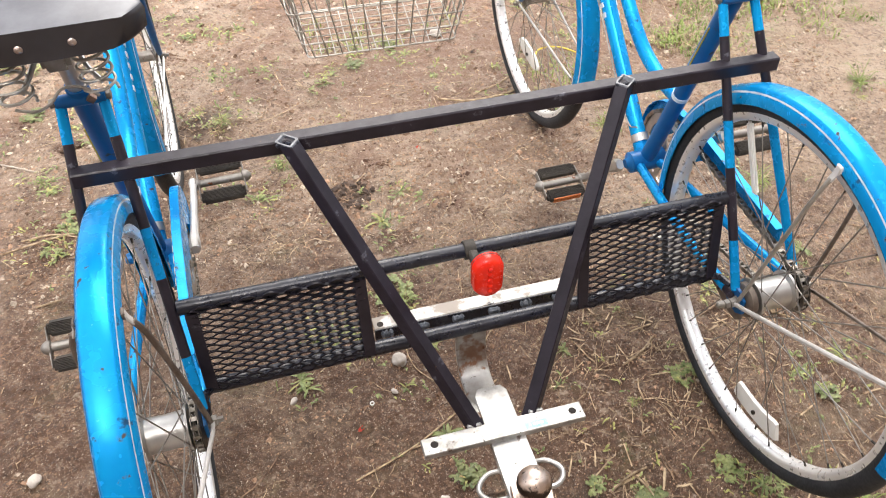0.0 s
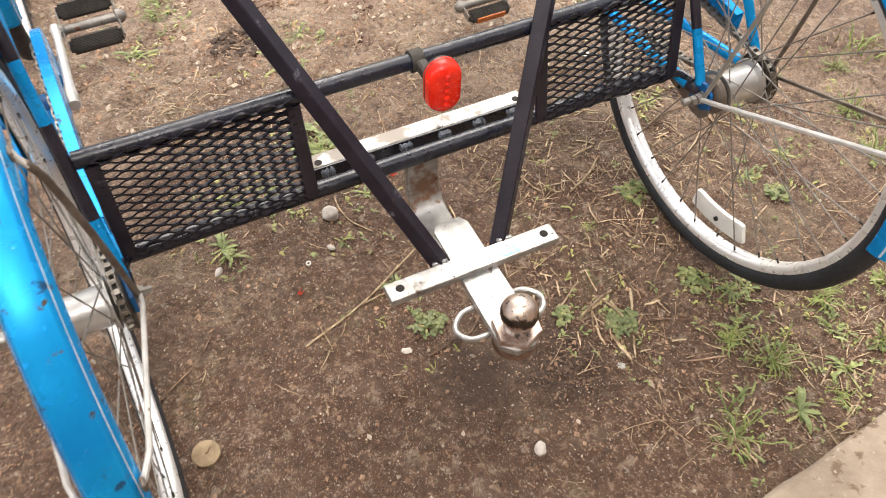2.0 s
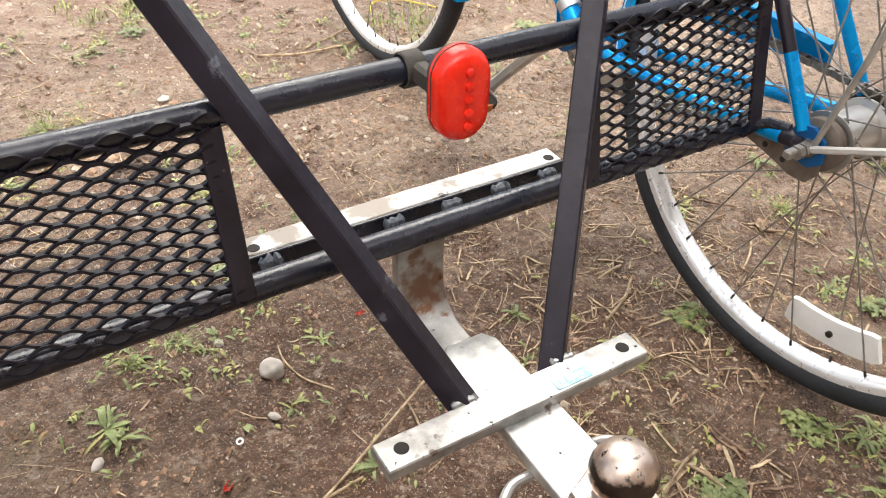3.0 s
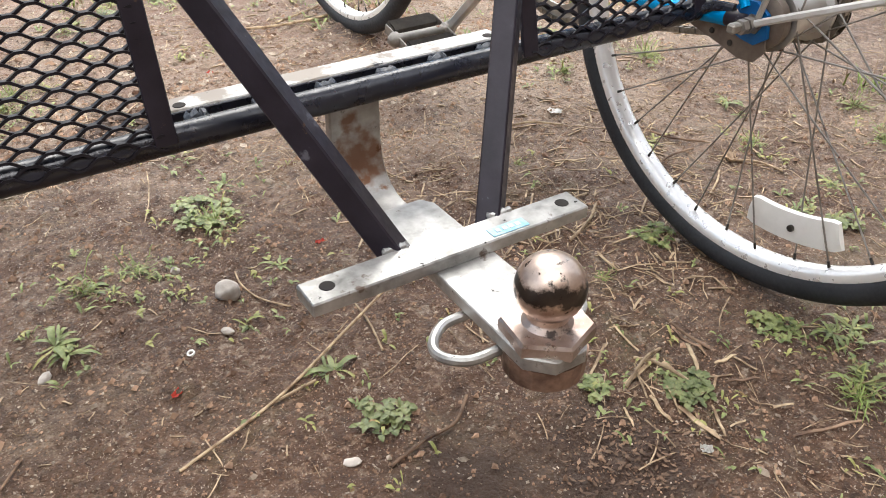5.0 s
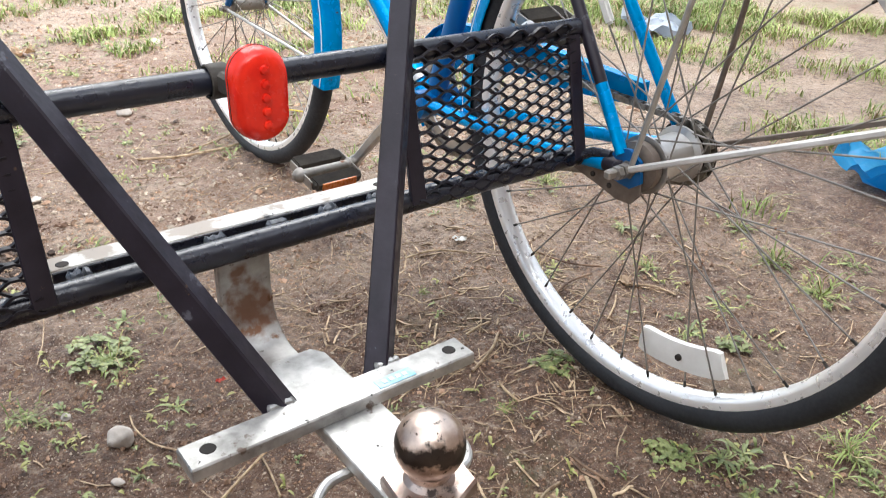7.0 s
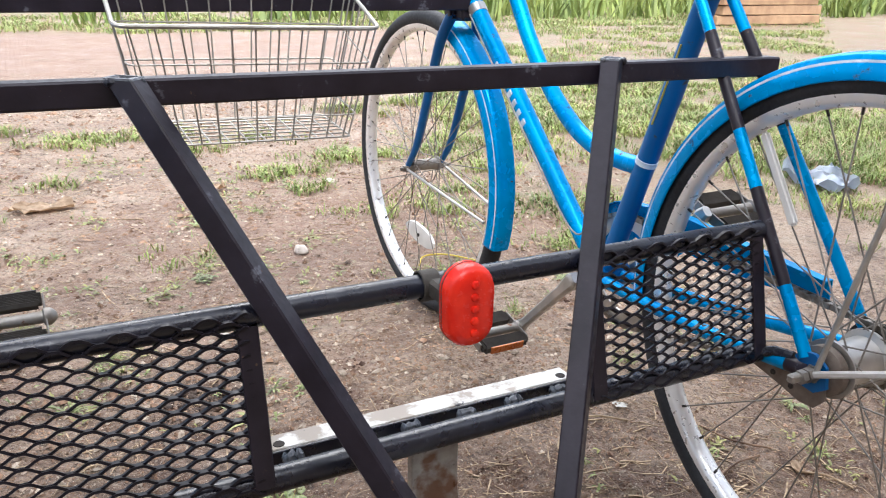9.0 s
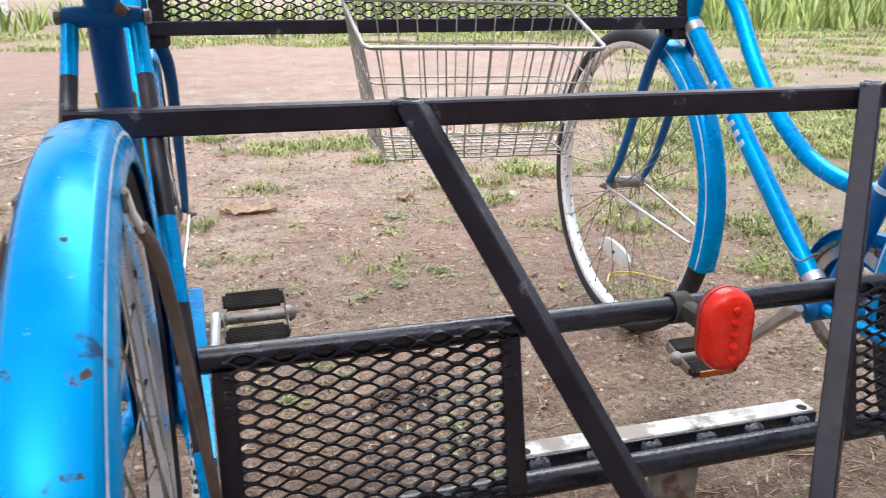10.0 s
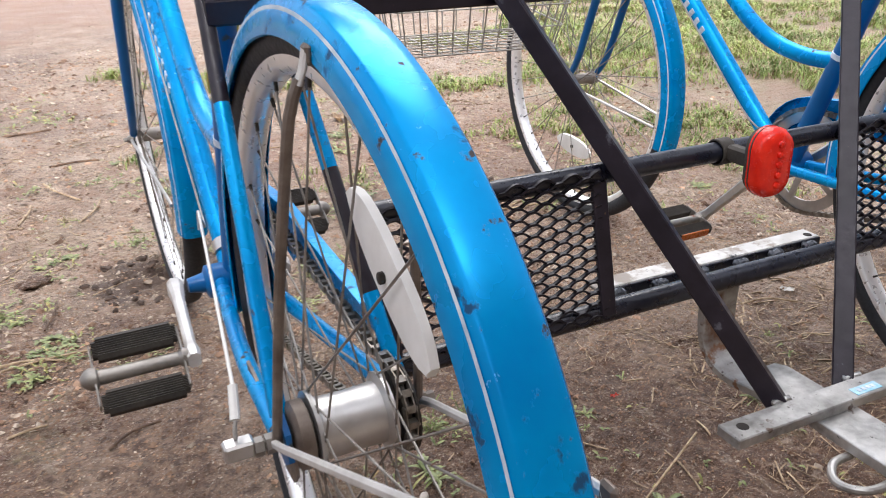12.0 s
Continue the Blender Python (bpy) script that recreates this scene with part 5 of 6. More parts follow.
def clover(seed, leaves, size):
    r = random.Random(seed)
    bm = bmesh.new()
    root = bm.verts.new((0, 0, 0.001))
    for i in range(leaves):
        d = size * math.sqrt(r.random())
        a = r.uniform(0, 6.28)
        x, y, z = d * math.cos(a), d * math.sin(a), r.uniform(0.002, 0.009)
        top = bm.verts.new((x, y, z))
        side = bm.verts.new((x * 0.5 - y * 0.012, y * 0.5 + x * 0.012, z * 0.6))
        bm.faces.new((root, side, top))
        for k in range(3):
            leaf_blade(bm, top, (x, y, z), a + k * 2.09 + r.uniform(-0.5, 0.5), r.uniform(0.006, 0.014), r.uniform(0.003, 0.006), 0.12, 0.2, 0, 3)
    return finish(bm, "weed", leaf_green, 1.5)


def tuft(seed, blades, height):
    r = random.Random(seed)
    bm = bmesh.new()
    root = bm.verts.new((0, 0, 0.001))
    for i in range(blades):
        base = (r.gauss(0, 0.009), r.gauss(0, 0.009), 0.0)
        n0 = len(bm.faces)
        ln = height * r.uniform(0.3, 1.1)
        leaf_blade(bm, root, base, r.uniform(0, 6.28), ln * r.uniform(0.3, 1.0), r.uniform(0.0005, 0.0011), r.uniform(0.2, 1.5), r.uniform(0.2, 0.9), 0, 4)
        bm.faces.ensure_lookup_table()
        q = r.random()
        for f in bm.faces[n0:]:
            f.material_index = 1 if q < 0.22 else (2 if q < 0.36 else 0)
    for i in range(14):
        base = (r.gauss(0, 0.016), r.gauss(0, 0.016), 0.001)
        n0 = len(bm.faces)
        leaf_blade(bm, root, base, r.uniform(0, 6.28), r.uniform(0.006, 0.016), r.uniform(0.0014, 0.003), 0.4, 0.3, 0, 3)
        bm.faces.ensure_lookup_table()
        for f in bm.faces[n0:]:
            f.material_index = 3
    return finish(bm, "grass_tuft", [grass_green, leaf_olive, straw_mat, leaf_green], 1.5)


ROS = [rosette(i, 11 + 2 * (i % 5), 0.026 + 0.004 * (i % 4), i % 2) for i in range(9)]
CLO = [clover(40 + i, 20 + 5 * i, 0.026 + 0.005 * i) for i in range(4)]
TUF = [tuft(70 + i, 44 + 8 * i, 0.034 + 0.005 * i) for i in range(5)]


def plant(meshes, x, y, size, name, label, group):
    ob = new(name, rnd.choice(meshes))
    ob.location = (x, y, lie(x, y) - 0.001)
    ob.rotation_euler = (0, 0, rnd.uniform(0, 6.28))
    ob.scale = (size, size, size * rnd.uniform(0.8, 1.15))
    return tagged(ob, label, "plant", group)


# kind, x, y, size: r rosette, c low spreading leaves, g grass
WEEDS = """r -0.32 0.87 1.5|r -0.29 0.27 1.2|r 0.02 0.80 1.1|r -0.04 0.71 1.3|g -0.25 0.99 1.3|r -0.39 1.48 1.1|r -0.10 0.22 0.8|r -0.02 0.31 1.0
c -0.04 0.00 1.2|c 0.43 0.10 1.1|r 0.23 0.22 0.9|g 0.31 0.06 0.7|r 0.19 0.14 0.6|r -0.83 1.05 1.2|r -0.79 0.80 1.1|g -0.38 1.20 1.0|r -0.08 1.34 1.0
r 0.19 1.44 0.9|r 0.24 1.29 0.7|r -0.24 1.47 1.0|g 1.41 0.90 1.6|r -0.05 0.09 1.0|c 0.17 -0.08 1.0|c 0.25 -0.13 1.1|r 0.66 0.04 1.0|c 0.68 -0.02 1.2
r 0.42 -0.23 1.5|g 0.44 -0.30 1.3|r 0.54 -0.36 1.4|g 0.30 -0.38 1.7|r 0.42 -0.39 1.3|g 0.63 -0.35 1.4|c 0.42 -0.12 1.2|r 0.46 -0.16 1.1|g -0.23 1.04 1.1|r -0.65 0.85 1.0
c -0.07 0.47 1.5|g -0.06 0.44 1.0|g -0.25 0.38 1.2|r -0.24 0.39 1.1|g -0.18 0.39 0.9|r -0.17 0.37 0.7|r -0.30 0.29 1.1|r 0.49 -0.17 1.3|g 0.40 -0.24 0.9|c 0.26 -0.14 1.1
r 0.77 0.06 1.1|r -0.01 0.55 0.9|r 0.04 1.52 1.0|g 0.16 1.49 1.2|g 0.98 1.27 1.9|g 1.21 1.56 1.9|r -0.83 1.10 1.4|c -0.76 0.91 1.4|r -0.82 0.82 1.0|g -0.57 1.38 1.0
g -0.85 1.09 0.9|g -0.99 1.70 1.2|g -1.13 1.59 1.4|c -0.62 0.83 1.3|r -0.74 0.85 1.2|r 0.15 1.52 1.0|g 0.07 1.58 1.0|g 0.40 0.36 0.6|r 0.60 0.30 0.8|g 0.78 0.22 1.1
r 0.86 0.35 1.2|g 0.98 0.10 1.5|g 0.94 -0.01 1.7|g 1.05 0.22 1.4|r 1.10 0.02 1.3|g 0.60 -0.24 1.2|r 0.57 -0.30 1.2|g 0.50 -0.40 1.2|g 0.72 -0.26 1.4|r 0.36 -0.33 1.0
g 0.70 0.62 0.9|r 0.12 1.55 1.0|c 0.02 1.42 1.2|r -0.30 1.75 1.0|c 0.16 2.05 1.3|g 0.30 1.95 0.9|c -0.55 2.1 1.3|r 0.52 1.30 0.9|c 0.85 1.05 1.2|g 0.62 0.92 1.0|c -0.90 1.42 1.3|c -0.72 1.36 1.1|r -0.62 1.95 1.0|r 0.82 0.80 1.0|g 0.90 0.60 1.3|r 0.38 1.62 1.0|g 0.44 2.36 1.6|r 0.10 1.90 1.1|c -0.45 1.75 1.2|r -0.20 2.02 1.0|g 0.62 1.62 1.2|c -1.00 1.25 1.1|r -1.06 0.70 1.0"""
LABELS = {"r": "low green rosette weed growing in bare soil", "c": "spreading patch of small green leaves on soil", "g": "short tuft of green grass in bare soil"}
for item in WEEDS.replace("\n", "|").split("|"):
    k, x, y, s = item.split()
    plant({"r": ROS, "c": CLO, "g": TUF}[k], float(x), float(y), float(s) * {"r": 0.95, "c": 0.75, "g": 0.85}[k], {"r": "weed", "c": "weed", "g": "grass_tuft"}[k], LABELS[k], "weeds in the soil")


DRY = [tuft(90 + i, 36, 0.040) for i in range(2)]
for me in DRY:
    me.materials[0], me.materials[3] = straw_mat, leaf_olive
for x, y, size in ((-1.18, 1.86, 1.7), (-1.08, 1.93, 1.2), (-1.12, 2.42, 1.3), (-0.72, 1.62, 1.0), (-0.98, 1.50, 0.9), (-0.40, 1.17, 1.2), (-0.44, 1.30, 0.9), (0.62, 0.33, 1.1), (-0.18, 1.05, 0.9)):
    plant(DRY, x, y, size * 0.9, "dry_tuft", "small tuft of dead straw-coloured grass in the soil", "weeds in the soil")


SPOTS = [tuple(float(q) for q in item.split()[1:]) for item in WEEDS.replace("\n", "|").split("|")]


def joined(name, verts, faces, mat, label, category):
    me = bpy.data.meshes.new(name)
    me.from_pydata(verts, [], faces)
    me.materials.append(mat)
    return tagged(new(name, me), label, category, kind="stuff")


def grass_field():
    """Thin grass that thickens ahead and to the right, in clumps."""
    r = random.Random(11)
    live, dead = ([], []), ([], [])

    def clump(x, y, n, h, spread):
        z0 = lie(x, y)
        old = 0.10 + 0.45 * r.random() ** 2
        for _ in range(n):
            verts, faces = dead if r.random() < old else live
            a, d = r.uniform(0, 6.28), spread * math.sqrt(r.random())
            bx, by = x + d * math.cos(a), y + d * math.sin(a)
            yaw, ln, w = r.uniform(0, 6.28), h * r.uniform(0.35, 1.1), r.uniform(0.0007, 0.0018) * (1 + y * 0.2)
            lean = r.uniform(0.3, 1.8) * ln
            c, s = math.cos(yaw), math.sin(yaw)
            i = len(verts)
            verts.extend([(bx - s * w, by + c * w, z0), (bx + s * w, by - c * w, z0),
                          (bx + c * lean * 0.4 - s * w, by + s * lean * 0.4 + c * w, z0 + ln * 0.65), (bx + c * lean * 0.4 + s * w, by + s * lean * 0.4 - c * w, z0 + ln * 0.65),
                          (bx + c * lean, by + s * lean, z0 + ln * r.uniform(0.75, 1.0))])
            faces.extend([(i, i + 1, i + 3, i + 2), (i + 2, i + 3, i + 4)])
    def bare(x, y):
        """Trodden reddish earth behind the second cycle."""
        return 1.5 * max(0.0, 1.0 - math.hypot((x - 1.62) / 0.55, (y - 1.88) / 0.50))
    for _ in range(21000):
        y = 0.6 + 12.0 * r.random() ** 1.35
        x = r.uniform(-1.6 - y * 0.45, 1.2 + y * 1.15)
        wave = 1.7 * noise.noise(Vector((x * 0.9, y * 0.9, 6.0))) + 1.1 * noise.noise(Vector((x * 2.6, y * 2.6, 3.0))) + 0.7 * noise.noise(Vector((x * 7, y * 7, 2.0)))
        if y > 9.4:
            dens = 0.75 + 0.6 * wave
        else:
            dens = min(0.50, (x - 0.47 * y - 0.1) * 1.1) + wave
            if x < 0.47 * y - 0.1:
                dens -= 0.35
        dens -= bare(x, y)
        if dens < 0.55:
            continue
        clump(x, y, int(7 + 8 * min(1.5, dens)), 0.012 + 0.010 * min(1.5, dens) + 0.005 * y, 0.040 + 0.010 * y)
    for _ in range(9000):
        x, y = r.uniform(1.05, 5.2), r.uniform(0.2, 4.4)
        dens = min(0.75, (x - 1.15) * 0.8) * min(1.0, 0.35 + 0.3 * y) + 1.3 * noise.noise(Vector((x * 1.3, y * 1.3, 16.0))) + 0.9 * noise.noise(Vector((x * 4, y * 4, 2.0)))
        if dens - bare(x, y) > 0.5:
            clump(x, y, int(8 + 9 * min(1.3, dens)), 0.030 + 0.030 * min(1.5, dens), 0.050)
    # thin patches in the open soil ahead
    for cx, cy, rad, n in ((-0.12, 3.32, 0.17, 60), (0.18, 3.36, 0.18, 60), (-0.42, 3.66, 0.12, 20), (0.28, 2.92, 0.10, 26), (0.50, 2.42, 0.12, 50), (0.52, 2.12, 0.08, 14), (0.86, 2.57, 0.20, 70), (1.24, 2.56, 0.2, 40), (-0.27, 2.54, 0.08, 12),
                           (-0.47, 2.10, 0.06, 10), (0.62, 3.05, 0.22, 24), (1.32, 1.66, 0.17, 70), (1.02, 1.29, 0.10, 20), (0.90, 1.73, 0.10, 18), (1.02, 1.95, 0.12, 20), (0.68, 1.81, 0.10, 14), (0.05, 1.58, 0.12, 8)):
        for _ in range(n):
            clump(r.gauss(cx, rad * 0.6), r.gauss(cy, rad * 0.4), 13, r.uniform(0.020, 0.034) * (0.8 + 0.2 * cy), 0.035)
    for _ in range(130):
        x, y = 0.45 + 0.5 * r.random(), 1.75 + 1.1 * r.random()
        if noise.noise(Vector((x * 4, y * 4, 9.0))) > 0.12:
            clump(x, y, 9, 0.020, 0.045)
    joined("dry_grass", *dead, straw_mat, "dead straw-coloured grass among the green", "grass")
    joined("grass", *live, grass_green, "patchy short green grass beyond the cycles", "grass")
    # taller weeds along the far edge
    v2, f2 = [], []
    for _ in range(900):
        x, y = r.uniform(-8, 26), r.uniform(10.5, 20)
        if x < 3 and r.random() < 0.75:
            continue
        for _k in range(14):
            a = r.uniform(0, 6.28)
            bx, by = x + r.uniform(-0.2, 0.2), y + r.uniform(-0.2, 0.2)
            h = r.uniform(0.25, 0.8) * (0.6 if x < 4 else 1.0)
            w = r.uniform(0.008, 0.03)
            c, s = math.cos(a), math.sin(a)
            i = len(v2)
            lean = r.uniform(0.1, 0.5) * h
            v2.extend([(bx - s * w, by + c * w, 0), (bx + s * w, by - c * w, 0), (bx + c * lean - s * w, by + s * lean + c * w, h * 0.7), (bx + c * lean + s * w, by + s * lean - c * w, h * 0.7), (bx + 1.7 * c * lean, by + 1.7 * s * lean, h)])
            f2.extend([(i, i + 1, i + 3, i + 2), (i + 2, i + 3, i + 4)])
    joined("tall_weeds", v2, f2, grass_green, "tall green weeds at the edge of the plot", "weeds")


grass_field()


def scatter_pebbles():
    r = random.Random(5)
    verts, faces = [], []
    for zone in [0] * 36000 + [1] * 10500 + [2] * 22000:
        y = -0.55 + 6.5 * r.random() ** 1.6
        x = r.uniform(-1.2 - 0.3 * max(0, y), 1.3 + 0.4 * max(0, y))
        if y < -0.47 + 0.11 * (x - 0.2):
            continue
        if noise.noise(Vector((x * 9, y * 9, 22.0))) + 0.6 * noise.noise(Vector((x * 30, y * 30, 8.0))) < r.uniform(-1.0, 0.3):
            continue
        s = 0.0006 + 0.0022 * r.random() ** 3 + (0.0045 * r.random() if r.random() < 0.05 else 0)
        s *= 1 + 0.25 * max(0, y)
        if zone == 2:
            x, y = r.uniform(-0.9, 1.1), r.uniform(-0.42, 1.40)
            s = (0.0006 + 0.0014 * r.random() ** 2) * (1 + 0.7 * max(0.0, y))
        if zone == 1:
            x, y = r.uniform(-2.2, 1.6), 0.65 + 4.0 * r.random() ** 1.5
            s = 0.0016 + 0.0072 * r.random() ** 2.4 + 0.0007 * y
        z = lie(x, y)
        i = len(verts)
        a = r.uniform(0, 6.28)
        sx, sy, sz = s * r.uniform(0.8, 1.5), s * r.uniform(0.6, 1.0), s * r.uniform(0.5, 0.8)
        c, sn = math.cos(a), math.sin(a)
        for px, py, pz in ((1, 0, 0.1), (0.2, 1, 0), (-1, 0.1, 0.1), (-0.1, -1, 0), (0.3, 0.35, 0.9), (-0.4, -0.2, 1.0), (0, 0, -0.8)):
            px, py, pz = px * sx * r.uniform(0.85, 1.15), py * sy * r.uniform(0.85, 1.15), pz * sz
            verts.append((x + px * c - py * sn, y + px * sn + py * c, z + pz))
        for f in ((0, 1, 4), (1, 2, 5), (1, 5, 4), (2, 3, 5), (3, 0, 4), (3, 4, 5), (0, 6, 1), (1, 6, 2), (2, 6, 3), (3, 6, 0)):
            faces.append(tuple(i + k for k in f))
    joined("gravel", verts, faces, pebble_mat, "scattered small pale stones and crumbs of soil", "gravel")


scatter_pebbles()


def scatter_crumbs():
    """Loose crumbs and small clods of the same soil, thickest where the camera comes close."""
    r = random.Random(15)
    verts, faces = [], []
    for k in range(60000):
        if k < 42000:
            x, y = r.uniform(-0.95, 1.05), r.uniform(-0.5, 0.95)
        else:
            y = 0.9 + 3.4 * r.random() ** 1.4
            x = r.uniform(-1.3 - 0.25 * y, 1.2 + 0.2 * y)
        if y < -0.47 + 0.11 * (x - 0.2) or noise.noise(Vector((x * 6, y * 6, 12.0))) < r.uniform(-1.0, 0.2):
            continue
        s = (0.0008 + 0.0018 * r.random() ** 2 + (0.0042 * r.random() if r.random() < 0.05 else 0)) * (1 + 0.6 * max(0, y))
        z = lie(x, y)
        i = len(verts)
        for px, py, pz in ((1, 0.2, 0.1), (0.1, 1, 0), (-1, -0.1, 0.1), (0.1, -1, 0.1), (0.2, 0.25, 0.8), (-0.3, -0.2, 0.75)):
            verts.append((x + px * s * r.uniform(0.6, 1.3), y + py * s * r.uniform(0.6, 1.3), z + pz * s * r.uniform(0.6, 1.2)))
        for f in ((0, 1, 4), (1, 2, 5), (1, 5, 4), (2, 3, 5), (3, 0, 4), (3, 4, 5)):
            faces.append(tuple(i + k for k in f))
    for _ in range(5200):
        y = 0.75 + 3.6 * r.random() ** 1.5
        x = r.uniform(-1.5 - 0.25 * y, 1.3 + 0.3 * y)
        if noise.noise(Vector((x * 2.2, y * 2.2, 52.0))) < r.uniform(-0.7, 0.45):
            continue
        s = (0.0030 + 0.0095 * r.random() ** 3) * (0.8 + 0.22 * y)
        z, a = lie(x, y), r.uniform(0, 6.28)
        c, q = math.cos(a), math.sin(a)
        i = len(verts)
        for px, py, pz in ((1, 0.2, 0.0), (0.1, 0.8, 0.0), (-1, -0.1, 0.0), (0.1, -0.8, 0.0), (0.3, 0.25, 0.5), (-0.4, -0.2, 0.55)):
            px, py = px * r.uniform(0.7, 1.3), py * r.uniform(0.7, 1.3)
            verts.append((x + s * (px * c - py * q), y + s * (px * q + py * c), z + pz * s * r.uniform(0.6, 1.2)))
        for f in ((0, 1, 4), (1, 2, 5), (1, 5, 4), (2, 3, 5), (3, 0, 4), (3, 4, 5)):
            faces.append(tuple(i + k for k in f))
    joined("soil_crumbs", verts, faces, crumb_mat, "loose dark crumbs of soil on the ground", "soil")


scatter_crumbs()


def low_growth():
    """Tiny seedlings and creeping leaves round the weeds."""
    r = random.Random(31)
    bm = bmesh.new()
    scattered = [(r.uniform(-1.3, 1.3), 0.9 + 2.6 * r.random() ** 1.2, 1.0) for _ in range(70)]
    for x0, y0, s0 in SPOTS + scattered:
        for _ in range(r.randint(4, 16)):
            x, y = r.gauss(x0, 0.045), r.gauss(y0, 0.045)
            n0 = len(bm.faces)
            for _k in range(r.randint(2, 5)):
                base = (x + r.gauss(0, 0.003), y + r.gauss(0, 0.003), lie(x, y) + 0.001)
                leaf_blade(bm, bm.verts.new(base), base, r.uniform(0, 6.28), r.uniform(0.005, 0.016) * (1 + 0.3 * max(0.0, y0)), r.uniform(0.0008, 0.0026) * (1 + 0.3 * max(0.0, y0)), r.uniform(0.1, 0.9), 0.3, 0, 3)
            if r.random() < 0.35:
                bm.faces.ensure_lookup_table()
                for f in bm.faces[n0:]:
                    f.material_index = 1
    ob = part("seedlings", bm, [leaf_green, leaf_olive], smooth=1.5)
    tagged(ob, "tiny green and yellowed seedlings in the soil", "seedlings", kind="stuff")


low_growth()


def scatter_straw():
    r = random.Random(9)
    verts, faces = [], []

    def stalk(x, y, ln, w, yaw, lift=0.0):
        n = 3
        pts = []
        bend = r.uniform(-0.5, 0.5) if w < 0.0011 else r.uniform(-0.12, 0.12)
        for k in range(n + 1):
            pts.append((x, y, lie(x, y) + w * 0.7 + lift * k / n))
            x += math.cos(yaw) * ln / n
            y += math.sin(yaw) * ln / n
            yaw += bend / n
        i = len(verts)
        for k, (px, py, pz) in enumerate(pts):
            a = yaw
            for q in range(3):
                t = 2 * math.pi * q / 3 + 0.5
                verts.append((px - math.sin(a) * w * math.cos(t), py + math.cos(a) * w * math.cos(t), pz + w * math.sin(t)))
        for k in range(n):
            for q in range(3):
                faces.append((i + k * 3 + q, i + k * 3 + (q + 1) % 3, i + (k + 1) * 3 + (q + 1) % 3, i + (k + 1) * 3 + q))
        faces.append((i, i + 1, i + 2))
    heaps = [(0.33, -0.17, 0.13), (0.45, 0.05, 0.10), (0.58, -0.28, 0.18), (0.62, 0.30, 0.22), (0.30, 0.30, 0.16), (0.52, 0.12, 0.12), (0.9, 0.1, 0.25), (0.42, 0.42, 0.18),
             (0.20, -0.13, 0.06), (-0.35, 1.2, 0.12), (0.35, 1.05, 0.14), (-0.3, 0.7, 0.08), (0.95, 0.6, 0.3), (-0.95, 1.6, 0.2), (0.15, 0.62, 0.12), (0.46, -0.42, 0.08), (0.62, -0.40, 0.10), (0.30, -0.40, 0.10),
             (0.55, 0.42, 0.20), (0.30, 0.16, 0.10), (0.74, 0.34, 0.2), (0.22, 0.45, 0.12), (0.20, 0.02, 0.08), (0.60, 0.12, 0.14), (-0.20, 1.05, 0.12), (0.12, 1.15, 0.16)]
    for hx, hy, sp in heaps:
        for _ in range(24 if hy < -0.1 and hx < 0.5 else 64):
            x, y = r.gauss(hx, sp * 0.7), r.gauss(hy, sp * 0.7)
            stalk(x, y, r.uniform(0.012, 0.05), (r.uniform(0.0004, 0.0010) if r.random() < 0.82 else r.uniform(0.0010, 0.0019)), r.uniform(0, 6.28), r.uniform(0, 0.006))
    for _ in range(1500):
        y = -0.5 + 3.0 * r.random() ** 1.2
        x = r.uniform(-1.2, 1.4)
        if x < 0.15 and r.random() < (0.85 if y < 0.75 else 0.55):
            continue
        stalk(x, y, (r.uniform(0.01, 0.05) if r.random() < 0.8 else r.uniform(0.05, 0.12)) * (1 + 0.3 * max(0, y)), r.uniform(0.0003, 0.0010) * (1 + 0.3 * max(0, y)), r.uniform(0, 6.28), r.uniform(0, 0.004))
    for _ in range(3600):
        y = -0.5 + 2.6 * r.random() ** 1.2
        x = r.uniform(-1.2, 1.4)
        if noise.noise(Vector((x * 3, y * 3, 41.0))) + (0.25 if x > 0.15 else -0.3) > r.uniform(-0.4, 0.5):
            stalk(x, y, r.uniform(0.004, 0.018), r.uniform(0.0004, 0.0012) * (1 + 0.4 * max(0, y)), r.uniform(0, 6.28), r.uniform(0, 0.002))
    joined("straw", verts, faces, straw_mat, "scattered dry straw and dead stalks on the soil", "straw")


scatter_straw()


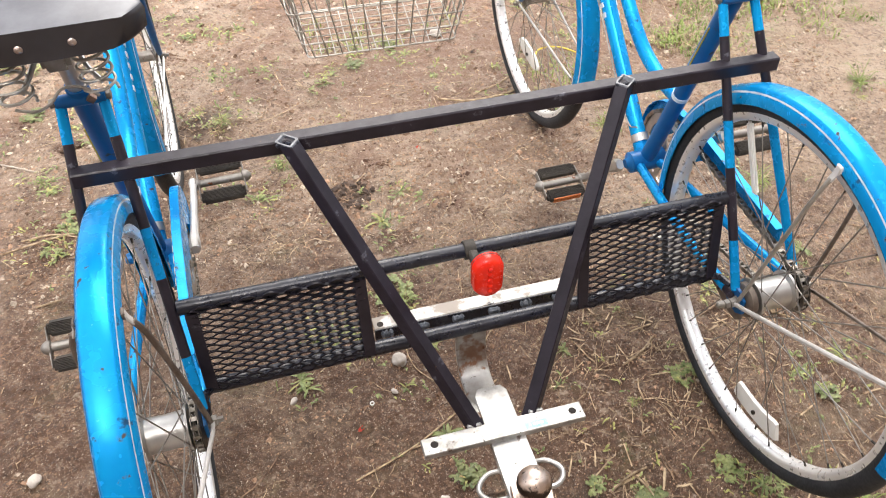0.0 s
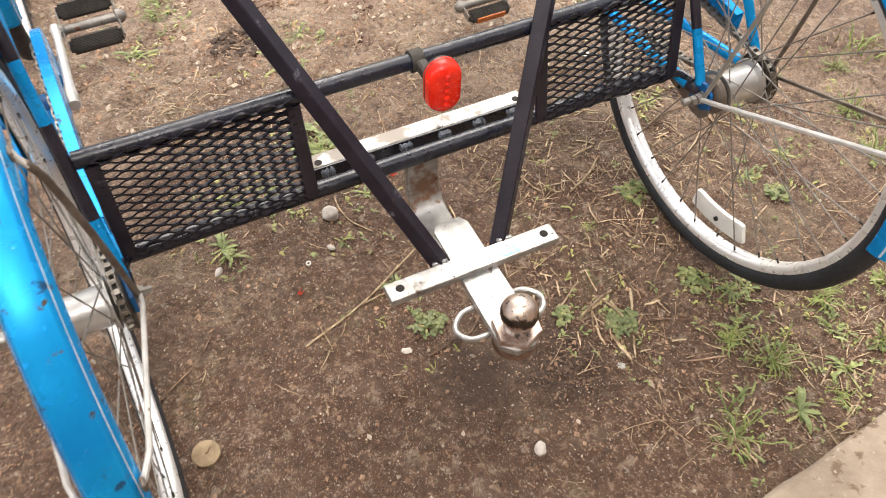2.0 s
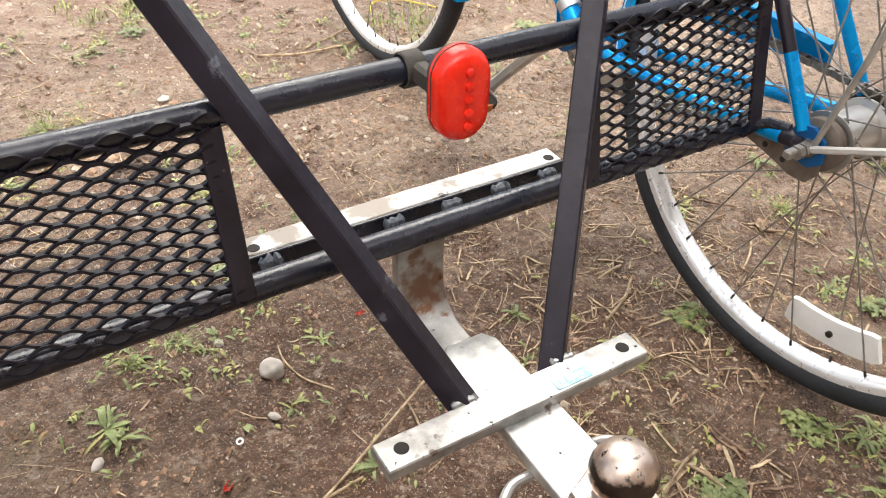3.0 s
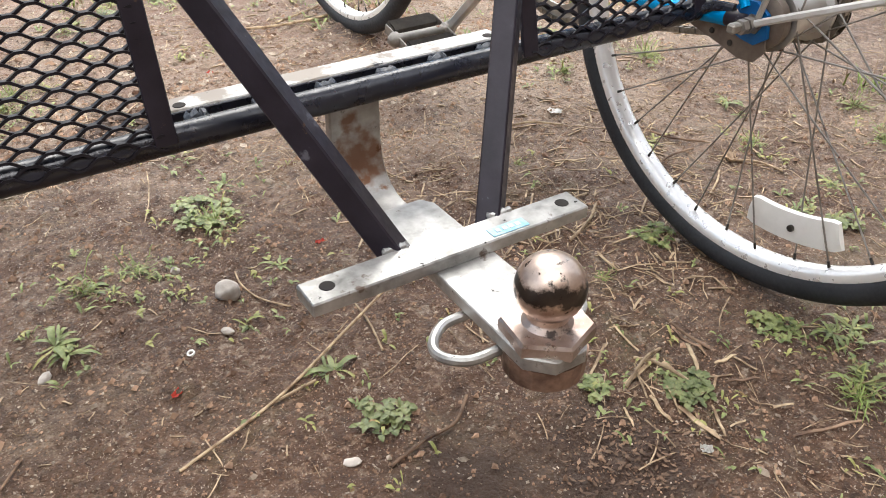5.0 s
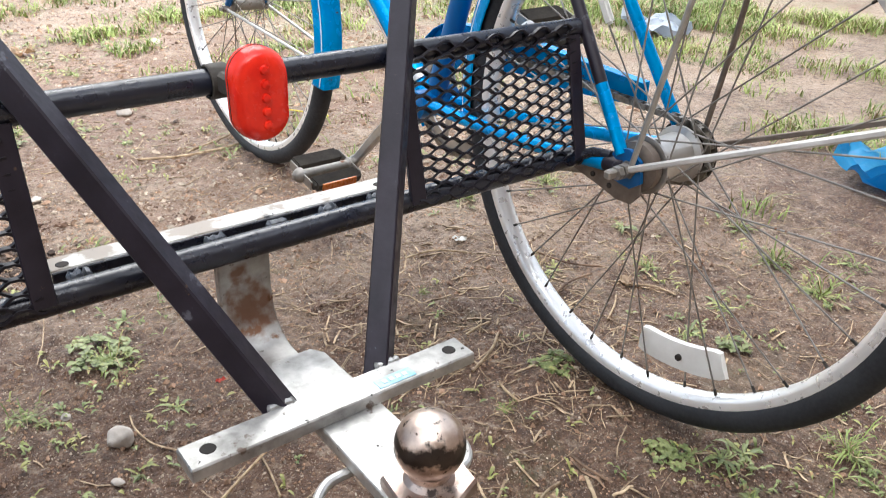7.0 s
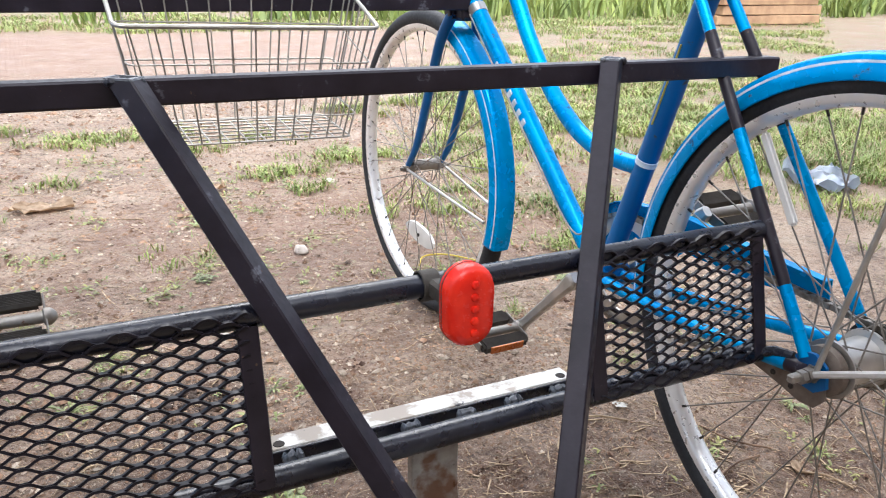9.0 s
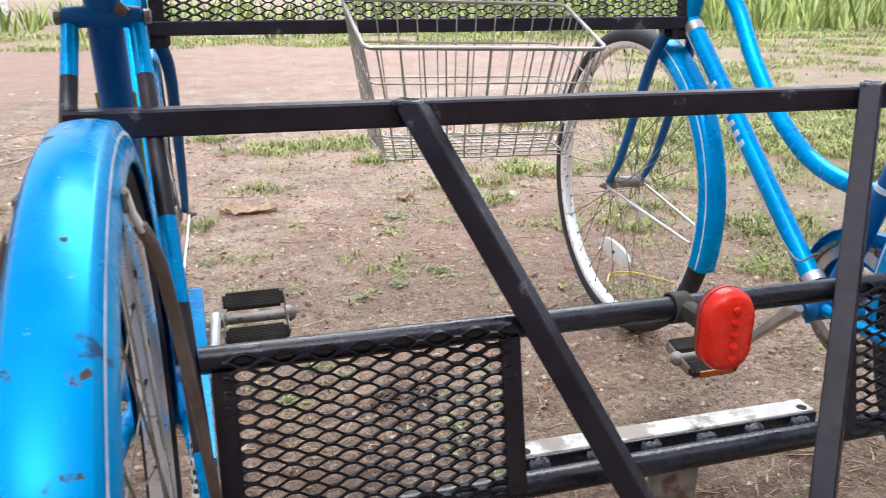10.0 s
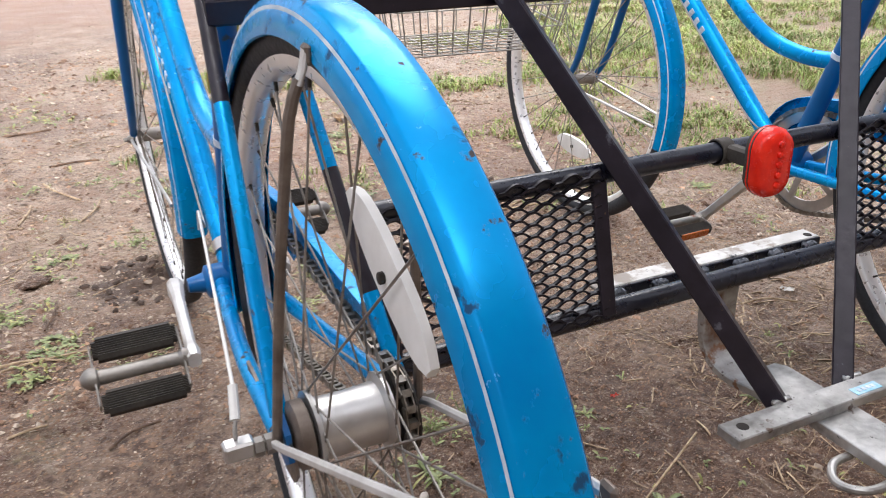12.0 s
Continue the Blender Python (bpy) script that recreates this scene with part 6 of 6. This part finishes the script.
def scatter_litter():
    """Small dead leaf scraps, darker and redder than the soil."""
    r = random.Random(21)
    verts, faces = [], []
    for k in range(9500):
        if k > 5000:
            y = 0.75 + 3.6 * r.random() ** 1.5
            x = r.uniform(-2.0, 1.5)
        elif r.random() < 0.6:
            hx, hy, sp = r.choice([(0.133, -0.159, 0.05), (0.163, -0.189, 0.07), (0.33, -0.20, 0.09), (0.55, -0.30, 0.15), (0.60, 0.30, 0.20), (0.35, 0.25, 0.18), (0.85, 0.2, 0.3), (-0.1, 0.83, 0.04), (0.3, 0.9, 0.25), (-0.4, 1.2, 0.1)])
            x, y = r.gauss(hx, sp * 0.7), r.gauss(hy, sp * 0.7)
        else:
            y = -0.5 + 6.5 * r.random() ** 1.5
            x = r.uniform(-1.2 - 0.3 * max(0, y), 1.4 + 0.3 * max(0, y))
        s = (0.0009 + (0.0026 if k <= 5000 else 0.0056) * r.random() ** 2) * (1 + 0.35 * max(0, y))
        a, z = r.uniform(0, 6.28), lie(x, y) + 0.001
        c, sn = math.cos(a), math.sin(a)
        i = len(verts)
        for px, py, pz in ((1.6, 0, r.uniform(0, 0.8)), (0, 0.6, 0.25), (-1.5, 0.1, r.uniform(0, 0.8)), (0, -0.6, 0.15)):
            verts.append((x + s * (px * c - py * sn), y + s * (px * sn + py * c), z + s * pz))
        faces.extend([(i, i + 1, i + 3), (i + 1, i + 2, i + 3)])
    joined("leaf_litter", verts, faces, litter_mat, "crumbled brown leaf litter and bark scraps", "litter")


litter_mat = material("brown_litter", (0.06, 0.032, 0.02), (0.34, 0.22, 0.14), 25, 0.7, 0.9, 0.0, 0.2, 200, 0.0005, spread=0.5)
scatter_litter()


def pebble(name, x, y, sx, sy, sz, mat, label, category="stone", seed=0):
    bm = bmesh.new()
    bmesh.ops.create_icosphere(bm, subdivisions=3, radius=1.0)
    for v in bm.verts:
        v.co *= 1 + (0.26 if mat not in (soil_mat, damp_clod) else 0.5) * noise.noise(v.co * 1.4 + Vector((seed * 3.1, 0, 0)))
        if mat not in (soil_mat, damp_clod):
            v.co *= 1 + 0.07 * noise.noise(v.co * 4.0 + Vector((0, seed * 1.7, 0)))
        else:
            v.co *= 1 + 0.22 * noise.noise(v.co * 4.5 + Vector((0, seed * 2.3, 0)))
        v.co = Vector((v.co.x * sx, v.co.y * sy, v.co.z * sz))
    ob = part(name, bm, mat, smooth=1.2)
    ob.location = (x, y, lie(x, y) + sz * (0.1 if mat == damp_clod else 0.55))
    ob.rotation_euler = (0, 0, seed * 1.3)
    return tagged(ob, label, category)


pebble("stone", -0.099, 0.289, 0.0165, 0.0155, 0.013, stone_mat, "smooth pale round stone on the soil", seed=1)
pebble("stone", 0.022, -0.270, 0.009, 0.012, 0.007, stone_mat, "small tan stone lying on the soil", seed=2)
pebble("stone", -0.795, 0.200, 0.014, 0.012, 0.008, stone_mat, "small tan stone lying on the soil", seed=3)
pebble("stone", 0.310, 1.535, 0.022, 0.018, 0.015, stone_mat, "pale rounded stone by the front wheel", seed=4)
pebble("clod", -0.790, 1.240, 0.034, 0.026, 0.011, soil_mat, "crumbly lump of brown soil", "soil clod", seed=5)
pebble("stone", -0.140, 0.370, 0.007, 0.006, 0.004, stone_mat, "tiny cream stone lying on the soil", seed=6)
pebble("stone", -0.090, -0.030, 0.009, 0.006, 0.0025, stone_mat, "flat tan stone lying on the soil", seed=7)
pebble("stone", -0.320, 0.250, 0.010, 0.006, 0.004, stone_mat, "flat tan stone lying on the soil", seed=8)
pebble("stone", -0.125, 0.215, 0.008, 0.005, 0.004, stone_mat, "small grey stone lying on the soil", seed=9)
pebble("stone", -0.01, 1.06, 0.012, 0.010, 0.006, stone_mat, "small cream stone lying on the soil", seed=10)
pebble("stone", 0.63, 2.2, 0.02, 0.016, 0.01, stone_mat, "small cream stone lying on the soil", seed=11)
for i in range(26):
    a = i * 2.4
    d = 0.012 + 0.055 * math.sqrt(i / 26)
    pebble("clod", -0.10 + d * math.cos(a), 0.83 + d * 0.8 * math.sin(a), 0.007 + 0.005 * (i % 3) / 2, 0.006 + 0.003 * (i % 4) / 3, 0.005, damp_clod, "dark crumb of freshly turned soil", "soil clod", seed=20 + i)


for i in range(22):
    a = i * 2.4 + 0.5 * math.sin(i * 1.7)
    d = 0.010 + 0.100 * math.sqrt(i / 22)
    pebble("clod", -0.602 + d * math.cos(a), 1.130 + d * 1.2 * math.sin(a), 0.006 + 0.009 * (i % 5) / 4, 0.005 + 0.006 * (i % 4) / 3, 0.004 + 0.003 * (i % 3) / 2, damp_clod, "dark crumb of freshly turned soil", "soil clod", seed=60 + i)


def scrap(name, x, y, w, h, curl, mat, label, category, seed, n=7):
    """A thin crumpled sheet lying on the ground."""
    bm = bmesh.new()
    vs = []
    for j in range(n + 1):
        row = []
        for i in range(n + 1):
            u, v = i / n - 0.5, j / n - 0.5
            rr = 1 - 0.35 * abs(noise.noise(Vector((u * 3, v * 3, seed))))
            edge = 1 - 0.5 * max(0, abs(u) + abs(v) - 0.5)
            row.append(bm.verts.new((u * w * rr * edge, v * h * rr * edge, curl * (0.5 + noise.noise(Vector((u * 4, v * 4, seed + 5)))) + curl * 0.8 * (u * u + v * v) * 2)))
        vs.append(row)
    for j in range(n):
        for i in range(n):
            bm.faces.new((vs[j][i], vs[j][i + 1], vs[j + 1][i + 1], vs[j + 1][i]))
    bmesh.ops.solidify(bm, geom=list(bm.faces), thickness=0.0008)
    ob = part(name, bm, mat, smooth=0.7)
    zmin = min(v.co.z for v in ob.data.vertices)
    ob.location = (x, y, lie(x, y) - zmin)
    ob.rotation_euler = (0, 0, seed * 0.7)
    return tagged(ob, label, category)


scrap("dead_leaf", -0.300, 2.245, 0.23, 0.12, 0.022, dry_leaf, "large curled dry brown leaf on the soil", "leaf", 9)
scrap("dead_leaf", 0.235, 2.26, 0.08, 0.07, 0.020, dry_leaf, "curled orange-brown dead leaf beside grass", "leaf", 4)
scrap("paper_scrap", 0.566, 0.477, 0.030, 0.020, 0.004, white_plastic, "small white scrap on the soil", "scrap", 3)
scrap("paper_scrap", 0.705, 0.205, 0.040, 0.022, 0.005, dry_leaf, "pale curled bark scrap by the wheel", "scrap", 6)
scrap("paper_scrap", 0.209, -0.205, 0.015, 0.012, 0.004, white_plastic, "tiny crumpled white scrap on soil", "scrap", 8)
scrap("red_scrap", 0.046, 0.330, 0.016, 0.010, 0.003, red_scrap, "small red plastic scrap among weeds", "scrap", 9)
scrap("red_scrap", -0.205, 0.150, 0.017, 0.010, 0.003, red_scrap, "small red plastic scrap on soil", "scrap", 10)
scrap("red_scrap", 0.110, 0.960, 0.016, 0.012, 0.003, red_scrap, "small red-brown chip on soil", "scrap", 12)
scrap("tarpaulin", 1.53, 0.16, 0.34, 0.22, 0.060, tarp_blue, "crumpled bright blue plastic sheet on the ground", "tarpaulin", 13, 12)
scrap("foil_bag", 2.31, 1.47, 0.34, 0.26, 0.060, foil, "crumpled grey-blue plastic bag in the grass", "bag", 15, 12)


def twig(name, pts, r, mat, label, category="twig"):
    p = [(x, y, lie(x, y) + z + r) for x, y, z in pts]
    ob = part(name, rod(curve(p, 5), r, 7), mat)
    return tagged(ob, label, category)


twig("straw_stalk", [(-0.235, 0.045, 0.0), (-0.12, 0.083, 0.004), (-0.02, 0.130, 0.010), (0.07, 0.172, 0.014)], 0.0017, straw_mat, "long golden straw stalk on the soil", "straw")
twig("straw_stalk", [(-0.13, 0.082, 0.0), (-0.105, 0.082, 0.003), (-0.075, 0.083, 0.005)], 0.0016, straw_mat, "split golden straw stalk on the soil", "straw")
twig("straw_stalk", [(0.022, 0.180, 0.0), (0.018, 0.135, 0.002), (0.010, 0.090, 0.0)], 0.0013, straw_mat, "short golden straw stalk on the soil", "straw")
twig("twig", [(-0.06, -0.055, 0.0), (-0.02, -0.050, 0.004), (0.02, -0.045, 0.002), (0.05, -0.020, 0.004)], 0.0018, litter_mat, "thin dark crooked twig on the soil")
twig("twig", [(-0.075, 0.33, 0.0), (-0.078, 0.30, 0.006), (-0.070, 0.26, 0.003), (-0.045, 0.22, 0.0)], 0.0012, straw_mat, "thin bent dry stem beside the stone")
twig("twig", [(0.22, 1.16, 0.0), (0.30, 1.12, 0.006), (0.40, 1.13, 0.004), (0.47, 1.16, 0.0)], 0.003, straw_mat, "dry broken stick by the front wheel")
twig("twig", [(0.33, 0.15, 0.0), (0.38, 0.17, 0.004), (0.42, 0.20, 0.0)], 0.0022, straw_mat, "dry broken stick on the soil")
twig("twig", [(0.20, -0.10, 0.0), (0.24, -0.085, 0.006), (0.275, -0.075, 0.0)], 0.0019, straw_mat, "dry split stick on the soil")
twig("twig", [(0.24, -0.07, 0.0), (0.252, -0.10, 0.003), (0.265, -0.135, 0.0)], 0.0019, straw_mat, "dry split stick on the soil")
twig("twig", [(-0.52, 0.02, 0.0), (-0.45, 0.06, 0.004), (-0.40, 0.09, 0.003), (-0.36, 0.14, 0.0)], 0.0012, litter_mat, "thin dark twig beside the wheel")
twig("twig", [(-0.86, 1.14, 0.0), (-0.91, 1.17, 0.005), (-0.97, 1.21, 0.0)], 0.0022, cord_mat, "short pale peeled stick on the soil")
twig("twig", [(-0.985, 1.02, 0.0), (-0.968, 0.97, 0.004), (-0.975, 0.91, 0.0)], 0.0020, cord_mat, "short pale curved stick on the soil")
twig("twig", [(-0.98, 0.83, 0.0), (-0.80, 0.86, 0.006), (-0.66, 0.86, 0.004), (-0.56, 0.90, 0.0)], 0.0022, straw_mat, "long thin dry stalk on the soil")
twig("twig", [(-1.15, 1.62, 0.0), (-1.05, 1.60, 0.01), (-0.93, 1.62, 0.0)], 0.0030, litter_mat, "dark fallen twig on the soil")
twig("twig", [(-1.18, 1.70, 0.0), (-1.06, 1.72, 0.01), (-0.95, 1.69, 0.0)], 0.0030, litter_mat, "dark fallen twig on the soil")
for x0, y0, x1, y1, dark in ((-1.201, 2.034, -1.185, 2.214, 0), (-1.154, 2.002, -1.051, 2.008, 0), (-1.17, 1.846, -0.977, 1.76, 1), (-1.12, 1.663, -0.942, 1.694, 1), (-0.828, 1.646, -0.799, 1.792, 0),
                             (-0.766, 1.986, -0.675, 1.774, 0), (-0.892, 2.626, -0.734, 2.658, 1), (-0.748, 2.176, -0.603, 2.163, 1), (-0.687, 1.591, -0.626, 1.751, 0), (-0.828, 0.647, -0.773, 0.652, 0),
                             (-0.692, 0.54, -0.615, 0.584, 1), (-0.773, 0.988, -0.751, 1.108, 1), (0.645, 0.361, 0.711, 0.262, 1), (0.697, 0.199, 0.739, 0.128, 0), (0.543, 0.228, 0.677, 0.256, 1),
                             (0.441, 0.471, 0.551, 0.435, 0), (0.583, 0.134, 0.657, 0.182, 0), (0.329, 1.164, 0.465, 1.235, 0), (0.347, 0.112, 0.334, 0.059, 0), (0.38, 0.225, 0.432, 0.235, 0),
                             (0.316, -0.045, 0.32, -0.106, 1), (-0.878, 0.876, -0.735, 0.844, 0)):
    bend = 0.10 * math.sin(57.0 * x0 + 31.0 * y0)
    mid = ((x0 + x1) / 2 - bend * (y1 - y0), (y0 + y1) / 2 + bend * (x1 - x0), 0.005)
    twig("stalk", [(x0, y0, 0.0), mid, (x1, y1, 0.001)], 0.0016 + 0.0007 * max(0.0, y0), litter_mat if dark else straw_mat,
         "thin dark dead stalk on the soil" if dark else "pale dry broken stalk on the soil", "stalk")
twig("wire", [(0.555, 1.29, 0.0), (0.59, 1.335, 0.006), (0.66, 1.33, 0.008), (0.735, 1.235, 0.0)], 0.0022, yellow_decal, "thin yellow wire loop on the ground", "wire")
twig("rope", [(-1.75, 2.35, 0.0), (-1.35, 2.52, 0.004), (-1.17, 2.66, 0.004), (-1.22, 2.42, 0.004), (-1.45, 2.24, 0.0)], 0.0030, cord_mat, "loop of pale cord on the soil", "cord")
twig("rope", [(-2.0, 3.3, 0.0), (-1.5, 3.45, 0.004), (-1.20, 3.60, 0.004), (-1.30, 3.2, 0.004), (-2.1, 2.9, 0.0)], 0.0032, cord_mat, "loop of pale cord on the soil", "cord")
twig("rope", [(-1.9, 3.9, 0.0), (-1.5, 3.85, 0.004), (-1.18, 4.1, 0.0)], 0.0030, cord_mat, "strand of pale cord on the soil", "cord")
twig("cable", [(-1.55, 1.86, 0.0), (-1.36, 2.10, 0.01), (-1.28, 2.22, 0.02), (-1.25, 2.05, 0.01), (-1.40, 1.75, 0.0)], 0.0050, rubber, "loop of black cable on the soil", "cable")


def reed(kind, x0, y0, x1, y1, w):
    """A flat split piece of dry reed or bark."""
    pts = []
    for i in range(6):
        t = i / 5
        x, y = x0 + (x1 - x0) * t, y0 + (y1 - y0) * t
        pts.append((x, y, max(lie(x, y), 0.0) + 0.0022 + 0.0012 * math.sin(i * 1.9)))
    bm = sweep(bmesh.new(), pts, rect(w, 0.0018, 0.0004), scales=[0.8, 1.0, 1.1, 0.95, 1.05, 0.6])
    ob = part("reed", bm, straw_mat if kind == "s" else litter_mat)
    tagged(ob, "flat broken piece of dry golden reed" if kind == "s" else "dark brown broken stick on the soil", "reed" if kind == "s" else "stick")


for item in ("s 0.202 -0.096 0.261 -0.086 0.0050",
             "s 0.258 -0.095 0.266 -0.123 0.0045",
             "s 0.226 -0.150 0.231 -0.203 0.0055",
             "s 0.259 -0.166 0.238 -0.203 0.0030",
             "s 0.305 -0.086 0.285 -0.123 0.0045",
             "d 0.308 -0.052 0.312 -0.110 0.0036",
             "d 0.300 -0.150 0.334 -0.165 0.0034",
             "s 0.179 -0.120 0.170 -0.144 0.0026",
             "s 0.310 -0.123 0.338 -0.128 0.0036",
             "d 0.295 -0.239 0.371 -0.262 0.0034",
             "s 0.210 -0.125 0.207 -0.161 0.0040"):
    kind, *place = item.split()
    reed(kind, *[float(q) for q in place])

# little plastic washer
ob = part("washer", arc_sweep(bmesh.new(), (0, 0), 0, 360, 16, [(-0.0012, 0.0026), (-0.0012, 0.0046), (0.0012, 0.0046), (0.0012, 0.0026)], full=True), white_plastic)
ob.location = (-0.174, 0.198, lie(-0.174, 0.198) + 0.002)
ob.rotation_euler = (0, radians(75), 0.4)
tagged(ob, "tiny white plastic washer on the soil", "washer")
# wood disc
bm = lathe(bmesh.new(), [(0.0, 0.019), (0.001, 0.021), (0.007, 0.021), (0.008, 0.019)], seg=24, axis="z")
for v in bm.verts:
    v.co.x *= 1 + 0.08 * noise.noise(v.co * 40)
box(bm, (0.004, 0.003, 0.009), (0.012, 0.004, 0.004), 0.001, Euler((0, 0, 0.8)).to_matrix())
ob = part("wood_disc", bm, wood_end)
ob.location = (-0.431, -0.066, lie(-0.431, -0.066) - 0.001)
tagged(ob, "round slice of pale cut wood on soil", "wood disc")


def board_stack():
    s = thing("board_stack", "stack of weathered orange-brown boards in the weeds", "boards", at=(10.5, 9.3, 0))
    for i in range(4):
        bm = box(bmesh.new(), (0.05 * (i % 2), 0, 0.08 + i * 0.15), (2.2, 0.5, 0.14), 0.01, Euler((0, 0, 0.04 * (i % 3 - 1))).to_matrix())
        part("board", bm, crate_wood, s)
    part("sleeper", box(bmesh.new(), (-0.6, 0, 0.0), (0.12, 0.5, 0.06), 0.005), crate_wood, s)


board_stack()


def far_panel():
    p = thing("panel_sign", "white and blue plastic panel leaning at the far edge", "panel", at=(-3.45, 13.6, 0))
    part("sheet", box(bmesh.new(), (0, 0, 0.45), (0.5, 0.03, 0.9), 0.004, Euler((0.15, 0.1, 0.1)).to_matrix()), white_steel, p, "white sheet")
    part("stripe", box(bmesh.new(), (-0.13, -0.025, 0.45), (0.12, 0.012, 0.8), 0.003, Euler((0.15, 0.1, 0.1)).to_matrix()), label_blue, p, "blue stripe")


far_panel()
